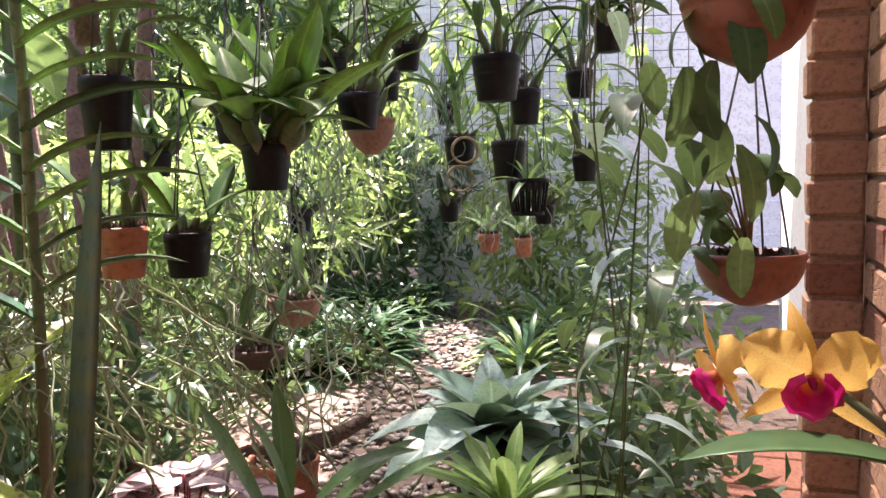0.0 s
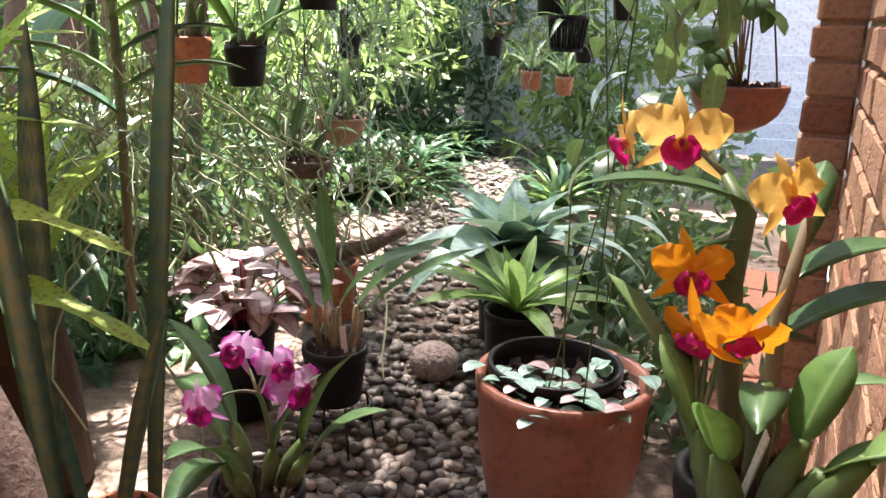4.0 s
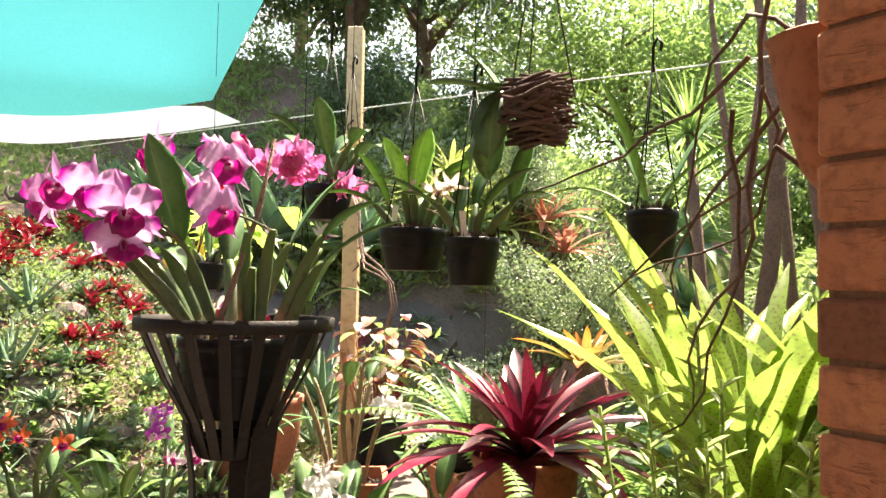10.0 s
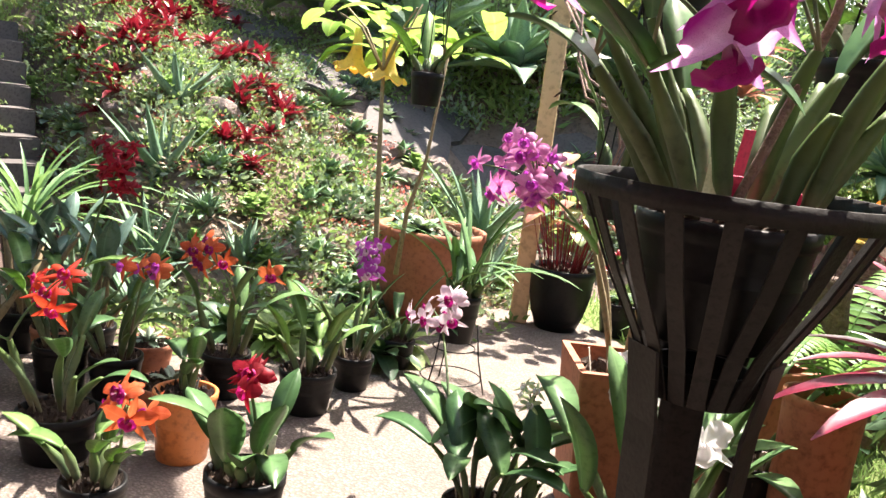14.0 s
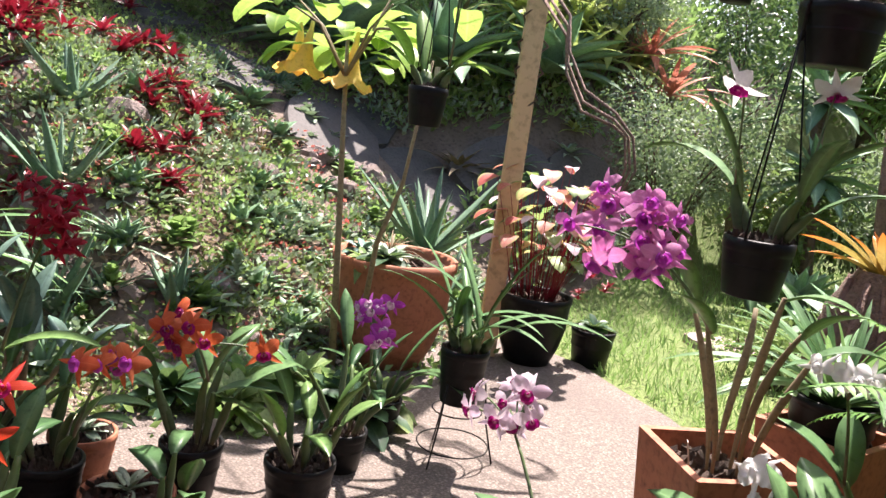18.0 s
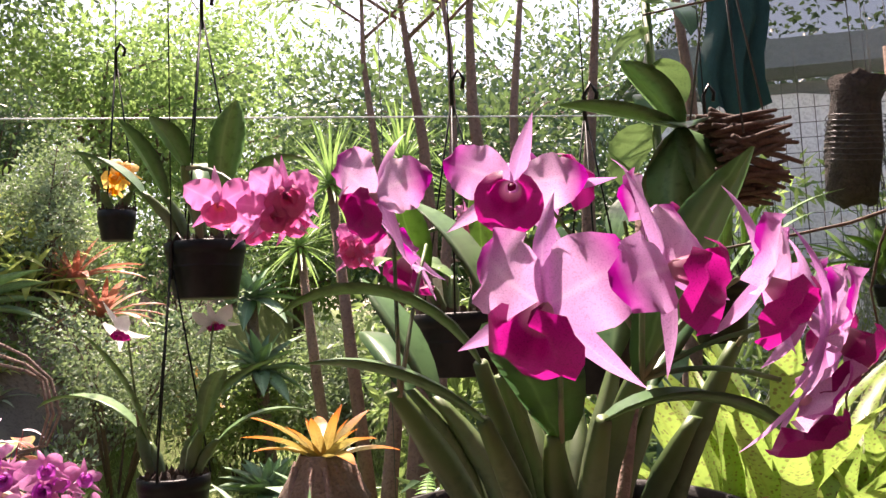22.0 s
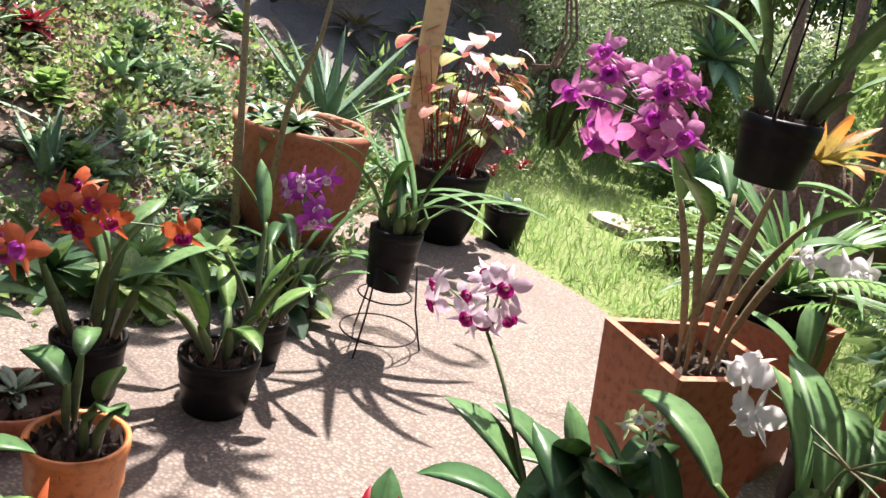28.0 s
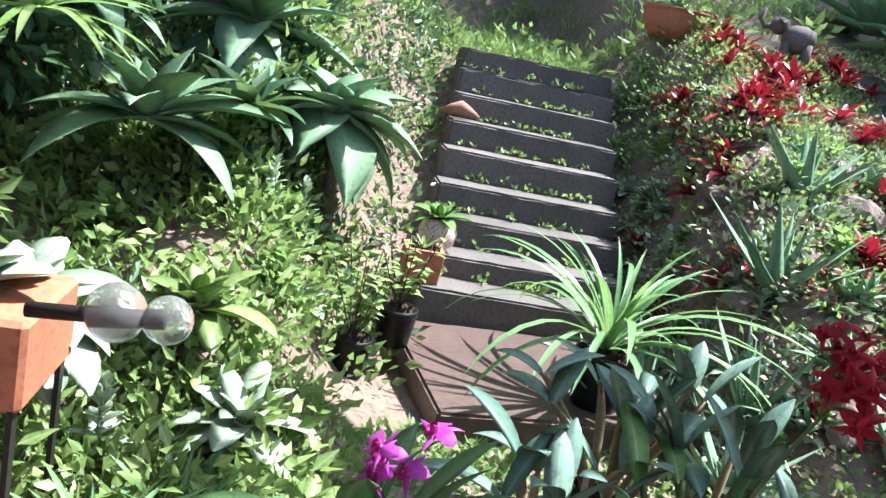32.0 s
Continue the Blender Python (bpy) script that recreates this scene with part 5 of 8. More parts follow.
# square terracotta planters
sq = orchid((-2.975, 1.37, 0), "tall pink cattleya in a square terracotta planter", pot=(0.16, 0.5, TERRA), potkind="square", bmat=CANE, bulbs=6, bl=0.44, br=0.0085, leaf=(0.17, 0.046), seed=41, M=T(-2.975, 1.37, 0) @ Rz(49),
            flowers=cluster((-3.16, 1.0, 1.05), 24, (0.115, 0.08, 0.095), 41), fsize=0.1, fkind="frilly", tep=P_PINK, lip=P_VIO, spread=0.45, lean=7)
sq2 = thing("cymbidium_planter", "grassy cymbidium in a black pot set in a square terracotta planter", "potted plant", T(-2.86, 1.98, 0) @ Rz(-15), "potted orchids")
put_pot(sq2, 0.155, 0.46, TERRA, "square")
part("inner_pot", pot_mesh(0.13, 0.2, BLACK), sq2, T(0, 0, 0.36), "black plastic pot")
rosette(sq2, 52, 0.55, 0.034, CYMB, "strap", (86, 35), 60, seed=42, at=(0, 0, 0.52), jitter=14)

# big pots by the post
cauld = thing("black_cauldron_pot", "wide black pot with red-stemmed caladiums", "potted plant", T(-4.5, 2.98, 0))
put_pot(cauld, 0.19, 0.36, BLACK, "belly")
rr = random.Random(51)
for i in range(80):
    a, d = rr.uniform(0, TAU), rr.uniform(0.02, 0.13)
    e = (d * 2.4 * math.cos(a), d * 2.4 * math.sin(a), 0.36 + rr.uniform(0.2, 0.66))
    stem(cauld, (d * math.cos(a), d * math.sin(a), 0.32), e, 0.002, REDBROM, 0.01, "leaf_stalk")
    part("leaf", leaf_mesh((CALAD, CALADR, P_BLUSH, GROUNDLEAF, CALADR)[i % 5], 0.125, 0.095, "heart", 5, -50, fold=0.15, n=6), cauld, T(*e) @ Rz(math.degrees(a) - 90 + rr.uniform(-40, 40)) @ S(rr.uniform(0.6, 1.1)))
bigt = thing("terracotta_cauldron", "large round terracotta planter with succulents and a trumpet flower shrub", "potted plant", T(-4.9, 2.3, 0))
put_pot(bigt, 0.3, 0.52, TERRA, "belly")
rosette(bigt, 26, 0.16, 0.06, PALELEAF, "oval", (60, 0), 30, thick=0.006, seed=52, at=(0.05, -0.12, 0.51))
rosette(bigt, 18, 0.15, 0.07, SILVERLEAF, "oval", (50, -10), 30, thick=0.006, seed=53, at=(-0.14, -0.08, 0.51))
rosette(bigt, 40, 0.22, 0.012, CANE, "strap", (70, 0), 60, seed=54, at=(-0.08, 0.05, 0.51))
rosette(bigt, 26, 0.17, 0.075, TREELEAF, "oval", (45, -40), 40, seed=57, at=(0.08, -0.16, 0.52))
rosette(bigt, 22, 0.2, 0.06, GROUNDLEAF, "lance", (40, -50), 40, seed=58, at=(-0.02, -0.2, 0.51))
trump = thing("trumpet_shrub", "slender angel's trumpet shrub with hanging golden flowers", "shrub", T(-5.0, 1.95, height(-5.0, 1.95)))
z0 = height(-5.0, 1.95)
mb = MB().tube([(0.1, 0, 0), (0.08, -0.02, 0.5), (0.06, -0.05, 1.0), (0.03, -0.06, 1.45)], [0.018, 0.015, 0.012, 0.008], 7)
mb.tube([(0.25, 0, 0.3), (0.28, 0, 0.62), (0.4, -0.02, 0.9), (0.5, -0.05, 1.4)], [0.014, 0.012, 0.009, 0.005], 7)
for i, (x, y, z) in enumerate([(-0.25, -0.1, 1.6), (0.1, 0.1, 1.65), (0.3, -0.1, 1.6), (-0.1, -0.25, 1.55), (0.5, -0.2, 1.5)]):
    mb.tube([(0.04, -0.06, 1.3), (x * 0.5, y * 0.6, 1.5), (x, y, z)], [0.008, 0.006, 0.004], 6)
part("trunk", mb.mesh("trunk", CANE), trump)
rr = random.Random(55)
for i in range(38):
    x, y, z = rr.uniform(-0.75, 0.4), rr.uniform(-0.1, 0.45), rr.uniform(1.36, 1.66)
    part("leaf", leaf_mesh(TRUMPLEAF, 0.23, 0.12, "oval", 15, (-30, -60)[i % 2], fold=0.2, n=7), trump, T(x, y, z) @ Rz(rr.uniform(0, 360)) @ S(rr.uniform(0.7, 1.2)))


def trumpet_mesh():
    mb = MB().lathe([(0.008, 0.05), (0.013, 0.0), (0.02, -0.04), (0.032, -0.09), (0.046, -0.13), (0.064, -0.16), (0.088, -0.178), (0.105, -0.172)], 25)
    lobe = [max(0.0, -z - 0.1) / 0.078 for x, y, z in mb.v]
    mb.v = [(x * (1 + 0.16 * q * math.cos(5 * math.atan2(y, x))), y * (1 + 0.16 * q * math.cos(5 * math.atan2(y, x))), z - 0.02 * q * math.cos(5 * math.atan2(y, x))) for (x, y, z), q in zip(mb.v, lobe)]
    return mb.mesh("flower", P_TRUMP)


for p in [(-4.956, 1.93, 1.45), (-5.50, 2.1, 1.49), (-5.30, 1.98, 1.49), (-5.62, 2.2, 1.5)]:
    part("flower", cached("trumpet", trumpet_mesh), trump, T(p[0] + 5.0, p[1] - 1.95, p[2] - z0) @ Ry(R.uniform(-12, 12)), "hanging golden trumpet flower")

# ---- plants of the bank ----
for i, (x, y, L) in enumerate([(-8.1, 3.3, 0.95), (-7.45, 4.2, 0.95), (-6.75, 4.75, 0.9), (-6.1, 5.35, 0.75), (-8.6, 4.2, 0.8), (-9.3, 3.4, 0.6), (-5.35, 6.3, 0.5), (-3.4, 5.2, 0.5), (-9.6, 5.0, 0.7), (-3.9, 5.9, 0.5)]):
    bed_plant("agave", "large grey-green foxtail agave rosette on the bank", "agave", x, y, 28, L, 0.19 + 0.06 * (L > 0.7), AGAVE, z=height(x, y) + 0.14 + 0.22 * (L > 0.7), kind="agave", el=(82, 5), droop=25, thick=0.012, seed=60 + i, group="agaves")
for i, (x, y, L, W, k) in enumerate([(-5.85, 1.15, 0.42, 0.07, 16), (-6.25, 1.35, 0.4, 0.08, 14), (-5.55, 0.95, 0.36, 0.06, 14), (-6.75, 1.65, 0.36, 0.09, 12), (-5.9, 0.75, 0.36, 0.06, 14), (-6.4, 0.95, 0.36, 0.07, 12),
                                     (-5.55, 3.35, 0.6, 0.1, 20), (-5.15, 3.0, 0.4, 0.07, 14), (-5.4, 1.45, 0.26, 0.06, 12)]):
    bed_plant("aloe", "spiky grey-green aloe rosette on the bank", "aloe", x, y, k, L * 1.25, W * 1.2, ALOE, kind="taper", el=(85, 25), droop=-5 if i != 6 else 5, thick=0.014, seed=80 + i, group="aloes")
rr = random.Random(5)
spots = []
for cx, cy, k in ((-6.78, 2.4, 9), (-6.35, 1.85, 7), (-7.3, 2.25, 8), (-7.5, 1.65, 10), (-8.1, 1.95, 9), (-7.15, 1.35, 6), (-8.3, 2.6, 6), (-6.6, 1.3, 4), (-8.6, 1.75, 4), (-7.9, 1.45, 4)):
    spots += [(cx + rr.gauss(0, 0.13), cy + rr.gauss(0, 0.13)) for _ in range(k)]
for i, (x, y) in enumerate(spots):
    bed_plant("red_bromeliad", "crimson red bromeliad rosette in the bank bed", "bromeliad", x, y, 13, (0.15, 0.18, 0.2)[i % 3], 0.045, REDBROM, z=height(x, y) + 0.05, kind="strap", el=(78, 5), droop=45, seed=100 + i, group="red bromeliads", inner=0.75, steps=3, nseg=5)
for i, (x, y, L, m) in enumerate([(-5.95, 2.6, 0.13, ALOE), (-6.3, 2.75, 0.16, PALELEAF), (-5.7, 2.5, 0.1, ALOE), (-6.15, 2.95, 0.15, AGAVE), (-6.6, 2.95, 0.22, AGAVE), (-5.75, 2.85, 0.1, PALELEAF), (-5.5, 1.9, 0.1, PALELEAF), (-6.95, 3.0, 0.24, AGAVE), (-5.35, 2.55, 0.1, ALOE)]):
    bed_plant("succulent", "small fleshy blue-green succulent rosette between stones", "succulent", x, y, 16, L, L * 0.45, m, kind="oval", el=(75, 5), droop=15, thick=0.012, seed=130 + i, group="succulents", steps=3, nseg=5)
for i in range(130):
    x, y = rr.uniform(-7.2, -4.95), rr.uniform(1.2, 3.6)
    z = height(x, y)
    s_ = rr.uniform(0.03, 0.085) if i % 6 else rr.uniform(0.09, 0.14)
    def rock():
        bm = bmesh.new()
        bmesh.ops.create_icosphere(bm, subdivisions=2, radius=1.0)
        for v in bm.verts:
            v.co *= 1 + 0.35 * noise.noise(v.co * 1.3 + Vector((i % 5, 3, 1)))
        me = bpy.data.meshes.new("rock")
        bm.to_mesh(me)
        bm.free()
        me.materials.append(ROCK)
        return me
    thing("rock", "rough brown garden rock in the bank", "rock", T(x, y, z) @ Rz(rr.uniform(0, 360)) @ S(s_, s_ * rr.uniform(0.7, 1.2), s_ * 0.65), "bank rocks", cached(("rock", i % 5), rock))

# low ground cover over the bank
rs = np.random.RandomState(9)


def cover(name, label, mat, region, n, L, W, seed, rise=0.06, up=1.0):
    rs_ = np.random.RandomState(seed)
    x0, x1, y0, y1 = region
    pts, dirs = [], []
    for c in range(max(1, n // 14)):
        x, y = rs_.uniform(x0, x1), rs_.uniform(y0, y1)
        if -0.2 < y - 0.14 * min(3.0, max(0.0, -6.7 - x)) < 1.0 and -9.0 < x < -5.7 or noise.noise((x * 1.1, y * 1.1, seed)) < -0.22:
            continue
        if -7.1 < x < -5.4 and abs((x + 6.9) * 0.8 - (y - 3.5) * 0.6) < 0.4:      # the stones of the bank path stay bare
            continue
        z = height(x, y)
        for k in range(14):
            dx, dy = rs_.normal(0, 0.06, 2)
            pts.append((x + dx, y + dy, z + abs(rs_.normal(0, rise))))
            dirs.append((dx * 8 + rs_.normal(0, 0.4), dy * 8 + rs_.normal(0, 0.4), up * rs_.uniform(0.1, 1.0)))
    tagged(new(name, cloud(name, pts, dirs, L, W, mat, seed)), label, "ground cover", kind="stuff")


cover("ground_cover", "low green leafy ground cover on the bank", GROUNDLEAF, (-9, -4.95, 0.9, 4), 9000, 0.042, 0.026, 1, 0.03)
cover("succulent_cover", "pale succulent ground cover on the bank", PALELEAF, (-7.6, -4.9, 0.9, 3.6), 11000, 0.045, 0.026, 2, 0.03)
LITTER = foliage("dry fallen leaf", (0.30, 0.21, 0.15), (0.56, 0.44, 0.34), 0.8, 0.1, 0.1)
cover("leaf_litter", "pale brown fallen leaves over the bank", LITTER, (-7.6, -4.9, 0.9, 3.6), 9000, 0.04, 0.022, 12, 0.012, 0.2)
cover("red_succulents", "small red-brown succulents on the bank", CALADR, (-7.0, -5.0, 1.4, 3.3), 1600, 0.03, 0.02, 13, 0.02, 0.6)
cover("fine_cover", "fine pale-green creeping cover on the bank", GROUNDLEAF, (-8.6, -4.9, 0.9, 3.8), 26000, 0.026, 0.018, 11, 0.02)
cover("weeds", "bright green weeds at the foot of the bank", BRIGHTLEAF, (-6.3, -4.6, 0.9, 3.4), 1800, 0.045, 0.026, 3, 0.04)
cover("ground_cover", "leafy green cover on the upper bank", GROUNDLEAF, (-14, -8.5, -4, 8), 9000, 0.10, 0.05, 4, 0.12)
cover("ground_cover", "leafy green cover beside the stairs", GROUNDLEAF, (-9, -4.9, -3.2, -0.6), 9000, 0.08, 0.035, 5, 0.10)
cover("bank_foliage", "mixed foliage of the far bank", BRIGHTLEAF, (-12, -5.5, 4, 10), 14000, 0.12, 0.04, 6, 0.2)
cover("bank_foliage", "leafy pale-green growth of the far bank", GROUNDLEAF, (-9.5, -5.4, 4.4, 8.5), 16000, 0.07, 0.03, 21, 0.10)
cover("bank_foliage", "fine bright leaves of the far bank", BRIGHTLEAF, (-8.5, -5.2, 4.2, 7.8), 9000, 0.09, 0.022, 22, 0.12)
cover("bank_foliage", "pale rounded leaves of the far bank", PALELEAF, (-8.5, -5.2, 4.2, 7.6), 11000, 0.065, 0.036, 25, 0.12)
cover("ground_cover", "low herbs at the edge of the stairs", GROUNDLEAF, (-9.2, -6.2, 0.8, 1.9), 6500, 0.035, 0.022, 23, 0.05)
cover("ground_cover", "low herbs on the bank beside the landing", GROUNDLEAF, (-7.4, -5.0, -1.5, -0.55), 4200, 0.045, 0.025, 24, 0.07)
cover("ground_cover", "dark leafy growth on the bank beside the stairs", TREELEAF, (-9.4, -6.3, -2.4, 0.2), 9000, 0.06, 0.03, 31, 0.12)
cover("ground_cover", "mixed green growth on the bank beside the stairs", GROUNDLEAF, (-9.4, -6.3, -2.4, 0.2), 6000, 0.05, 0.026, 32, 0.08)
cover("weeds", "small green weeds before the landing", BRIGHTLEAF, (-5.68, -5.22, -0.7, 0.9), 1700, 0.04, 0.022, 34, 0.02)
cover("ground_cover", "leafy herbs beside the landing", GROUNDLEAF, (-7.2, -4.9, -1.7, -0.35), 6000, 0.06, 0.032, 35, 0.06)
cover("ground_cover", "bright grass and herbs above the stairs", BRIGHTLEAF, (-13, -9.3, -2.5, 3.0), 14000, 0.09, 0.016, 33, 0.05, 2.0)
# grass
n = 26000
gx, gy = rs.uniform(-6.5, -1.9, n), 2.2 + 7 * rs.uniform(0, 1, n) ** 1.7
EDGE_X, EDGE_Y = [-4.75, -4.3, -3.97, -3.66, -3.43, -2.75, -2.35, -1.6], [3.3, 3.24, 3.06, 2.9, 2.73, 2.27, 1.62, 1.0]
keep = [is_lawn(a, c) and c > np.interp(a, EDGE_X, EDGE_Y) + 0.02 for a, c in zip(gx, gy)]
gx, gy = gx[keep], gy[keep]
gp = np.stack([gx, gy, [height(a, c) for a, c in zip(gx, gy)]], 1)
tagged(new("grass", cloud("grass", gp, rs.normal(0, 0.45, gp.shape) + [0, 0, 1], 0.075, 0.008, BRIGHTLEAF, 7)), "short bright green grass", "grass", kind="stuff")

# stairs side: cymbidium, pots, agave trees
cym = thing("cymbidium", "cymbidium with long arching grassy leaves in a black pot", "potted plant", T(-5.95, 0.55, 0.09), "potted orchids")
put_pot(cym, 0.12, 0.22, BLACK)
rosette(cym, 48, 0.78, 0.034, CYMB, "strap", (86, 40), 80, seed=140, at=(0, 0, 0.22), jitter=12)
for i, (x, y, L, z) in enumerate([(-7.1, -1.05, 0.75, 1.25), (-6.75, -1.25, 0.55, 0.35), (-6.75, -0.62, 0.5, 0.95)]):
    ob = thing("agave", "tall foxtail agave with broad soft leaves beside the stairs", "agave", T(x, y, z), "agaves")
    rosette(ob, 24, L * 0.9, 0.24, AGAVE, "agave", (70, -35), 45, thick=0.012, seed=150 + i)
    part("stalk", MB().tube([(0, 0, 0.05), (0.03, 0.02, -0.3), (0, 0.05, -z + height(x, y) - 0.1)], [0.06, 0.07, 0.08] if i < 2 else [0.028, 0.03, 0.035], 9).mesh("stalk", TRUNK), ob)
for i, (x, y) in enumerate([(-6.3, -0.24), (-6.12, -0.42)]):
    ob = thing("potted_shrub", "small leafy shrub in a black pot on the landing", "potted plant", T(x, y, 0.09 if i == 0 else 0.0))
    put_pot(ob, 0.09, 0.16, BLACK)
    rr2 = random.Random(160 + i)
    for k in range(12):
        e = (rr2.uniform(-0.14, 0.14), rr2.uniform(-0.14, 0.14), rr2.uniform(0.3, 0.55))
        stem(ob, (0, 0, 0.14), e, 0.003, STICK, 0.0, "twig")
        for j in range(6):
            f_ = 0.4 + 0.1 * j
            part("leaf", leaf_mesh(GROUNDLEAF, 0.06, 0.03, "oval", 30, -20, n=4), ob, T(e[0] * f_, e[1] * f_, 0.14 + (e[2] - 0.14) * f_) @ Rz(rr2.uniform(0, 360)))
tb = thing("terracotta_box", "small square orange terracotta planter on the stairs", "pot", T(-6.86, -0.1, 0.236))
put_pot(tb, 0.095, 0.16, TERRA, "square", taper=0.9)
rosette(tb, 20, 0.1, 0.012, GROUNDLEAF, "strap", (85, 40), 20, seed=3, at=(0, 0, 0.14))
orchid((-4.62, -0.45, 0), "magenta cattleya with broad leaves in a black pot", pot=(0.11, 0.16, BLACK), bulbs=10, bl=0.14, leaf=(0.28, 0.07), seed=45, flowers=cluster((-4.42, -0.40, 0.57), 5, (0.05, 0.07, 0.06), 45), fsize=0.1, tep=P_VIO, lip=L_ORCHID, fkind="frilly", lmat=ORCHID)
terraL = thing("terracotta_trough", "terracotta trough of pale succulents on an iron stand", "potted plant", T(-4.85, -1.36, 0))
part("trough", MB().box(0.34, 0.4, 0.2, M=T(0, 0, 0.5), bev=0.012).mesh("trough", TERRA, smooth=False), terraL)
for a, c in ((-0.15, -0.18), (0.15, -0.18), (-0.15, 0.18), (0.15, 0.18)):
    part("leg", MB().box(0.03, 0.012, 0.42, M=T(a, c, 0.21)).mesh("leg", IRON, smooth=False), terraL)
rosette(terraL, 30, 0.2, 0.1, PALELEAF, "oval", (70, 5), 20, thick=0.008, seed=170, at=(0, 0, 0.59))
GLASS = bpy.data.materials.new("clear crackle glass")
GLASS.use_nodes = True
gb = GLASS.node_tree.nodes["Principled BSDF"]
gb.inputs["Transmission Weight"].default_value, gb.inputs["Roughness"].default_value, gb.inputs["IOR"].default_value = 0.9, 0.12, 1.3
lamp = thing("solar_garden_lamp", "garden lamp with two clear crackle glass balls on a metal arm", "garden lamp", T(-4.66, -0.96, 0.66))
for y, rad in ((-0.035, 0.06), (0.065, 0.05)):
    bmx = MB()
    prof = [(rad * math.sin(math.pi * i / 12), -rad * math.cos(math.pi * i / 12)) for i in range(13)]
    part("glass_ball", bmx.lathe([(max(0.001, a), c) for a, c in prof], 20, M=T(0, y, 0)).mesh("glass_ball", GLASS), lamp, None, "clear glass ball")
part("arm", MB().tube([(0, -0.2, -0.02), (0, -0.05, -0.01), (0, 0.06, 0)], 0.016, 10).mesh("arm", IRON), lamp)

# grey elephant and terracotta bowl on the bank
el = MB()
el.lathe([(0.001, -0.16), (0.09, -0.14), (0.13, -0.05), (0.13, 0.06), (0.09, 0.14), (0.001, 0.16)], 14, M=T(0, 0, 0.26) @ Rx(90))
el.lathe([(0.001, -0.1), (0.07, -0.07), (0.085, 0.0), (0.06, 0.07), (0.001, 0.09)], 12, M=T(0, -0.2, 0.36) @ Rx(80))
el.tube([(0, -0.26, 0.36), (0, -0.33, 0.33), (0, -0.38, 0.4), (0, -0.36, 0.5)], [0.04, 0.03, 0.025, 0.018], 8)
for a, c in ((-0.07, -0.1), (0.07, -0.1), (-0.07, 0.1), (0.07, 0.1)):
    el.tube([(a, c, 0.22), (a, c, 0.0)], [0.045, 0.05], 8)
for sx in (-1, 1):
    el.leaf(0.13, 0.13, "oval", 20, -40, thick=0.01, M=T(sx * 0.06, -0.16, 0.4) @ Rz(-90 * sx))
thing("elephant_statue", "small grey stone elephant statue with raised trunk", "statue", T(-8.35, 2.3, height(-8.35, 2.3)) @ Rz(-29) @ S(0.7), mesh=el.mesh("elephant_statue", STEP))
bowl = thing("terracotta_bowl", "wide terracotta bowl with a spiky grey-green plant", "potted plant", T(-8.9, 1.64, height(-8.9, 1.64)))
put_pot(bowl, 0.24, 0.2, TERRA, "belly")
rosette(bowl, 60, 0.5, 0.025, AGAVE, "taper", (88, 10), 30, seed=180, at=(0, 0, 0.2))

# ---- the shade house ----
SH = "hanging orchids of the shade house"


def hang(pos, label, r, h, top=2.7, seed=0, mat=BLACK, kind="round", H=0.35, **kw):
    ob = orchid(pos, label, pot=(r, h, mat), potkind=kind, seed=seed, name="hanging_orchid", group=SH, tag=False, **kw)
    hanger(ob, r, top - pos[2], H, 3, WIRE, h)
    return ob


hang((-0.38, 2.15, 1.2), "bright-leaved bulbous orchid in a hanging black pot", 0.063, 0.115, seed=1, bulbs=11, bl=0.11, br=0.018, leaf=(0.28, 0.07), lmat=ORCHIDB, leafup=55, spread=0.95, lean=30, two=True)
hang((-0.57, 2.08, 0.99), "young orchid in a hanging woven black basket pot", 0.058, 0.11, seed=2, bulbs=7, bl=0.06, leaf=(0.19, 0.045), lmat=ORCHIDB, leafup=55)
hang((-0.16, 2.35, 1.36), "bulbous orchid with lime leaves in a hanging pot", 0.06, 0.1, seed=3, bulbs=5, bl=0.08, br=0.018, leaf=(0.2, 0.05), lmat=ORCHIDB)
hang((-0.16, 3.6, 1.56), "orchid in a small hanging black pot", 0.06, 0.13, seed=4, bulbs=5, leaf=(0.2, 0.03), lmat=CYMB, lkind="strap")
hang((0.15, 3.63, 1.28), "grassy orchid in a hanging black pot", 0.07, 0.12, seed=5, bulbs=6, bl=0.06, leaf=(0.28, 0.025), lmat=CYMB, lkind="strap")
hang((0.35, 3.45, 1.21), "orchid with tangled white roots in a hanging slatted pot", 0.075, 0.16, seed=6, bulbs=4, leaf=(0.2, 0.03), lmat=CYMB, lkind="strap")
hang((0.26, 2.85, 1.48), "orchid in a wide hanging black pot", 0.085, 0.15, seed=7, bulbs=6, leaf=(0.3, 0.04), lmat=CYMB, lkind="strap")
hang((0.39, 3.17, 1.42), "orchid in a deep hanging black pot", 0.06, 0.13, seed=8, bulbs=5, leaf=(0.2, 0.035), lmat=ORCHID)
hang((0.66, 3.54, 1.55), "upright orchid in a small hanging black pot", 0.06, 0.11, seed=9, bulbs=6, leaf=(0.2, 0.03), lmat=DARKSTRAP, bl=0.2)
hang((0.62, 3.2, 1.2), "leafy orchid in a small hanging black pot", 0.05, 0.1, seed=10, bulbs=6, bl=0.2, leaf=(0.14, 0.03), lmat=GROUNDLEAF)
hang((-0.68, 1.9, 1.3), "orchid in a hanging black and rust pot", 0.06, 0.16, seed=11, bulbs=3, leaf=(0.2, 0.04))
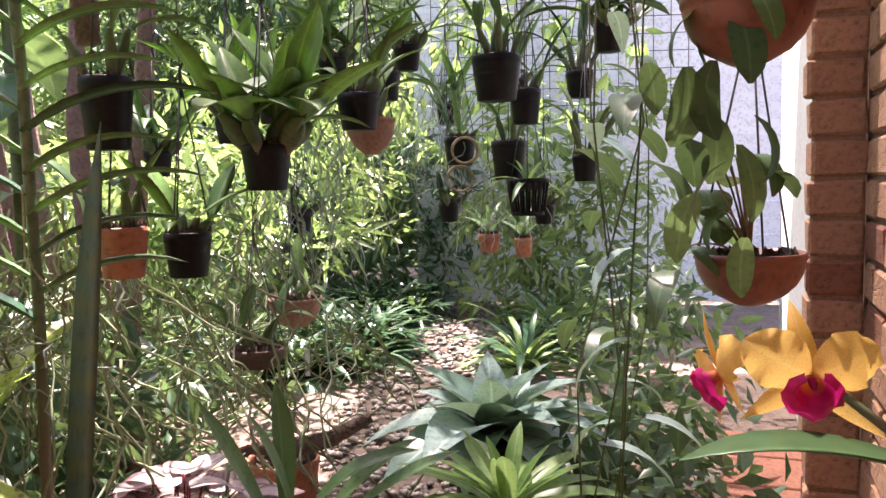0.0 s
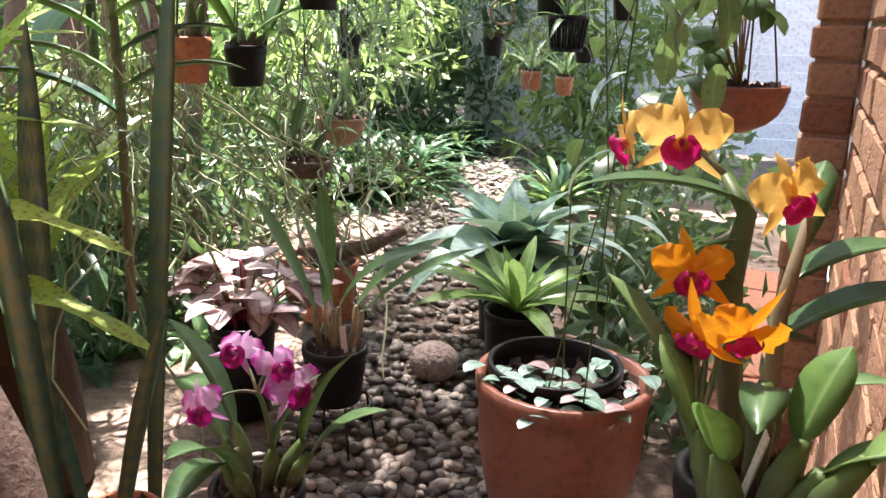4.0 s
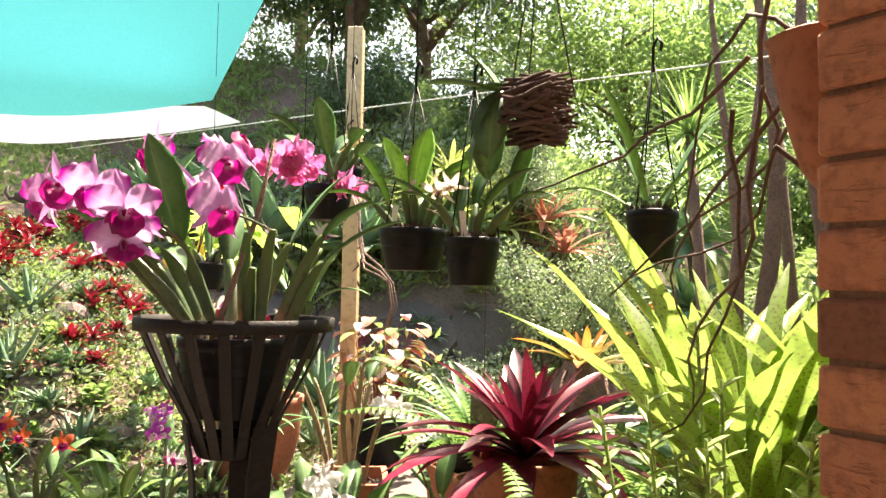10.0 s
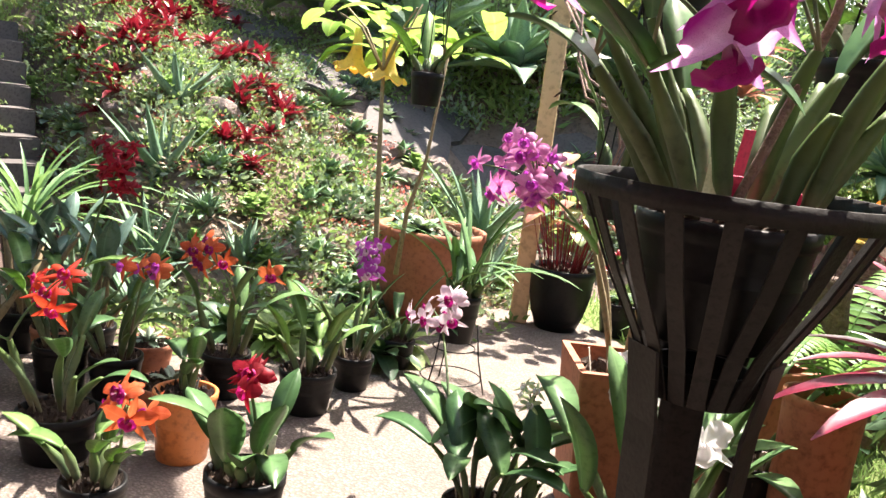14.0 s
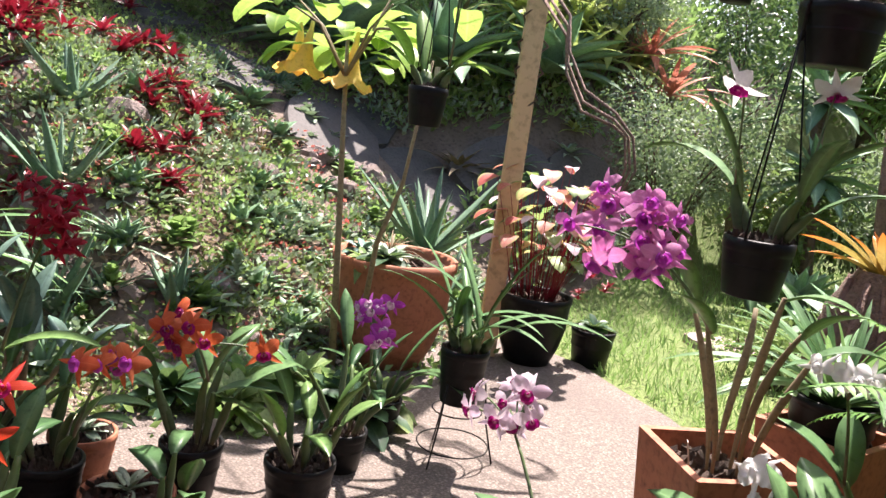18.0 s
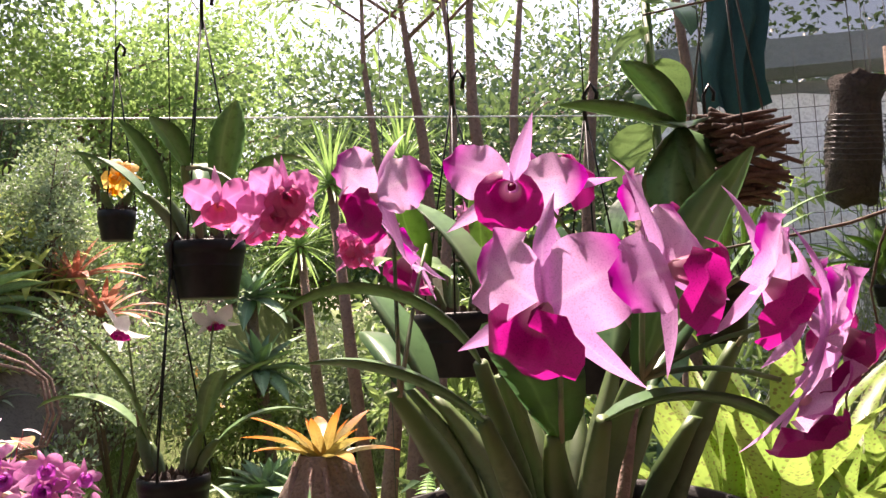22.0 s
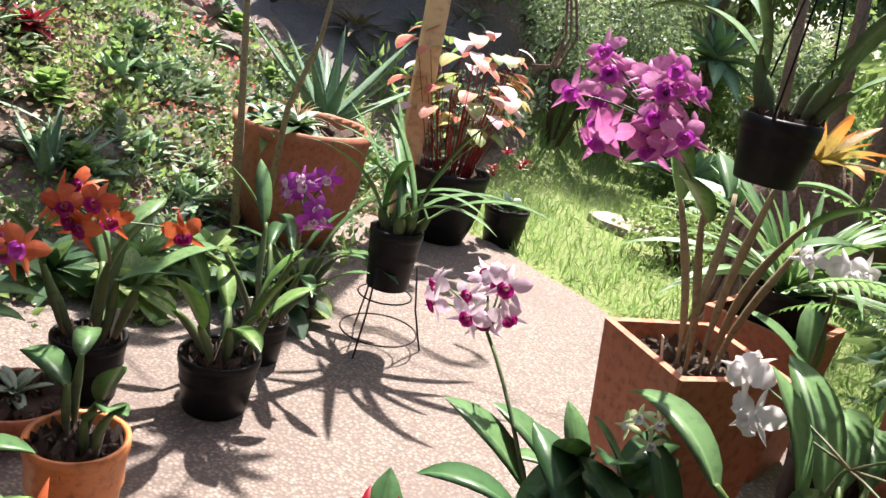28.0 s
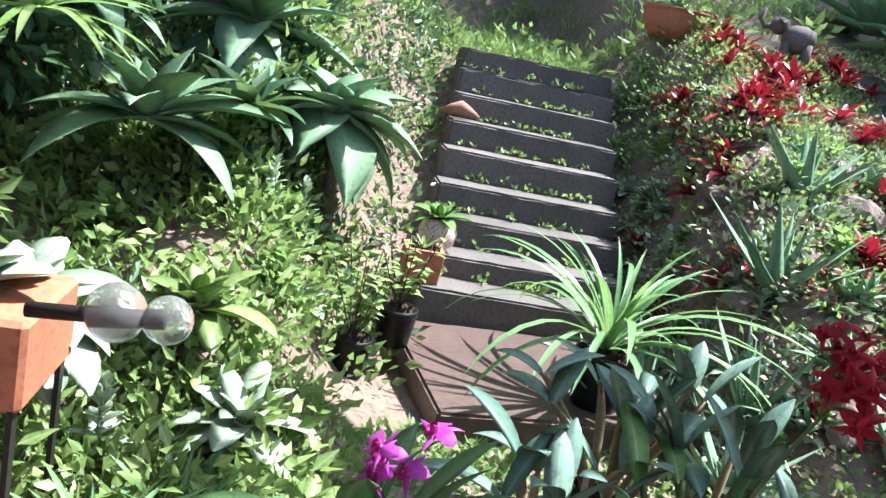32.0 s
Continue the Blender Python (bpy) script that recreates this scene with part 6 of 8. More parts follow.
hang((-0.7, 2.0, 1.0), "small orchid in a hanging rust-brown pot", 0.06, 0.12, seed=12, bulbs=3, leaf=(0.14, 0.03), mat=TERRA)
hang((-0.15, 2.6, 1.3), "orchid on a round coconut fibre pot", 0.075, 0.1, seed=13, mat=COIR, kind="bowl", bulbs=4, leaf=(0.16, 0.05), lmat=ORCHIDB)
hang((-0.475, 3.0, 0.69), "split coconut shell planter with a small orchid", 0.095, 0.1, seed=14, mat=COIR, kind="bowl", bulbs=4, leaf=(0.18, 0.035), bl=0.08)
hang((-0.55, 2.7, 0.62), "slat basket of dark wood with a leafy orchid", 0.09, 0.06, seed=15, mat=STICK, bulbs=4, leaf=(0.18, 0.04))


for i, (x, y, z, L, W, mt, kd) in enumerate([(-0.62, 2.75, 1.35, 0.34, 0.05, ORCHIDB, "paddle"), (-0.3, 2.9, 1.55, 0.3, 0.055, ORCHIDB, "paddle"), (-0.95, 3.0, 1.25, 0.36, 0.035, CYMB, "strap"), (-0.05, 3.1, 1.62, 0.26, 0.03, CYMB, "strap"), (0.1, 4.3, 1.5, 0.3, 0.04, ORCHIDB, "paddle"),
                                     (0.45, 4.1, 1.6, 0.32, 0.03, CYMB, "strap"), (-0.55, 3.6, 1.0, 0.24, 0.03, CYMB, "strap"), (0.62, 2.75, 1.62, 0.24, 0.05, ORCHID, "paddle"), (0.1, 3.9, 1.02, 0.26, 0.03, DARKSTRAP, "strap"), (-0.75, 4.0, 1.5, 0.4, 0.045, ORCHIDB, "strap"), (0.55, 3.9, 1.0, 0.3, 0.03, BRIGHTLEAF, "strap")]):
    hang((x, y, z), "leafy orchid with pale roots in a hanging dark pot", 0.05, 0.09, seed=70 + i, bulbs=7, bl=0.08, br=0.013, leaf=(L, W), lmat=mt, lkind=kd, leafup=60, spread=0.9, lean=26, two=True)


def slat_pot():
    mb = MB()
    for z, r in ((0.0, 0.062), (0.13, 0.08)):
        mb.lathe([(r - 0.006, z), (r + 0.004, z), (r + 0.004, z + 0.016), (r - 0.006, z + 0.016), (r - 0.006, z)], 20)
    mb.lathe([(0.001, 0.002), (0.06, 0.002)], 16)
    return mb.mesh("slatted_pot", BLACK)


ob = thing("hanging_slat_pot", "slotted black pot with pale bark and an orchid, hanging", "hanging pot", T(0.41, 3.3, 1.07), SH)
part("slatted_pot", slat_pot(), ob)
for i in range(18):
    part("slat", cached("potslat", lambda: MB().tube([(0.062, 0, 0.01), (0.08, 0, 0.14)], 0.006, 4).mesh("slat", BLACK)), ob, Rz(20 * i))
part("potting_bark", bark_mesh(), ob, T(0, 0, 0.1) @ S(0.07, 0.07, 0.3))
rosette(ob, 12, 0.22, 0.025, CYMB, "strap", (80, 20), 60, seed=5, at=(0, 0, 0.12))
hanger(ob, 0.08, 1.6, 0.35, 3, WIRE, 0.14)

# hanging bowls with hoya and a red-brown flower
for i, (p, r, seed) in enumerate([((0.62, 1.52, 0.98), 0.095, 21), ((0.50, 1.22, 1.37), 0.09, 22)]):
    ob = thing("hanging_bowl", "terracotta-brown plastic hanging bowl with trailing hoya" if i else "terracotta-brown hanging bowl with round dark hoya leaves", "hanging bowl", T(*p), "hanging bowls")
    put_pot(ob, r, 0.085, BROWNPOT, "bowl")
    hanger(ob, r, 2.5 - p[2], 0.42, 3, WIRE, 0.09)
    rr = random.Random(seed)
    for k in range(16):
        a, d = rr.uniform(1.6, 4.6), rr.uniform(0.03, 0.16)
        z = rr.uniform(0.05, 0.3) if not i else rr.uniform(-0.25, 0.12)
        pt = (d * math.cos(a), d * math.sin(a) * 0.6, z)
        if not i:
            stem(ob, (0, 0, 0.08), pt, 0.0022, CANE, 0.02, "vine")
        part("leaf", leaf_mesh(HOYA if k % 4 else CYMB, 0.1 if not i else 0.12, 0.075 if not i else 0.055, "oval", 10, (-40, -80)[k % 2], fold=0.1, n=6), ob, T(*pt) @ Rz(rr.uniform(0, 360)) @ Rx(rr.uniform(-75, -20) if i else rr.uniform(-30, 45)) @ S(rr.uniform(0.7, 1.1)))
# trailing foliage in front of the door
vine = thing("trailing_vine", "trailing vine with silvery and green leaves in front of the door", "vine", T(0.38, 1.55, 0))
rr = random.Random(31)
for k in range(5):
    x, y = rr.uniform(-0.06, 0.12), rr.uniform(-0.25, 0.4)
    pts = [(x, y, 1.75), (x + rr.uniform(-0.05, 0.05), y, 1.3), (x + rr.uniform(-0.08, 0.08), y, 0.9), (x + rr.uniform(-0.08, 0.08), y, 0.45)]
    part("vine_stem", MB().tube(pts, 0.0018, 5).mesh("vine_stem", BULB), vine)
    for j in range(5):
        s_ = rr.random()
        z = 1.7 - 1.2 * s_
        part("leaf", leaf_mesh((HOYA, SILVERLEAF, HOYA)[j % 3], 0.13, 0.05, ("lance", "oval")[k % 2], 0, (-55, -85)[j % 2], fold=0.15, n=6), vine, T(x + rr.uniform(-0.05, 0.05), y, z) @ Rz(rr.uniform(0, 360)) @ S(rr.uniform(0.6, 1.2)))

# golden cattleyas by the brick wall
gold = orchid((0.36, 0.47, 0.70), "golden cattleya with magenta lips in a black pot", pot=(0.055, 0.1, BLACK), bulbs=3, bl=0.12, br=0.01, leaf=(0.1, 0.034), seed=51, lean=6, leafup=60, fstem=False,
              flowers=[(0.303, 0.575, 1.085, -0.2, -1, 0.0), (0.40, 0.545, 1.04, 0.05, -1, -0.15), (0.262, 0.63, 1.075, -0.9, -0.2, 0.0)], fsize=0.1, fkind="full", tep=P_YEL, lip=L_RED)
goldinv = gold.matrix_basis.inverted()
for pts, rad, mt in (([(0.36, 0.47, 0.79), (0.345, 0.49, 0.9), (0.34, 0.50, 0.97), (0.352, 0.515, 1.03), (0.335, 0.535, 1.06)], [0.010, 0.0125, 0.012, 0.009, 0.005], BULB), ([(0.39, 0.50, 0.79), (0.41, 0.56, 0.92), (0.43, 0.575, 1.02)], [0.009, 0.008, 0.005], CANE),
                     ([(0.335, 0.535, 1.06), (0.32, 0.56, 1.075), (0.305, 0.58, 1.08)], 0.003, BULB), ([(0.43, 0.575, 1.02), (0.415, 0.56, 1.03), (0.402, 0.55, 1.038)], 0.003, BULB)):
    part("cane", MB().tube([goldinv @ Vector(p) for p in pts], rad, 8).mesh("cane", mt), gold)
for p, yaw, L, W, a0, a1, mt in (((0.352, 0.515, 1.04), 82, 0.15, 0.042, 22, -14, ORCHID), ((0.345, 0.505, 1.01), 60, 0.1, 0.036, -20, -60, ORCHIDB), ((0.415, 0.57, 0.95), -70, 0.17, 0.044, 35, -12, ORCHID), ((0.405, 0.55, 0.90), -80, 0.2, 0.048, 40, -10, ORCHID), ((0.42, 0.57, 0.98), -30, 0.13, 0.04, 60, 20, ORCHID)):
    part("leaf", leaf_mesh(mt, L, W, "paddle", a0, a1, fold=0.25, n=9, thick=0.003), gold, goldinv @ T(*p) @ Rz(yaw))
orchid((0.345, 0.38, 0.70), "amber cattleya with dark red lips in a black pot", pot=(0.05, 0.1, BLACK), bulbs=5, bl=0.1, br=0.011, leaf=(0.075, 0.034), seed=52, lean=10,
       flowers=[(0.30, 0.475, 0.985, -0.3, -0.9, 0.2), (0.338, 0.43, 0.95, 0.1, -0.9, -0.1), (0.30, 0.44, 0.945, -0.5, -0.8, -0.2)], fsize=0.086, fkind="full", tep=P_ORG, lip=L_RED, lmat=ORCHIDB)
stool = thing("upturned_terracotta_pot", "upturned terracotta pot used as a plant stand", "pot", T(0.345, 0.41, 0), mesh=pot_mesh(0.14, 0.70, TERRA))
# big brown pot with fittonia, black pot on stand, begonia and others
big = thing("brown_pot", "large glazed red-brown pot planted with silver-veined fittonia", "potted plant", T(0.31, 1.52, 0))
put_pot(big, 0.2, 0.42, BROWNPOT, "belly")
part("inner_pot", pot_mesh(0.155, 0.1, BLACK), big, T(-0.02, 0.02, 0.34), "black plastic inner pot")
rr = random.Random(61)
for k in range(60):
    a, d = rr.uniform(-3.4, 0.6), 0.2 * math.sqrt(rr.random())
    part("leaf", leaf_mesh(SILVERLEAF if k % 5 else BEGONIA, 0.055, 0.036, "oval", 35, -25, fold=0.15, n=5), big, T(d * math.cos(a), d * math.sin(a), 0.38 + rr.uniform(0, 0.06)) @ Rz(rr.uniform(0, 360)) @ S(rr.uniform(0.7, 1.3)))
st = orchid((-0.28, 1.85, 0), "long-leaved orchid in a black pot on a wire stand", pot=(0.09, 0.16, BLACK), z0=0.16, bulbs=0, seed=62)
for x, y, yaw, a0, a1, L, W in ((-0.05, 0.0, 80, 64, 58, 0.34, 0.05), (-0.03, 0.03, 60, 92, 84, 0.34, 0.062), (0.0, -0.02, 95, 84, 62, 0.30, 0.042), (0.01, 0.0, -82, 70, 2, 0.34, 0.052), (0.05, 0.02, -75, 58, 24, 0.30, 0.056), (0.07, -0.02, -95, 48, 22, 0.36, 0.05)):
    part("cane", MB().tube([(x * 0.6, y, 0.28), (x, y, 0.36), (x * 1.1, y, 0.43)], [0.007, 0.009, 0.007], 7).mesh("cane", CANE), st)
    part("leaf", leaf_mesh(ORCHID, L, W, "paddle", a0, a1, fold=0.3, n=10, twist=25 if yaw > 0 else -25), st, T(x * 1.1, y, 0.425) @ Rz(yaw))
mb = MB()
mb.tube([(0.1 * math.cos(TAU * i / 24), 0.1 * math.sin(TAU * i / 24), 0.15) for i in range(25)], 0.004, 5, cap=False)
for i in range(4):
    a = TAU * i / 4 + 0.5
    mb.tube([(0.09 * math.cos(a), 0.09 * math.sin(a), 0.17), (0.12 * math.cos(a), 0.12 * math.sin(a), 0.003)], 0.004, 5)
part("wire_stand", mb.mesh("wire_stand", IRON), st, None, "black wire stand")
ob = thing("begonia", "rex begonia with silver-pink leaves", "begonia", T(-0.6, 2.05, 0.3))
rr = random.Random(63)
for k in range(58):
    a, d = rr.uniform(0, TAU), 0.21 * math.sqrt(rr.random())
    e = (d * math.cos(a), d * math.sin(a), 0.14 - 1.9 * d * d + rr.uniform(-0.03, 0.05))
    part("leaf", leaf_mesh(BEGONIA, 0.12, 0.085, "heart", 20, (-30, -60, 5)[k % 3], fold=(0.2, 0.35)[k % 2], n=6, wave=0.15), ob, T(*e) @ Rz(math.degrees(a) - 90 + rr.uniform(-60, 60)) @ S(rr.uniform(0.7, 1.2)))
    if k % 3 == 0:
        stem(ob, (d * 0.3 * math.cos(a), d * 0.3 * math.sin(a), -0.01), e, 0.0028, REDBROM, 0.02, "leaf_stalk")
bed_plant("strap_plant", "bright green strap-leaved plant", "potted plant", 0.22, 2.1, 22, 0.34, 0.06, ORCHIDB, z=0.36, kind="paddle", el=(80, 25), droop=40, seed=64)
bed_plant("silver_plant", "broad silvery-leaved foliage plant", "foliage plant", 0.22, 2.75, 26, 0.48, 0.2, SILVERLEAF, z=0.36, kind="lance", el=(75, 15), droop=60, seed=65)
for x, y, r, h in ((-0.6, 2.05, 0.1, 0.3), (0.22, 2.1, 0.1, 0.36), (0.2, 2.75, 0.12, 0.36)):
    thing("black_pot", "black plastic pot under a foliage plant", "pot", T(x, y, 0), "black pots", pot_mesh(r, h, BLACK))
orchid((-0.24, 0.98, 0.3), "pink-violet cattleya with two long leaves in a black pot", pot=(0.08, 0.13, BLACK), bulbs=7, bl=0.1, leaf=(0.2, 0.05), seed=66, flowers=[(-0.27, 1.0, 0.66), (-0.2, 0.97, 0.65), (-0.29, 0.88, 0.62), (-0.17, 0.96, 0.62)], fsize=0.1, tep=P_ORCHID, lip=L_ORCHID, leafup=80)
thing("upturned_terracotta_pot", "upturned terracotta pot as a stand", "pot", T(-0.24, 0.98, 0), mesh=pot_mesh(0.1, 0.3, TERRA))
for i, (x, y, r, h) in enumerate([(-0.6, 1.2, 0.09, 0.2), (-0.52, 2.9, 0.13, 0.24), (-0.66, 3.1, 0.1, 0.2)]):
    ob = thing("terracotta_pot", "worn terracotta pot on the gravel", "pot", T(x, y, 0))
    put_pot(ob, r, h, TERRA)
# driftwood limb in the corner
thing("driftwood", "weathered driftwood limb leaning by the pillar", "driftwood", T(0, 0, 0), mesh=MB().tube([(-0.6, 0.69, 0.86), (-0.53, 0.66, 0.82), (-0.46, 0.62, 0.77), (-0.41, 0.59, 0.7), (-0.37, 0.55, 0.61), (-0.35, 0.52, 0.45), (-0.28, 0.5, 0.22), (-0.24, 0.5, 0.0)], [0.012, 0.02, 0.026, 0.03, 0.034, 0.036, 0.042, 0.05], 12).mesh("driftwood", TRUNK))
# snake plants, vanda, strap ferns
sv = thing("snake_plant", "tall banded snake plant with sword leaves", "snake plant", T(-0.72, 1.22, 0))
for i, (x, y, L, lean, yaw) in enumerate([(-0.05, 0.04, 1.18, 3, 10), (0.02, -0.05, 1.05, 5, 190), (0.13, 0.12, 1.35, 5, -15), (0.0, 0.1, 0.9, 9, 80), (-0.1, -0.06, 0.85, 8, 150), (0.1, -0.02, 0.7, 10, 250)]):
    part("leaf", leaf_mesh(SANSEV, 1.0, 0.058, "sword", 88, 84, fold=0.45, n=10, thick=0.006), sv, T(x, y, 0) @ Rz(yaw) @ Rx(-lean) @ S(1, 1, L))
va = thing("vanda", "climbing vanda orchid with two ranks of narrow leaves and aerial roots", "orchid", T(-0.77, 1.70, 0.95))
part("stem", MB().tube([(0, 0, -0.5), (0.01, 0, 0), (0, 0.01, 0.5), (-0.02, 0, 1.1)], 0.012, 7).mesh("stem", BULB), va)
for i in range(26):
    part("leaf", leaf_mesh(CYMB if i % 3 else DARKSTRAP, 0.38, 0.052, "strap", 42, -12, fold=0.5, n=8, thick=0.003), va, T(0, 0, 0.0 + 0.042 * i) @ Rz((-75 if i % 2 else 105) + R.uniform(-12, 12)) @ S(R.uniform(0.8, 1.1)))
part("root_tangle", strands(12, (0.1, 0.1), 0.2, 1.0, 0.004, ROOTS, 5, 0.09), va, None, "pale hanging aerial roots")["kind"] = "stuff"
for i, (x, y, z, n, L) in enumerate([(-1.0, 1.62, 0.5, 18, 0.62), (-1.05, 1.3, 0.35, 16, 0.6), (-1.2, 1.6, 0.55, 22, 0.75), (-1.5, 1.5, 0.5, 24, 0.95), (-1.66, 1.55, 0.5, 22, 0.92), (-1.38, 1.22, 0.5, 16, 0.62)]):
    ob = thing("strap_fern", "strap fern with yellow-green spotted fronds", "fern", T(x, y, 0), "strap ferns")
    rosette(ob, n, L, 0.08, STRAPFERN, "strap", (89, 66), 36, seed=190 + i, at=(0, 0, z), wave=0.25, nseg=12)
    part("root_mass", MB().lathe([(0.001, 0), (0.12, 0.0), (0.1, z * 0.6), (0.07, z), (0.001, z + 0.03)], 12).mesh("root_mass", BARK), ob, None, "brown root mass")
# crimson cordyline, sword fern, sedum
bed_plant("crimson_cordyline", "crimson and black-red broad-leaved cordyline", "foliage plant", -2.02, 1.2, 52, 0.46, 0.062, PINKBROM, z=0.74, kind="paddle", el=(86, 12), droop=45, seed=70)
thing("terracotta_pot", "terracotta pot under the crimson plant", "pot", T(-2.02, 1.2, 0), mesh=pot_mesh(0.15, 0.74, TERRA))


def frond(L, W, mat, n=24, a0=60, a1=-40):
    def make():
        mb = MB()
        y = z = 0.0
        pts = []
        for i in range(n + 1):
            s_ = i / n
            a = radians(a0 + (a1 - a0) * s_)
            pts.append((0, y, z))
            w = W * math.sin(math.pi * (0.08 + 0.9 * s_)) ** 0.8
            if i:
                for sd in (-1, 1):
                    mb.leaf(w, L / n * 0.95, "taper", 8, -30, n=3, fold=0.1, M=T(0, y, z) @ Rx(math.degrees(a)) @ Rz(-80 * sd))
            y += L / n * math.cos(a)
            z += L / n * math.sin(a)
        mb.tube(pts, 0.0025, 4)
        return mb.mesh("frond", mat)
    return cached(("frond", L, W, mat.name, n, a0, a1), make)


for i, (x, y, z, n, L, W) in enumerate([(-1.5, 0.6, 0.45, 9, 0.6, 0.05), (-2.45, 1.55, 0.55, 12, 0.6, 0.06), (-2.2, 2.1, 0.4, 10, 0.6, 0.07)]):
    ob = thing("sword_fern", "sword fern with arching bright green fronds", "fern", T(x, y, 0), "sword ferns")
    for k in range(n):
        part("frond", frond(L, W, FERN, 26, (80, 62, 45)[k % 3], (0, -25, -50)[k % 3]), ob, T(0, 0, z) @ Rz(k * 137.5) @ S(R.uniform(0.8, 1.1)))
    part("pot", pot_mesh(0.11, z, TERRA), ob)
ob = thing("tree_fern_frond", "large bright fern frond hanging over the path", "fern", T(0.1, 2.9, 2.12))
for k, yaw in enumerate((-110, -60, 170)):
    part("frond", frond(0.75, 0.2, FERN, 16, 5, -50), ob, Rz(yaw) @ S(1 - 0.1 * k))
# trailing sedum by the pillar
ob = thing("trailing_sedum", "trailing sedum with fat pale-green leaves", "succulent", T(-1.32, 0.95, 0))
rr = random.Random(71)
for k in range(22):
    x, y = rr.uniform(-0.2, 0.2), rr.uniform(-0.15, 0.15)
    h_ = rr.uniform(0.6, 1.15)
    mb = MB().tube([(x, y, 0.0), (x * 1.1, y * 1.1, h_ * 0.6), (x * 1.4, y * 1.4 - 0.03, h_)], 0.004, 5)
    for j in range(40):
        s_ = 0.25 + 0.75 * j / 40
        mb.leaf(0.058, 0.02, "oval", 35, 20, n=4, thick=0.006, M=T(x * (1 + 0.4 * s_), y * (1 + 0.4 * s_) - 0.03 * s_, h_ * s_) @ Rz(j * 137.5))
    part("stem", mb.mesh("stem", SEDUM), ob)
# gravel of the path
rr = random.Random(81)


def pebble(i):
    bm = bmesh.new()
    bmesh.ops.create_icosphere(bm, subdivisions=1, radius=1.0)
    for v in bm.verts:
        v.co *= 1 + 0.3 * noise.noise(v.co * 1.2 + Vector((i, 2 * i, 1)))
        v.co.z *= 0.55
    me = bpy.data.meshes.new("pebble")
    bm.to_mesh(me)
    bm.free()
    me.materials.append(PEBBLE)
    me.polygons.foreach_set("use_smooth", [True] * len(me.polygons))
    return me


def path_x(y):
    return -0.12 + 0.012 * (y - 1) ** 2 + 0.06 * math.sin(y)


gravel = thing("gravel_path", "path of rounded brown and grey river pebbles", "gravel path", T(0, 0, 0), kind="structure",
               mesh=MB().add([(path_x(0.8 + 0.4 * j) + w, 0.8 + 0.4 * j, height(0, 0.8 + 0.4 * j) + 0.012) for j in range(18) for w in (-0.42, 0.45)],
                             [(2 * j, 2 * j + 1, 2 * j + 3, 2 * j + 2) for j in range(17)]).mesh("gravel_bed", SOIL))
pm = [pebble(i) for i in range(6)]
for i in range(260):
    y = rr.uniform(1.25, 2.5)
    s_ = rr.uniform(0.012, 0.034)
    part("pebble", pm[i % 6], gravel, T(path_x(y) + rr.uniform(-0.4, 0.42), y, 0.016) @ Rz(rr.uniform(0, 360)) @ Rx(rr.uniform(-15, 15)) @ S(s_ * 1.2, s_ * 0.85, s_))
far = MB()
base = [(v.co.copy()) for v in pm[0].vertices]
bf = [tuple(p.vertices) for p in pm[0].polygons]
for i in range(2600):
    y = 1.0 + 7 * rr.random() ** 1.4
    s_ = rr.uniform(0.012, 0.035)
    m = T(path_x(y) + rr.uniform(-0.45, 0.47), y, height(0, y) + 0.024) @ Rz(rr.uniform(0, 360)) @ Rx(rr.uniform(-20, 20)) @ S(s_ * 1.2, s_ * 0.8, s_)
    far.add(base, bf, M=m)
ob = part("loose_pebbles", far.mesh("loose_pebbles", foliage("loose pebble", (0.09, 0.08, 0.075), (0.38, 0.32, 0.27), 0.6, 0, 0)), gravel)
ob["kind"] = "stuff"
# dark strap beds on both sides of the path
rr = random.Random(91)
bed = {True: MB(), False: MB()}
for i in range(70):
    y = rr.uniform(4.9, 8.2)
    side = -1 if i % 6 else 1
    x = path_x(y) + side * rr.uniform(0.5, 1.4 if side < 0 else 0.8)
    if i < 26:
        bed_plant("strap_leaved_lily", "dark green strap-leaved lily clump beside the gravel", "lily", x, y, 18, rr.uniform(0.6, 0.85), 0.06, DARKSTRAP, kind="strap", el=(84, 30), droop=95, seed=200 + i, group="strap-leaved lilies", steps=3)
    else:
        for k in range(24):
            a0 = rr.uniform(30, 85)
            bed[i % 6 > 0].leaf(rr.uniform(0.4, 0.65), 0.05, "strap", a0, a0 - 80, n=6, M=T(x, y, height(x, y)) @ Rz(k * 137.5))
tagged(new("lily_bed", bed[True].mesh("lily_bed", DARKSTRAP)), "bed of dark strap-leaved lilies along the gravel", "lilies", kind="stuff")
tagged(new("lily_bed", bed[False].mesh("lily_bed", BRIGHTLEAF)), "bright strap leaves among the lilies", "lilies", kind="stuff")
for i in range(14):
    x, y = rr.uniform(-1.7, -0.75), rr.uniform(1.6, 3.2)
    bed_plant("strap_leaved_lily", "green strap-leaved clump in the shade bed", "lily", x, y, 16, rr.uniform(0.3, 0.45), 0.055, DARKSTRAP if i % 3 else CYMB, kind="lance", el=(70, 0), droop=80, seed=260 + i, group="strap-leaved lilies", steps=3)
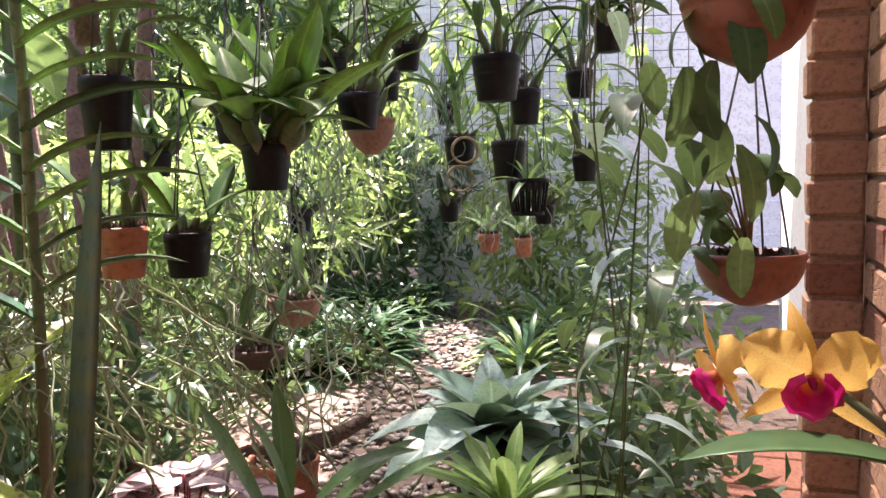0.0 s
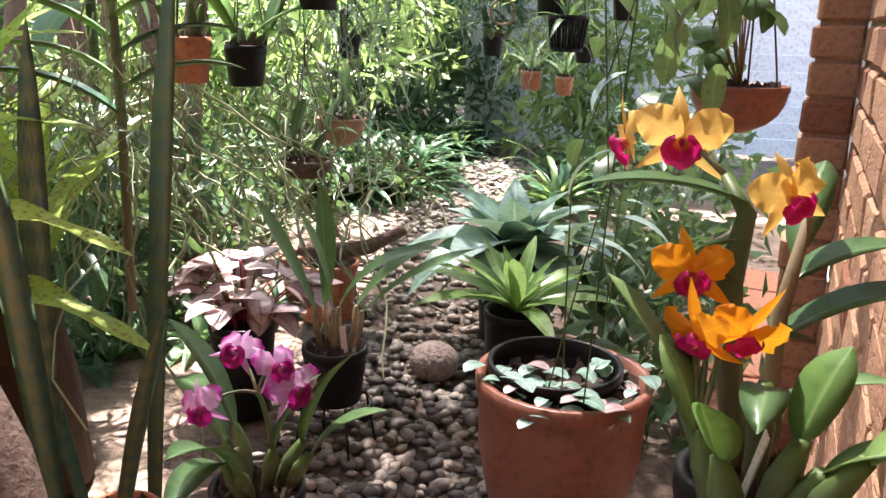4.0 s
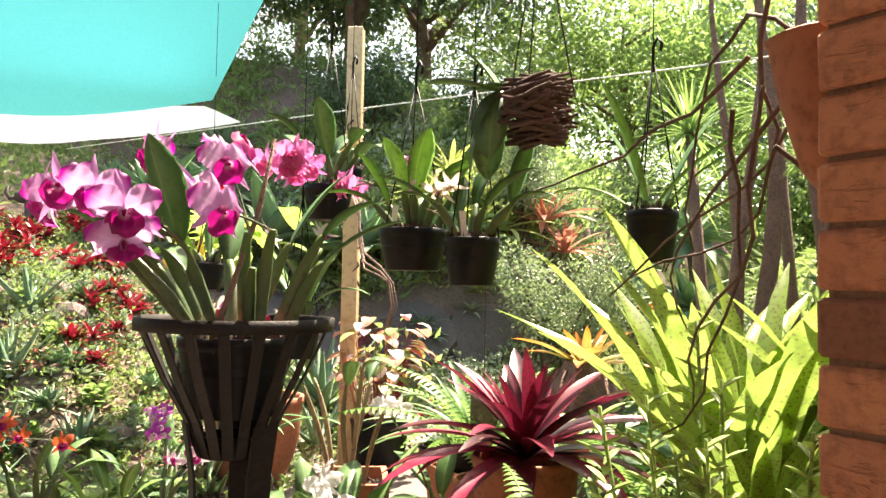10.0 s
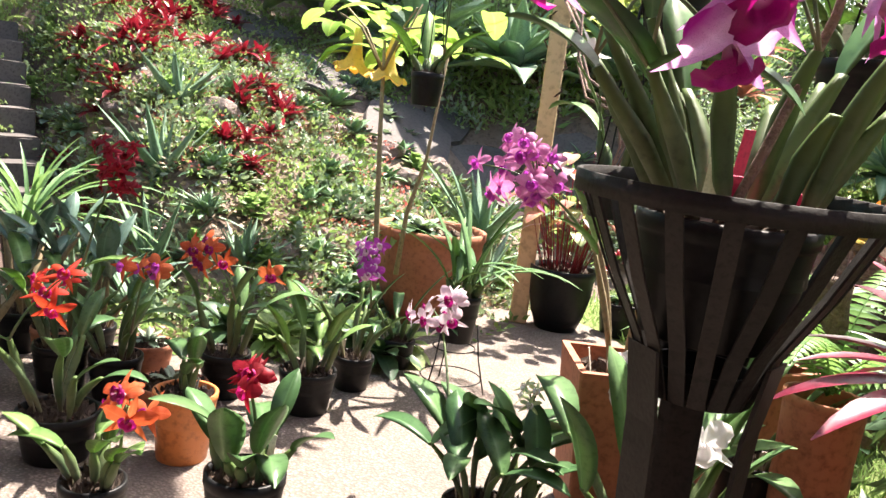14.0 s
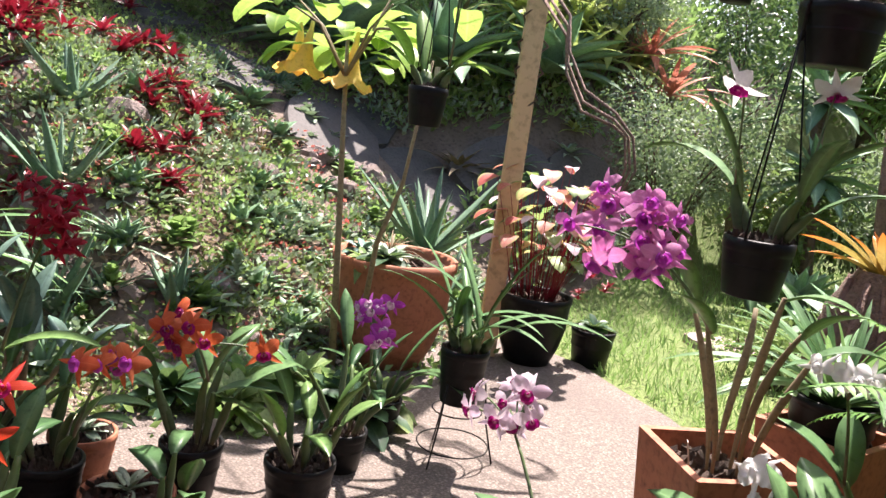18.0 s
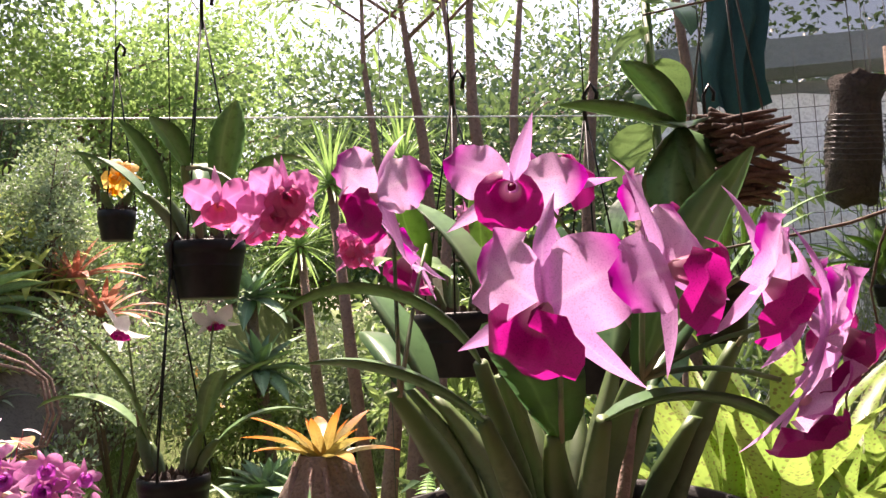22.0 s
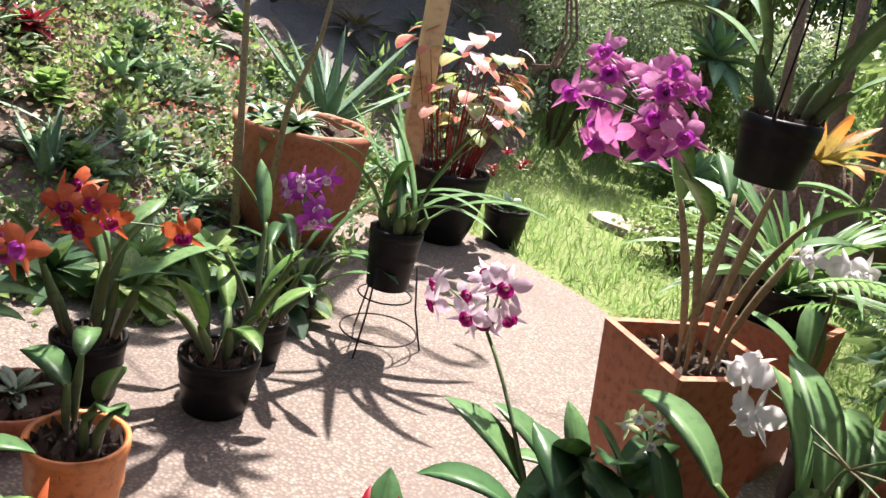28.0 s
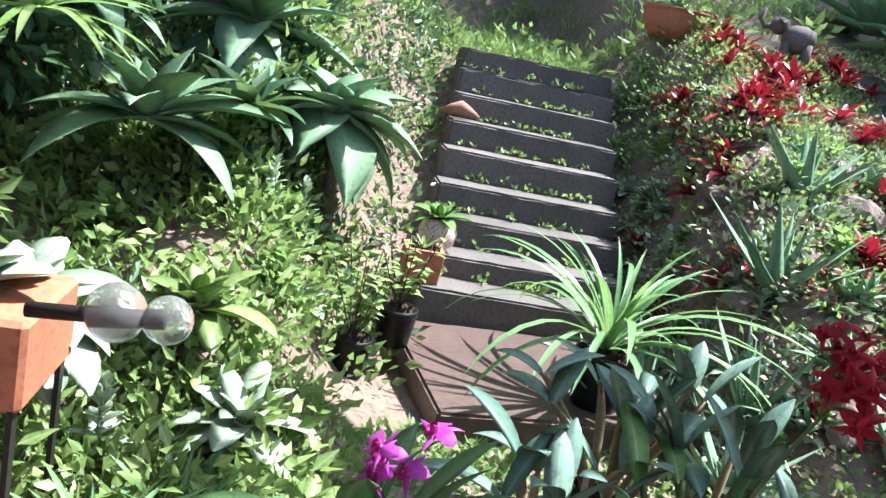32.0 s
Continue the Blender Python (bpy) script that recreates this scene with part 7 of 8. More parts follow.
# hanging moss and roots
for i, (x, y, top, dr, n, m) in enumerate([(0.0, 4.2, 1.75, 0.8, 34, MOSSG), (-0.45, 3.2, 1.35, 0.7, 22, MOSSG), (-0.95, 2.4, 1.05, 0.85, 34, ROOTS), (-0.62, 2.7, 0.95, 0.75, 24, ROOTS), (-1.05, 2.0, 1.0, 0.9, 24, ROOTS), (0.3, 3.6, 1.3, 0.45, 26, MOSSG), (-0.42, 3.2, 0.7, 0.55, 22, ROOTS), (-0.98, 1.5, 0.95, 0.25, 40, MOSSG), (-0.35, 3.4, 1.6, 0.8, 20, MOSSG), (-0.75, 3.4, 1.2, 0.9, 20, ROOTS)]):
    tagged(new("hanging_moss", strands(n, (0.15, 0.15), top, dr, 0.0022 if m is MOSSG else 0.004, m, 300 + i, 0.05 if m is MOSSG else 0.1)), "pale hanging moss and aerial roots" if m is MOSSG else "tangle of yellow-green hanging aerial roots", "hanging moss", kind="stuff").location = (x, y, 0)
# foliage walls of the shade house
rs = np.random.RandomState(17)


def thicket(label, n, region, L, W, mat, seed, down=0.3):
    rs_ = np.random.RandomState(seed)
    x0, x1, y0, y1, z0, z1 = region
    c = np.stack([rs_.uniform(x0, x1, n // 25), rs_.uniform(y0, y1, n // 25), rs_.uniform(z0, z1, n // 25)], 1)
    p, d = blob_points(c, 25, 0.22, rs_)
    tagged(new("thicket", cloud("thicket", p, d - [0, 0, down], L, W, mat, seed)), label, "foliage", kind="stuff")


# the dark TREELEAF thickets carry the shade of the beds in their colour
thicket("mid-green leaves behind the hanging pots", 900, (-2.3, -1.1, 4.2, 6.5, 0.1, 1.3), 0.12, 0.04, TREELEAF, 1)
thicket("leaves coloured sun-bright at the back of the shade house", 2600, (-2.4, 1.0, 8.6, 10.0, 0.2, 2.0), 0.16, 0.05, BRIGHTLEAF, 2)
thicket("leaves coloured sun-bright high at the back", 500, (-2.4, 0.6, 8.6, 10.0, 1.6, 3.2), 0.2, 0.07, BRIGHTLEAF, 9)
thicket("leaves coloured dark for shade under the hanging pots", 1300, (-2.0, -0.9, 2.9, 4.6, 0.05, 0.55), 0.13, 0.045, TREELEAF, 7)
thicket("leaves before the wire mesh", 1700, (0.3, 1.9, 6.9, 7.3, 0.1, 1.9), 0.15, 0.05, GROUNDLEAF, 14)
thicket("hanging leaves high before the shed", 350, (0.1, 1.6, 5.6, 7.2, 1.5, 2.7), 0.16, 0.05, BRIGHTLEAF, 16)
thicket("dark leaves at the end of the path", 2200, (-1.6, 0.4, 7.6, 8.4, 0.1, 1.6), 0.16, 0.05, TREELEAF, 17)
thicket("leaves above the lilies", 1300, (-1.8, -0.2, 5.8, 7.4, 0.8, 2.2), 0.14, 0.045, GROUNDLEAF, 18)
thicket("leaves coloured dark for shade at the foot of the house wall", 800, (0.5, 1.0, 1.9, 3.4, 0.03, 0.4), 0.1, 0.045, TREELEAF, 19)
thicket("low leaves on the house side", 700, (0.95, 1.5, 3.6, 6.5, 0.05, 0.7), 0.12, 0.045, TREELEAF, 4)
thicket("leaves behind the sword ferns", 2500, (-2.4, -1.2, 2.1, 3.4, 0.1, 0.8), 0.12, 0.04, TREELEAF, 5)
thicket("green leaves beside the shade house", 3000, (-3.0, -1.5, 5.0, 7.5, 0.2, 1.5), 0.14, 0.05, GROUNDLEAF, 6)
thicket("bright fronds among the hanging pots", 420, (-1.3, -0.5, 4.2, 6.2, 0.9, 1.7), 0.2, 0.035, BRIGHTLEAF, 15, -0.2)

# ---- trees and far planting ----
rr = random.Random(101)
for i, (x, y, r, h) in enumerate([(-2.58, 4.4, 0.07, 4.2), (-2.8, 4.38, 0.05, 4.2), (-2.15, 4.1, 0.07, 4.4), (-1.95, 3.8, 0.05, 4.2), (-1.55, 4.0, 0.06, 4.4), (-2.4, 3.7, 0.045, 4.0), (-1.2, 3.5, 0.06, 4.2)]):
    tree("slender reddish-barked tree trunk with a sparse crown", x, y, h, 1.1, r, BRIGHTLEAF, (0.16, 0.03), 160, 400 + i, trunkmat=TRUNKP, limbs=4, crown_from=0.88)
# BRIGHTLEAF crowns: sun on some far trees is put into the leaf colour
for i, (x, y, h, s, m) in enumerate([(-8.5, 13, 2.5, 2.0, BRIGHTLEAF), (-11.5, 10.5, 4.4, 2.6, TREELEAF), (-5.5, 15, 2.3, 2.2, BRIGHTLEAF), (-2.6, 14, 6.0, 2.8, TREELEAF), (-13.5, 6.5, 4.4, 2.6, TREELEAF), (-14.5, 2.5, 4.4, 2.6, BRIGHTLEAF), (-15, -2, 6, 3, TREELEAF), (-10.2, 7.6, 4.0, 1.5, TREELEAF), (-11, -3.5, 5, 2.4, TREELEAF), (4.5, 11, 5, 2.4, TREELEAF), (-17, 12, 7, 3.6, TREELEAF), (-9, 20, 5.2, 3.4, BRIGHTLEAF), (-0.5, 17, 7.6, 3.4, TREELEAF), (-1.9, 10.5, 4.6, 1.8, TREELEAF)]):
    tree("broad leafy garden tree beyond the lawn", x, y, h, s, 0.16, m, (0.12, 0.065), 19000, 420 + i, limbs=14, crown_from=0.25)
for i, (x, y, r, h, m) in enumerate([(-5.0, 5.6, 0.75, 1.75, SHRUBLEAF), (-5.9, 6.2, 0.6, 1.6, SHRUBLEAF), (-4.5, 7.2, 0.9, 1.3, GROUNDLEAF), (-6.9, 7.2, 0.9, 1.4, TREELEAF), (-3.6, 8.5, 1.0, 1.5, GROUNDLEAF), (-5.6, 8.8, 1.1, 1.6, TREELEAF), (-2.5, 7.0, 0.9, 1.4, BRIGHTLEAF), (-8.2, 6.2, 0.9, 1.3, TREELEAF), (-3.5, 3.9, 0.35, 0.4, GROUNDLEAF), (-5.3, 4.7, 0.4, 0.45, PALELEAF), (-3.7, 7.6, 0.9, 1.5, SHRUBLEAF)]):
    shrub("rounded fine-leaved garden shrub by the lawn", x, y, r, h, m, (0.034, 0.02) if r < 0.8 else (0.07, 0.03), 9000 if m is SHRUBLEAF else 4200 if r > 0.5 else 1500, 450 + i)
for i, (x, y, m) in enumerate([(-6.2, 5.95, YELBROM), (-6.5, 5.8, YELBROM), (-6.0, 6.25, YELBROM), (-6.75, 6.1, YELBROM), (-5.75, 6.5, SALMON), (-6.3, 5.6, YELBROM), (-6.05, 5.7, YELBROM), (-6.4, 6.2, YELBROM), (-6.7, 5.7, YELBROM), (-5.9, 6.0, YELBROM), (-5.55, 6.6, SALMON), (-5.0, 7.6, ORBROM)]):
    bed_plant("bromeliad", "large pale yellow bromeliad on the far bank" if m is YELBROM else "large reddish bromeliad on the far bank", "bromeliad", x, y, 22, 0.62, 0.075, m, z=height(x, y) + 0.3, kind="strap", el=(80, 10), droop=40, seed=480 + i, group="far bromeliads")
bed_plant("orange_bromeliad", "large bromeliad with orange-tipped leaves at the lawn's edge", "bromeliad", -2.95, 2.95, 18, 0.38, 0.07, ORBROM, z=0.8, kind="strap", el=(82, 25), droop=35, seed=490)
stump_ = thing("root_clump", "clump of mossy bromeliad roots on a stump", "stump", T(-2.95, 2.95, 0), mesh=MB().lathe([(0.24, 0), (0.2, 0.3), (0.19, 0.5), (0.2, 0.66), (0.1, 0.84)], 12).mesh("root_clump", TRUNK))
for k in range(12):
    a = TAU * k / 12 + 0.2
    part("root", MB().tube([((0.12 + 0.02 * math.sin(k * 3)) * math.cos(a), 0.13 * math.sin(a), 0.8), (0.215 * math.cos(a + 0.15), 0.215 * math.sin(a + 0.15), 0.55 + 0.05 * math.sin(k * 5)), (0.21 * math.cos(a), 0.21 * math.sin(a), 0.25), (0.27 * math.cos(a - 0.2), 0.27 * math.sin(a - 0.2), 0.0)], [0.012, 0.022, 0.02, 0.026], 6).mesh("root", TRUNKP), stump_)
for i, (x, y, z) in enumerate([(-3.13, 4.5, 2.3), (-2.7, 4.9, 2.5), (-2.3, 4.7, 2.2), (-3.5, 5.3, 2.0)]):
    ob = thing("dragon_tree", "narrow-leaved dragon tree with spiky heads", "tree", T(x, y, height(x, y)))
    part("trunk", MB().tube([(0.2, 0.1, 0), (0.1, 0, z * 0.5), (0, 0, z)], [0.05, 0.04, 0.03], 8).mesh("trunk", TRUNKP), ob)
    head = MB()
    for k in range(70):
        a0 = 88 - 1.7 * k
        head.leaf(0.5 * rr.uniform(0.8, 1.1), 0.028, "taper", a0, a0 - 20, n=4, M=T(0, 0, z) @ Rz(k * 137.5))
    part("leaf_head", head.mesh("leaf_head", ORCHIDB), ob)["kind"] = "stuff"
for i, (x, y, z, L) in enumerate([(-4.15, 6.6, 1.1, 0.62), (-4.35, 7.1, 1.75, 0.6), (-4.9, 6.75, 1.15, 0.45)]):
    ob = thing("agave", "tall foxtail agave with soft blue-green leaves at the lawn's edge", "agave", T(x, y, height(x, y) - 0.03), "agaves")
    part("trunk", MB().tube([(0.1, 0.1, 0), (0.04, 0.08, z * 0.5), (0, 0, z)], [0.06, 0.05, 0.06], 9).mesh("trunk", TRUNK), ob)
    rosette(ob, 26, L, 0.17, AGAVE, "agave", (80, -20), 30, thick=0.01, seed=640 + i, at=(0, 0, z))

# wires, shade cloth, mesh
thing("wire_line", "thin white wire stretched from the timber post", "wire", T(0, 0, 0), mesh=MB().tube([(-8.5, 2.6, 2.45), (-4.68, 2.86, 2.36), (-1.0, 3.3, 2.3)], 0.004, 5).mesh("wire_line", WHITEP))
mb = MB()
P0, P1, P2, P3 = Vector((-4.18, 1.5, 2.1)), Vector((-5.4, 0.3, 2.1)), Vector((-5.8, 0.2, 3.0)), Vector((-4.1, 1.9, 3.0))
n = 10
for i in range(n + 1):
    for j in range(n + 1):
        a, c = i / n, j / n
        p = P0.lerp(P1, a).lerp(P3.lerp(P2, a), c)
        mb.add([(p.x, p.y, p.z - 0.1 * math.sin(math.pi * a) * (1 - c))], [])
for i in range(n):
    for j in range(n):
        k = i * (n + 1) + j
        mb.f.append((k, k + n + 1, k + n + 2, k + 1))
        mb.mi.append(0)
thing("shade_cloth", "teal shade cloth stretched as a sunshade", "shade cloth", T(0, 0, 0), mesh=mb.mesh("shade_cloth", SHADECLOTH))
mb = MB()
for i in range(13):
    a = i / 12
    p = Vector((-4.33, 1.55, 2.1)).lerp(Vector((-5.9, 0.3, 2.12)), a)
    sag = 0.19 * math.sin(math.pi * a)
    mb.add([(p.x, p.y, p.z), (p.x - 0.05, p.y + 0.1, p.z - sag), (p.x - 0.2, p.y + 0.35, p.z - sag * 0.6)], [])
for i in range(12):
    for j in range(2):
        mb.f.append((i * 3 + j, i * 3 + 3 + j, i * 3 + 4 + j, i * 3 + 1 + j))
        mb.mi.append(0)
thing("white_cloth", "sagging white cloth edge below the shade cloth", "cloth", T(0, 0, 0), mesh=mb.mesh("white_cloth", WHITECLOTH))

# ---- small things ----
# wall pot, bracket and tendrils at the pillar
ob = thing("wall_pot", "half-round terracotta wall pot on the pillar", "wall pot", T(-1.02, 0.56, 1.50) @ Rz(100), mesh=MB().lathe([(0.01, -0.16), (0.04, -0.12), (0.07, -0.02), (0.085, 0.06), (0.09, 0.065), (0.08, 0.07), (0.06, 0.0), (0.01, -0.02)], 20).mesh("wall_pot", TERRA))
thing("iron_bracket", "short dark iron bracket on the pillar", "bracket", T(-0.80, 0.365, 0.93), mesh=MB().tube([(0, 0.03, 0.03), (0, -0.03, 0.035), (0, -0.07, 0.0), (0, -0.075, -0.1)], [0.012, 0.016, 0.016, 0.014], 8).mesh("iron_bracket", IRON))
vine = thing("tendril_vine", "bare brown tendrils looping beside the pillar", "vine", T(0, 0, 0))
rr = random.Random(600)
for k in range(9):
    a = Vector((-1.15 + rr.uniform(-0.1, 0.1), 0.75, 1.6 + rr.uniform(-0.15, 0.15)))
    pts = [a]
    d = Vector((rr.uniform(-0.1, 0.05), rr.uniform(-0.02, 0.05), rr.uniform(-0.1, 0.02)))
    for j in range(9):
        d += Vector((rr.uniform(-0.05, 0.04), rr.uniform(-0.03, 0.03), rr.uniform(-0.06, 0.03)))
        d = d.normalized() * 0.09
        pts.append(pts[-1] + d)
    part("tendril", MB().tube(pts, [0.005 - 0.0003 * j for j in range(10)], 5).mesh("tendril", STICK), vine)
# vine round the timber post and its loop
vine = thing("post_vine", "bare twining vine round the timber post", "vine", T(0, 0, 0))
for k in range(3):
    pts = [(-4.68 + 0.083 * math.cos(s_ * 2.2 + k * 2), 2.86 + 0.083 * math.sin(s_ * 2.2 + k * 2), 1.2 + 0.13 * s_) for s_ in range(10)]
    part("tendril", MB().tube(pts, 0.006, 5).mesh("tendril", STICK), vine)
for k, dz in enumerate((0.0, 0.05, -0.04)):
    pts = [(-4.63, 2.80, 1.86 + dz), (-4.36, 2.64, 1.66 + dz), (-4.31, 2.60, 1.50 + dz), (-4.15, 2.50, 1.34 + dz), (-3.97, 2.46, 1.28 + dz * 0.6), (-3.90 + dz * 0.4, 2.47, 1.22), (-3.87 + dz * 0.5, 2.47, 1.09), (-3.90 + dz * 0.3, 2.45, 0.98), (-3.98, 2.43, 0.95 + dz * 0.3)]
    part("tendril", MB().tube(pts, [0.008 - 0.0004 * j for j in range(9)], 6).mesh("tendril", TRUNKP), vine)
# red-flowered pot in the grass
ob = thing("red_flower_pot", "small black pot with bright red flower heads", "potted plant", T(-4.3, 3.3, -0.02))
put_pot(ob, 0.12, 0.2, BLACK)
rosette(ob, 16, 0.13, 0.07, TREELEAF, "oval", (60, 0), 40, seed=7, at=(0, 0, 0.2))
for k in range(5):
    rosette(ob, 12, 0.06, 0.018, REDBROM, "taper", (80, 10), 10, seed=k, at=(R.uniform(-0.12, 0.05), R.uniform(-0.08, 0.08), 0.34 + 0.03 * k), nseg=4, name="petal")
# terracotta dish and plates among the pots
for x, y, r, h in ((-4.30, 0.58, 0.13, 0.09), (-4.62, 0.62, 0.1, 0.14), (-4.85, 0.35, 0.09, 0.16)):
    ob = thing("terracotta_dish", "shallow terracotta bowl with small succulents", "pot", T(x, y, 0))
    put_pot(ob, r, h, TERRA)
    rosette(ob, 16, 0.09, 0.03, PALELEAF, "oval", (70, 5), 20, thick=0.005, seed=int(x * 100), at=(0, 0, h))
# cork slab, hollow log and stick
cork = MB().lathe([(0.001, -0.12), (0.05, -0.12), (0.062, -0.04), (0.055, 0.05), (0.06, 0.115), (0.001, 0.12)], 14)
cork.v = [(x * (1 + 0.15 * noise.noise(Vector((x, y, z)) * 40)), y * 0.6, z) for x, y, z in cork.v]
ob = thing("cork_slab", "rough hanging cork bark slab", "cork bark", T(-2.52, 1.62, 0.74))
part("bark", cork.mesh("bark", TRUNK), ob)
part("wire", MB().tube([(0, 0, 0.1), (0, 0, 1.7)], 0.0015, 4).mesh("wire", WIRE), ob)
ob = thing("hollow_log", "hollow grey log wrapped in wire, hanging with an orchid", "log", T(-1.06, 2.0, 1.86) @ Ry(8))
lg = MB().lathe([(0.03, -0.19), (0.075, -0.17), (0.085, 0.0), (0.075, 0.16), (0.09, 0.21), (0.06, 0.2), (0.05, 0.05)], 16)
lg.v = [(x * (1 + 0.18 * noise.noise(Vector((x, y, z)) * 14)), y * (1 + 0.18 * noise.noise(Vector((x, y, z + 5)) * 14)), z + 0.03 * noise.noise(Vector((x * 20, y * 20, 0)))) for x, y, z in lg.v]
part("bark", lg.mesh("bark", material("dark log bark", (0.03, 0.024, 0.02), (0.12, 0.095, 0.08), 9, 0.95, 1.0, bdist=0.02)), ob)
for k in range(9):
    part("binding", MB().tube([(0.088 * math.cos(TAU * j / 16), 0.088 * math.sin(TAU * j / 16), -0.06 + 0.018 * k + 0.006 * math.sin(j)) for j in range(17)], 0.0016, 4, cap=False).mesh("binding", WIRE), ob)
part("wire", MB().tube([(0, 0, 0.15), (-0.1, 0, 0.8)], 0.0015, 4).mesh("wire", WIRE), ob)
thing("hanging_stick", "rough hanging branch covered in roots", "branch", T(-0.84, 2.16, 1.9), mesh=MB().tube([(0.02, 0, -0.32), (0, 0.01, -0.1), (0.01, 0, 0.12), (0, 0, 0.33)], [0.03, 0.035, 0.028, 0.015], 9).mesh("hanging_stick", TRUNK))
# wire mesh in front of the shed, and a teal net
mesh_ = thing("wire_mesh", "square wire mesh screen of the shade house", "wire mesh", T(0.9, 7.4, 0.35) @ Rz(-6))
for k in range(16):
    part("wire", cached("vwire", lambda: MB().tube([(0, 0, 1.3), (0, 0, 3.3)], 0.004, 4).mesh("wire", WIRE)), mesh_, T(-0.9 + 0.15 * k, 0, 0))
for k in range(14):
    part("wire", cached("hwire", lambda: MB().tube([(-0.9, 0, 0), (1.4, 0, 0)], 0.004, 4).mesh("wire", WIRE)), mesh_, T(0, 0, 1.35 + 0.15 * k))
# an unseen net, added overhead to dim the sun on pots and path
roof = MB()
roof.add([(-0.95 + 0.29 * i, 1.2 + 0.62 * j, 3.0 + 0.035 * j - 0.05 * math.sin(i * 1.4) * math.sin(j * 1.1)) for j in range(10) for i in range(10)],
         [(j * 10 + i, j * 10 + i + 1, j * 10 + i + 11, j * 10 + i + 10) for j in range(9) for i in range(9)])
NET = material("dark green shade net", (0.012, 0.04, 0.03), (0.02, 0.06, 0.045), 20, 0.9, 0.2)
nn, nl = NET.node_tree.nodes, NET.node_tree.links
clear, both = nn.new("ShaderNodeBsdfTransparent"), nn.new("ShaderNodeMixShader")
both.inputs[0].default_value = 0.2
nl.new(nn["Principled BSDF"].outputs[0], both.inputs[1])
nl.new(clear.outputs[0], both.inputs[2])
nl.new(both.outputs[0], nn["Material Output"].inputs[0])
thing("shade_net_roof", "unseen dark green net added to shade the shade house", "shade net", T(0, 0, 0), mesh=roof.mesh("shade_net_roof", NET))
net = MB()
for i in range(9):
    for j in range(7):
        net.add([(-1.3 + 0.03 * i + 0.03 * math.sin(j), 2.65 + 0.05 * math.sin(i * 1.9 + j * 0.4), 2.75 - 0.1 * j + 0.02 * math.sin(i))], [])
for i in range(8):
    for j in range(6):
        k = i * 7 + j
        net.f.append((k, k + 7, k + 8, k + 1))
        net.mi.append(0)
thing("shade_net", "hanging strip of dark teal shade net", "shade net", T(0, 0, 0), mesh=net.mesh("shade_net", material("dark teal net", (0.008, 0.05, 0.045), (0.014, 0.075, 0.068), 20, 0.9, 0.2)))
ob = thing("monstera_vine", "climbing vine with big glossy leaves on a trunk", "vine", T(-1.45, 2.95, 0))
part("stem", MB().tube([(0, 0, 0), (0.02, 0, 1.2), (0, 0.02, 2.9)], 0.02, 6).mesh("stem", BULB), ob)
for k in range(12):
    part("leaf", leaf_mesh(HOYA, 0.34, 0.24, "heart", 0, -80, fold=0.15, n=8), ob, T(0, 0, 1.2 + 0.14 * k) @ Rz(k * 137 + 150) @ S(R.uniform(0.7, 1.1)))
# small things along the gravel
bm = bmesh.new()
bmesh.ops.create_icosphere(bm, subdivisions=3, radius=0.085)
me = bpy.data.meshes.new("grey_stone")
for v in bm.verts:
    v.co.z *= 0.8
bm.to_mesh(me)
bm.free()
me.materials.append(ROCK)
thing("grey_stone", "smooth rounded grey stone by the path", "stone", T(-0.04, 2.35, 0.07), mesh=me)
for x, y, z, r in ((0.32, 4.47, 0.82, 0.06), (0.5, 4.4, 0.8, 0.05)):
    ob = thing("hanging_terracotta_pot", "small terracotta pot with upright orchid leaves, hanging", "hanging pot", T(x, y, z), SH)
    put_pot(ob, r, 0.1, TERRA)
    rosette(ob, 10, 0.3, 0.03, CYMB, "strap", (85, 40), 40, seed=8, at=(0, 0, 0.1))
    hanger(ob, r, 1.8, 0.4, 3, WIRE, 0.1)
for k, (x, z) in enumerate(((0.14, 1.22), (0.16, 1.33))):
    thing("cane_ring", "ring of twisted cane hung with orchid roots", "cane ring", T(x, 3.25, z), "cane rings", MB().tube([(0.05 * math.cos(TAU * j / 20), 0.008 * math.sin(j * 2), 0.05 * math.sin(TAU * j / 20)) for j in range(21)], 0.006, 6, cap=False).mesh("cane_ring", CANE))
ob = thing("plant_label", "white plant label hanging among the roots", "plant label", T(-0.485, 3.27, 0.5), mesh=MB().box(0.02, 0.002, 0.11, bev=0.0005).mesh("plant_label", WHITEP, smooth=False))
thing("branch_log", "short weathered branch lying on the pots", "branch", T(-0.42, 2.85, 0.30), mesh=MB().tube([(-0.2, 0, 0), (-0.05, 0.01, -0.01), (0.08, 0, 0.02), (0.22, 0.02, 0.09)], [0.03, 0.035, 0.03, 0.02], 8).mesh("branch_log", TRUNK))
# stairs: moss, painted pot, shell
rs_ = np.random.RandomState(44)
pts, dirs = [], []
for i, z in enumerate(STAIR_Z):
    for c in range(22):
        if rs_.uniform() < 0.3 + 0.06 * (i % 3):
            continue
        q = stairs.matrix_basis @ Vector((-0.245 * i - 0.225 + rs_.uniform(-0.03, 0.02), 0.035 * i + rs_.uniform(-0.5, 0.4), z + 0.003))
        for k in range(6):
            pts.append((q.x + rs_.normal(0, 0.02), q.y + rs_.normal(0, 0.03), q.z + abs(rs_.normal(0, 0.015))))
            dirs.append((rs_.normal(), rs_.normal(), 0.8))
tagged(new("stair_weeds", cloud("stair_weeds", pts, dirs, 0.035, 0.022, GROUNDLEAF, 4)), "yellow-green weeds in the joints of the stairs", "weeds", kind="stuff")
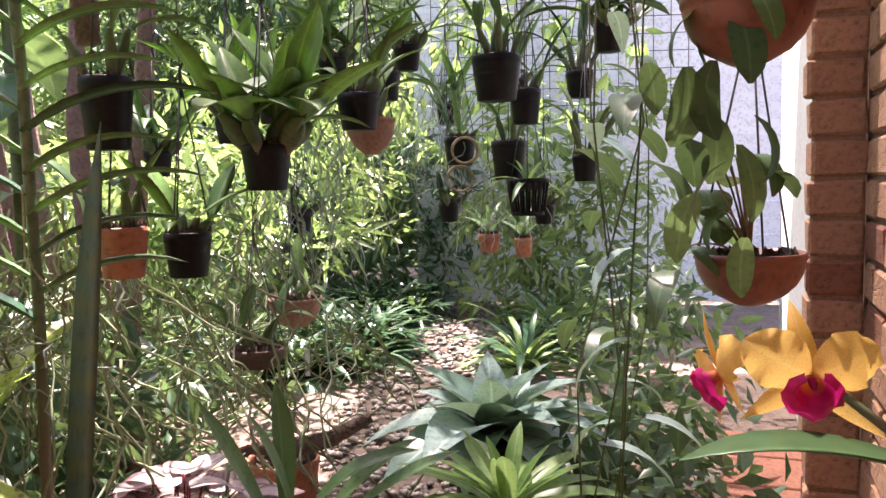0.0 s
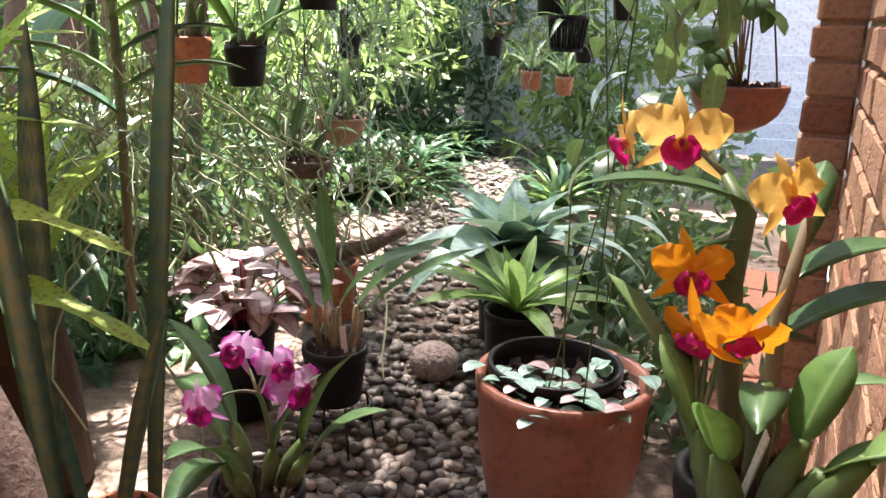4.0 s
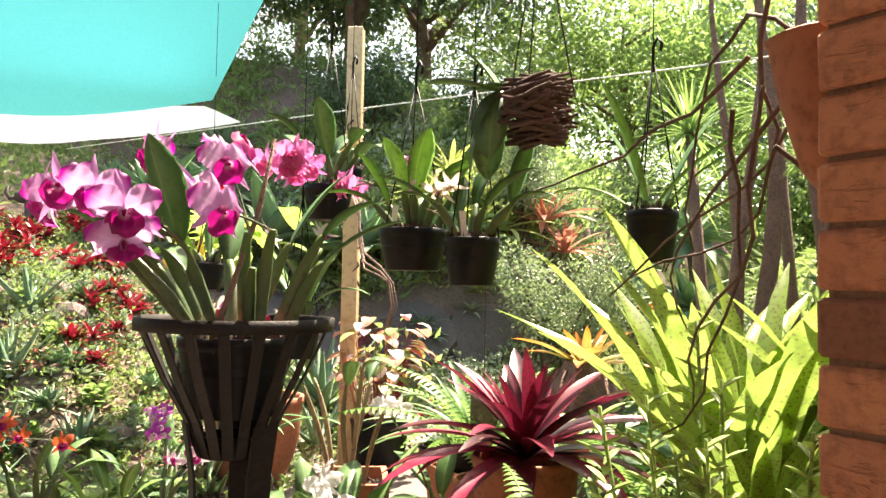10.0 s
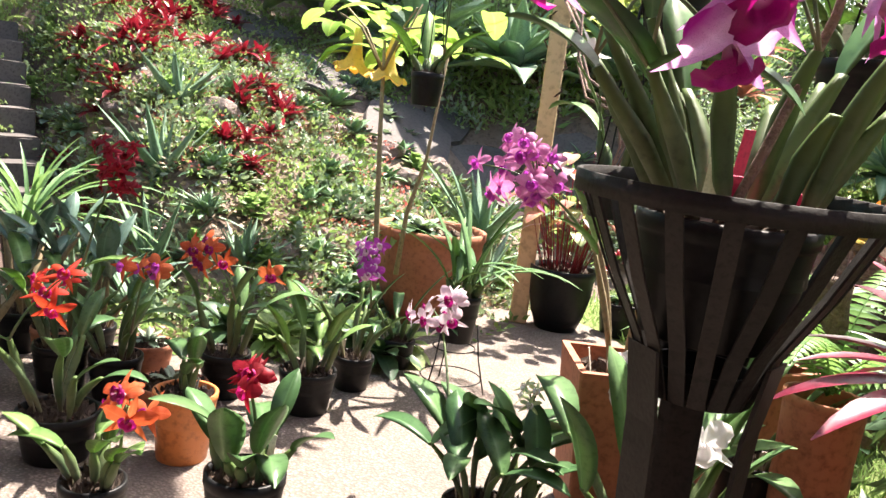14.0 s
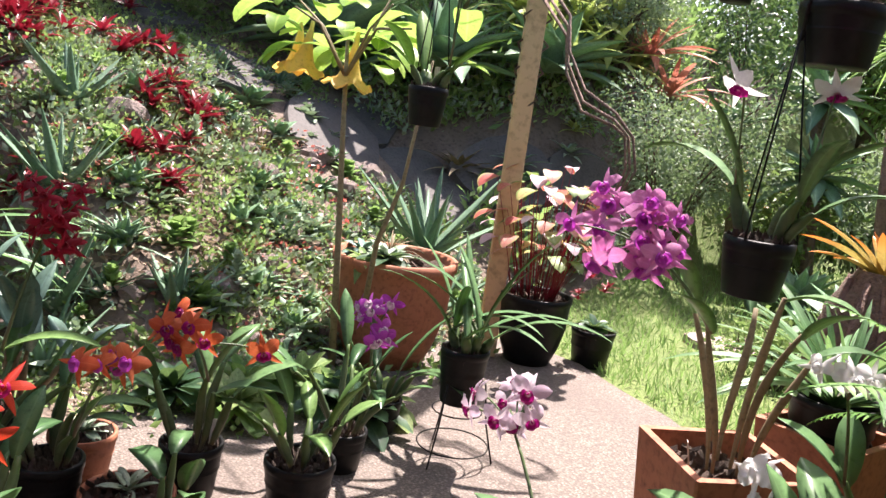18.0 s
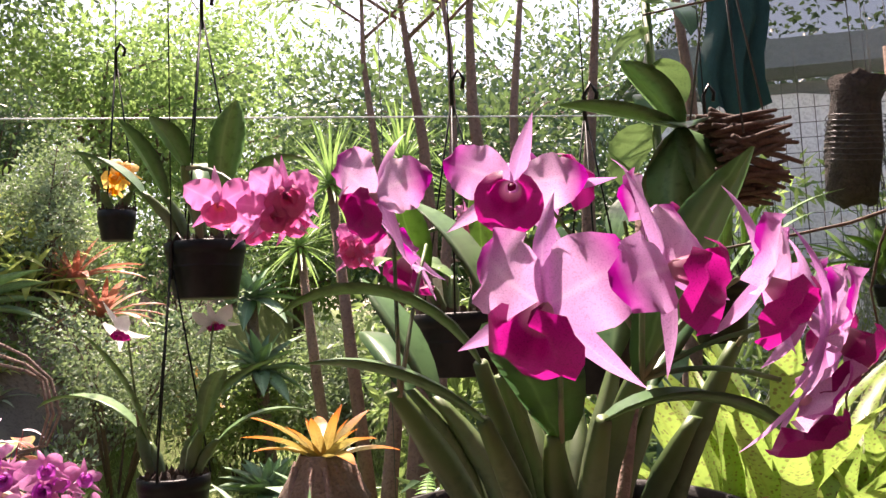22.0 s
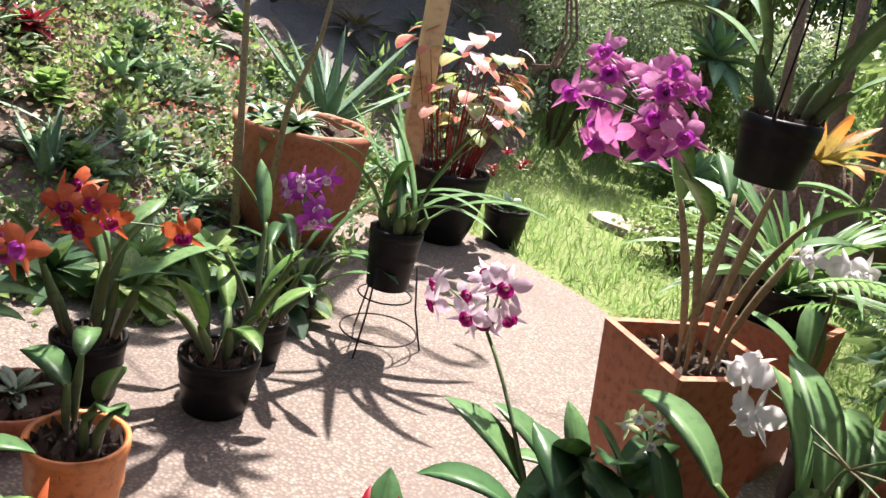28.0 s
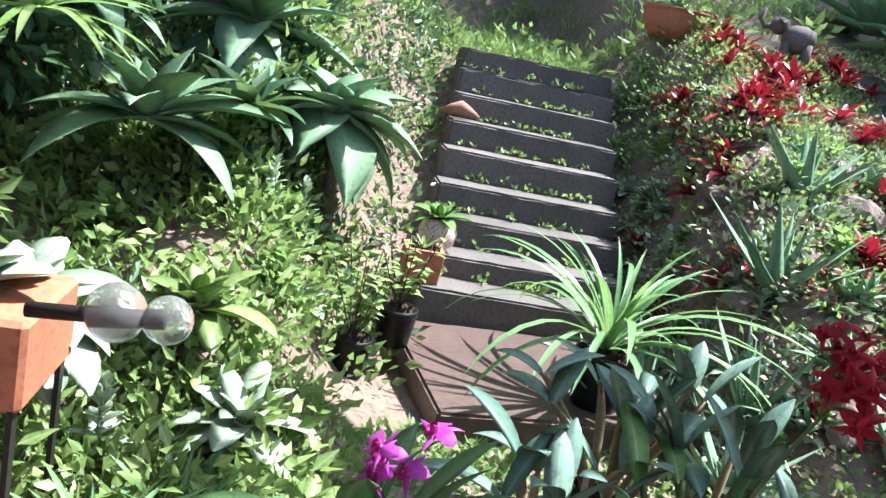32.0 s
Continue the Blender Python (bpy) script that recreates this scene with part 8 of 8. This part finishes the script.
ob = thing("painted_pot", "round pale pot with dark painted spots holding a succulent", "potted plant", T(-7.05, -0.02, 0.345))
pp = MB().lathe([(0.04, 0), (0.09, 0.04), (0.1, 0.1), (0.075, 0.16), (0.06, 0.165), (0.055, 0.12)], 20)
part("pot", pp.mesh("pot", foliage("painted ceramic", (0.6, 0.42, 0.42), (0.7, 0.6, 0.58), 0.4, 0, 0, spots=(0.03, 0.02, 0.02))), ob, None, "pale pot with dark spots")
rosette(ob, 14, 0.16, 0.07, ORCHIDB, "oval", (70, 10), 30, thick=0.006, seed=9, at=(0, 0, 0.16))
thing("conch_shell", "pinkish weathered conch shell on a step", "shell", T(-8.08, 0.13, 0.965) @ Rz(70), mesh=MB().tube([(-0.13, 0, 0.01), (-0.06, 0, 0.03), (0.0, 0, 0.045), (0.06, 0.01, 0.03), (0.12, 0, 0.015)], [0.01, 0.035, 0.05, 0.03, 0.008], 10).mesh("conch_shell", COIR))
# plants left of the stairs
for i, (x, y, n_, L, W, m, k, z) in enumerate([(-4.95, -0.85, 30, 0.42, 0.03, CYMB, "strap", 0.0), (-4.75, -1.0, 26, 0.36, 0.022, CYMB, "strap", 0.05), (-5.3, -0.75, 18, 0.26, 0.1, PALELEAF, "oval", 0.1), (-5.6, -0.95, 20, 0.26, 0.11, GROUNDLEAF, "oval", 0.15), (-5.0, -0.55, 16, 0.2, 0.07, GROUNDLEAF, "oval", 0.05),
                                              (-5.2, -1.35, 26, 0.3, 0.14, PALELEAF, "oval", 0.45), (-6.2, -1.3, 22, 0.5, 0.16, AGAVE, "agave", 0.35), (-6.6, -1.75, 24, 0.55, 0.16, AGAVE, "agave", 0.6), (-5.9, -1.6, 30, 0.45, 0.035, BRIGHTLEAF, "strap", 0.9), (-7.4, -1.7, 26, 0.6, 0.1, DARKSTRAP, "lance", 0.9), (-6.4, -0.95, 16, 0.3, 0.1, TREELEAF, "lance", 0.3)]):
    bed_plant("foliage_plant", ("grassy clump", "grassy clump", "pale round-leaved plant", "broad green-leaved plant", "low broad-leaved plant", "large pale cabbage-like succulent", "foxtail agave", "foxtail agave", "spiky bright green rosette", "dark long-leaved shrub", "leafy green plant")[i] + " in the bed beside the stairs", "foliage plant", x, y, n_, L, W, m, z=height(x, y) + z, kind=k, el=(80, 0), droop=45, seed=700 + i, thick=0.008 if k in ("oval", "agave") else 0.0)
shrub("leafy green shrub on the bank beside the stairs", -6.3, -2.0, 0.8, 1.3, TREELEAF, (0.12, 0.05), 2400, 710)
shrub("leafy green shrub on the bank beside the stairs", -5.6, -2.3, 0.7, 1.0, GROUNDLEAF, (0.1, 0.045), 2000, 711)
tree("thick dark tree trunk beside the stairs", -7.6, -1.2, 4.5, 1.8, 0.2, TREELEAF, (0.16, 0.06), 3500, 712, limbs=8, crown_from=0.6)

# long fronds that reach over the snake plants
ob = thing("strap_fern", "strap fern with long yellow-green spotted fronds reaching out", "fern", T(-1.15, 1.3, 0), "strap ferns")
for k, (z, yaw, L, a0, a1) in enumerate([(0.92, -95, 0.62, 12, -22), (1.02, -80, 0.5, 25, -10), (0.8, -100, 0.7, 8, -25), (1.1, -60, 0.5, 40, 0), (1.15, -20, 0.55, 50, 5), (0.95, 10, 0.5, 40, -10), (1.2, -120, 0.45, 60, 10)]):
    part("frond", leaf_mesh(STRAPFERN, L, 0.085, "strap", a0, a1, fold=0.15, n=14, wave=0.25), ob, T(0, 0, z - 0.12) @ Rz(yaw))
part("root_mass", MB().lathe([(0.001, 0), (0.1, 0.0), (0.09, 0.6), (0.06, 1.05), (0.001, 1.08)], 12).mesh("root_mass", BARK), ob, None, "brown root mass")
# herbs and rosettes on both sides of the stairs
rr = random.Random(900)
for i in range(16):
    x = rr.uniform(-9.0, -6.6)
    y = rr.uniform(0.75, 1.3) + 0.2 * min(3.0, -6.4 - x)
    bed_plant("bank_herb", "small pale-leaved herb on the bank by the stairs", "herb", x, y, 22, 0.11, 0.04, (PALELEAF, GROUNDLEAF, AGAVE)[i % 3], z=height(x, y) + rr.uniform(0.0, 0.15), kind="oval", el=(80, -10), droop=30, seed=910 + i, group="bank herbs", joined=True)
for i in range(26):
    x, y = rr.uniform(-7.2, -5.0), rr.uniform(1.2, 3.4)
    bed_plant("succulent", "small fleshy succulent rosette between stones", "succulent", x, y, 16, rr.uniform(0.06, 0.11), 0.04, (PALELEAF, ALOE, PALELEAF, CALAD, GROUNDLEAF)[i % 5], kind="oval", el=(75, 0), droop=20, thick=0.008, seed=940 + i, group="succulents", joined=True)
for i, (x, y) in enumerate([(-6.9, 0.85), (-7.6, 1.05), (-8.3, 1.2), (-6.55, 0.72)]):
    bed_plant("lily_clump", "leafy green lily clump at the edge of the stairs", "lily", x, y, 18, 0.36, 0.04, (CYMB, AGAVE)[i % 2], kind="strap", el=(85, 20), droop=70, seed=970 + i)

# more variety on the bank: tufts, pale herbs and small aloes
rr = random.Random(1200)
KINDS = [("pale upright herb on the bank", "herb", 26, 0.05, 0.022, PALELEAF, "oval", 0.16), ("small blue-green agave on the bank", "succulent", 18, 0.15, 0.045, AGAVE, "agave", 0.0),
         ("creamy leaf rosette on the bank", "succulent", 20, 0.10, 0.05, PALELEAF, "oval", 0.0), ("little spiky aloe on the bank", "aloe", 14, 0.17, 0.03, ALOE, "taper", 0.0),
         ("leafy green weed on the bank", "weed", 24, 0.07, 0.04, BRIGHTLEAF, "oval", 0.10), ("dry brown tuft on the bank", "weed", 24, 0.16, 0.008, CANE, "taper", 0.0)]
for i in range(150):
    x, y = rr.uniform(-7.6, -4.9), rr.uniform(0.95, 3.7)
    lab, cat, n, L, W, m, k, rise = KINDS[i % 6]
    q = rr.uniform(0.9, 1.7)
    tuft("bank_plant", lab, cat, x, y, n, L * q, W * q, m, None, k, (82, 5), 25, 1300 + i, "small bank plants", rise, 0.006 if k in ("agave", "taper") and m is not CANE else 0.0)
for i in range(40):
    if i % 2:
        x = rr.uniform(-9.2, -6.5)
        y = rr.uniform(0.74, 1.1) + 0.2 * (-6.4 - x)
    else:
        x, y = rr.uniform(-7.4, -5.2), rr.uniform(-1.5, -0.62)
    lab, cat, n, L, W, m, k, rise = KINDS[(0, 4, 2, 4, 3)[i % 5]]
    tuft("stair_plant", lab + " beside the stairs", cat, x, y, n, L * 1.5, W * 1.5, m, None, k, (82, 5), 25, 1500 + i, "small plants by the stairs", rise * 1.6)
for i in range(30):
    x, y = rr.uniform(-7.6, -5.3), rr.uniform(4.4, 6.6)
    tuft("slope_plant", "leafy rosette on the far slope", "foliage plant", x, y, 24, rr.uniform(0.22, 0.38), 0.05, (BRIGHTLEAF, AGAVE, YELBROM, PALELEAF, CANE)[i % 5], None, "lance", (82, 10), 45, 1600 + i, "plants of the far slope", 0.0, 0.0, 6)
for i, (x, y) in enumerate([(-4.42, 1.72), (-4.52, 1.6), (-4.6, 1.66), (-4.75, 1.62), (-4.36, 1.58), (-4.85, 1.4), (-4.7, 1.25), (-4.95, 1.15)]):
    bed_plant("foot_herb", "leafy dark green herb at the foot of the bank", "herb", x, y, 24, 0.2, 0.085, (GROUNDLEAF, TREELEAF, BRIGHTLEAF)[i % 3], z=0.06, kind="oval", el=(85, 10), droop=50, seed=1700 + i, group="herbs at the bank's foot", steps=3, nseg=5)

# ---- bricks, last ----
for par, m, L, seed in BRICKS:
    rb = random.Random(seed)
    part("brick", brick_mesh(L, 0.11, 0.076, rb.randrange(4), BRICKD if rb.random() < 0.1 else WALLBRICK if par is wall_east else BRICK), par, m)
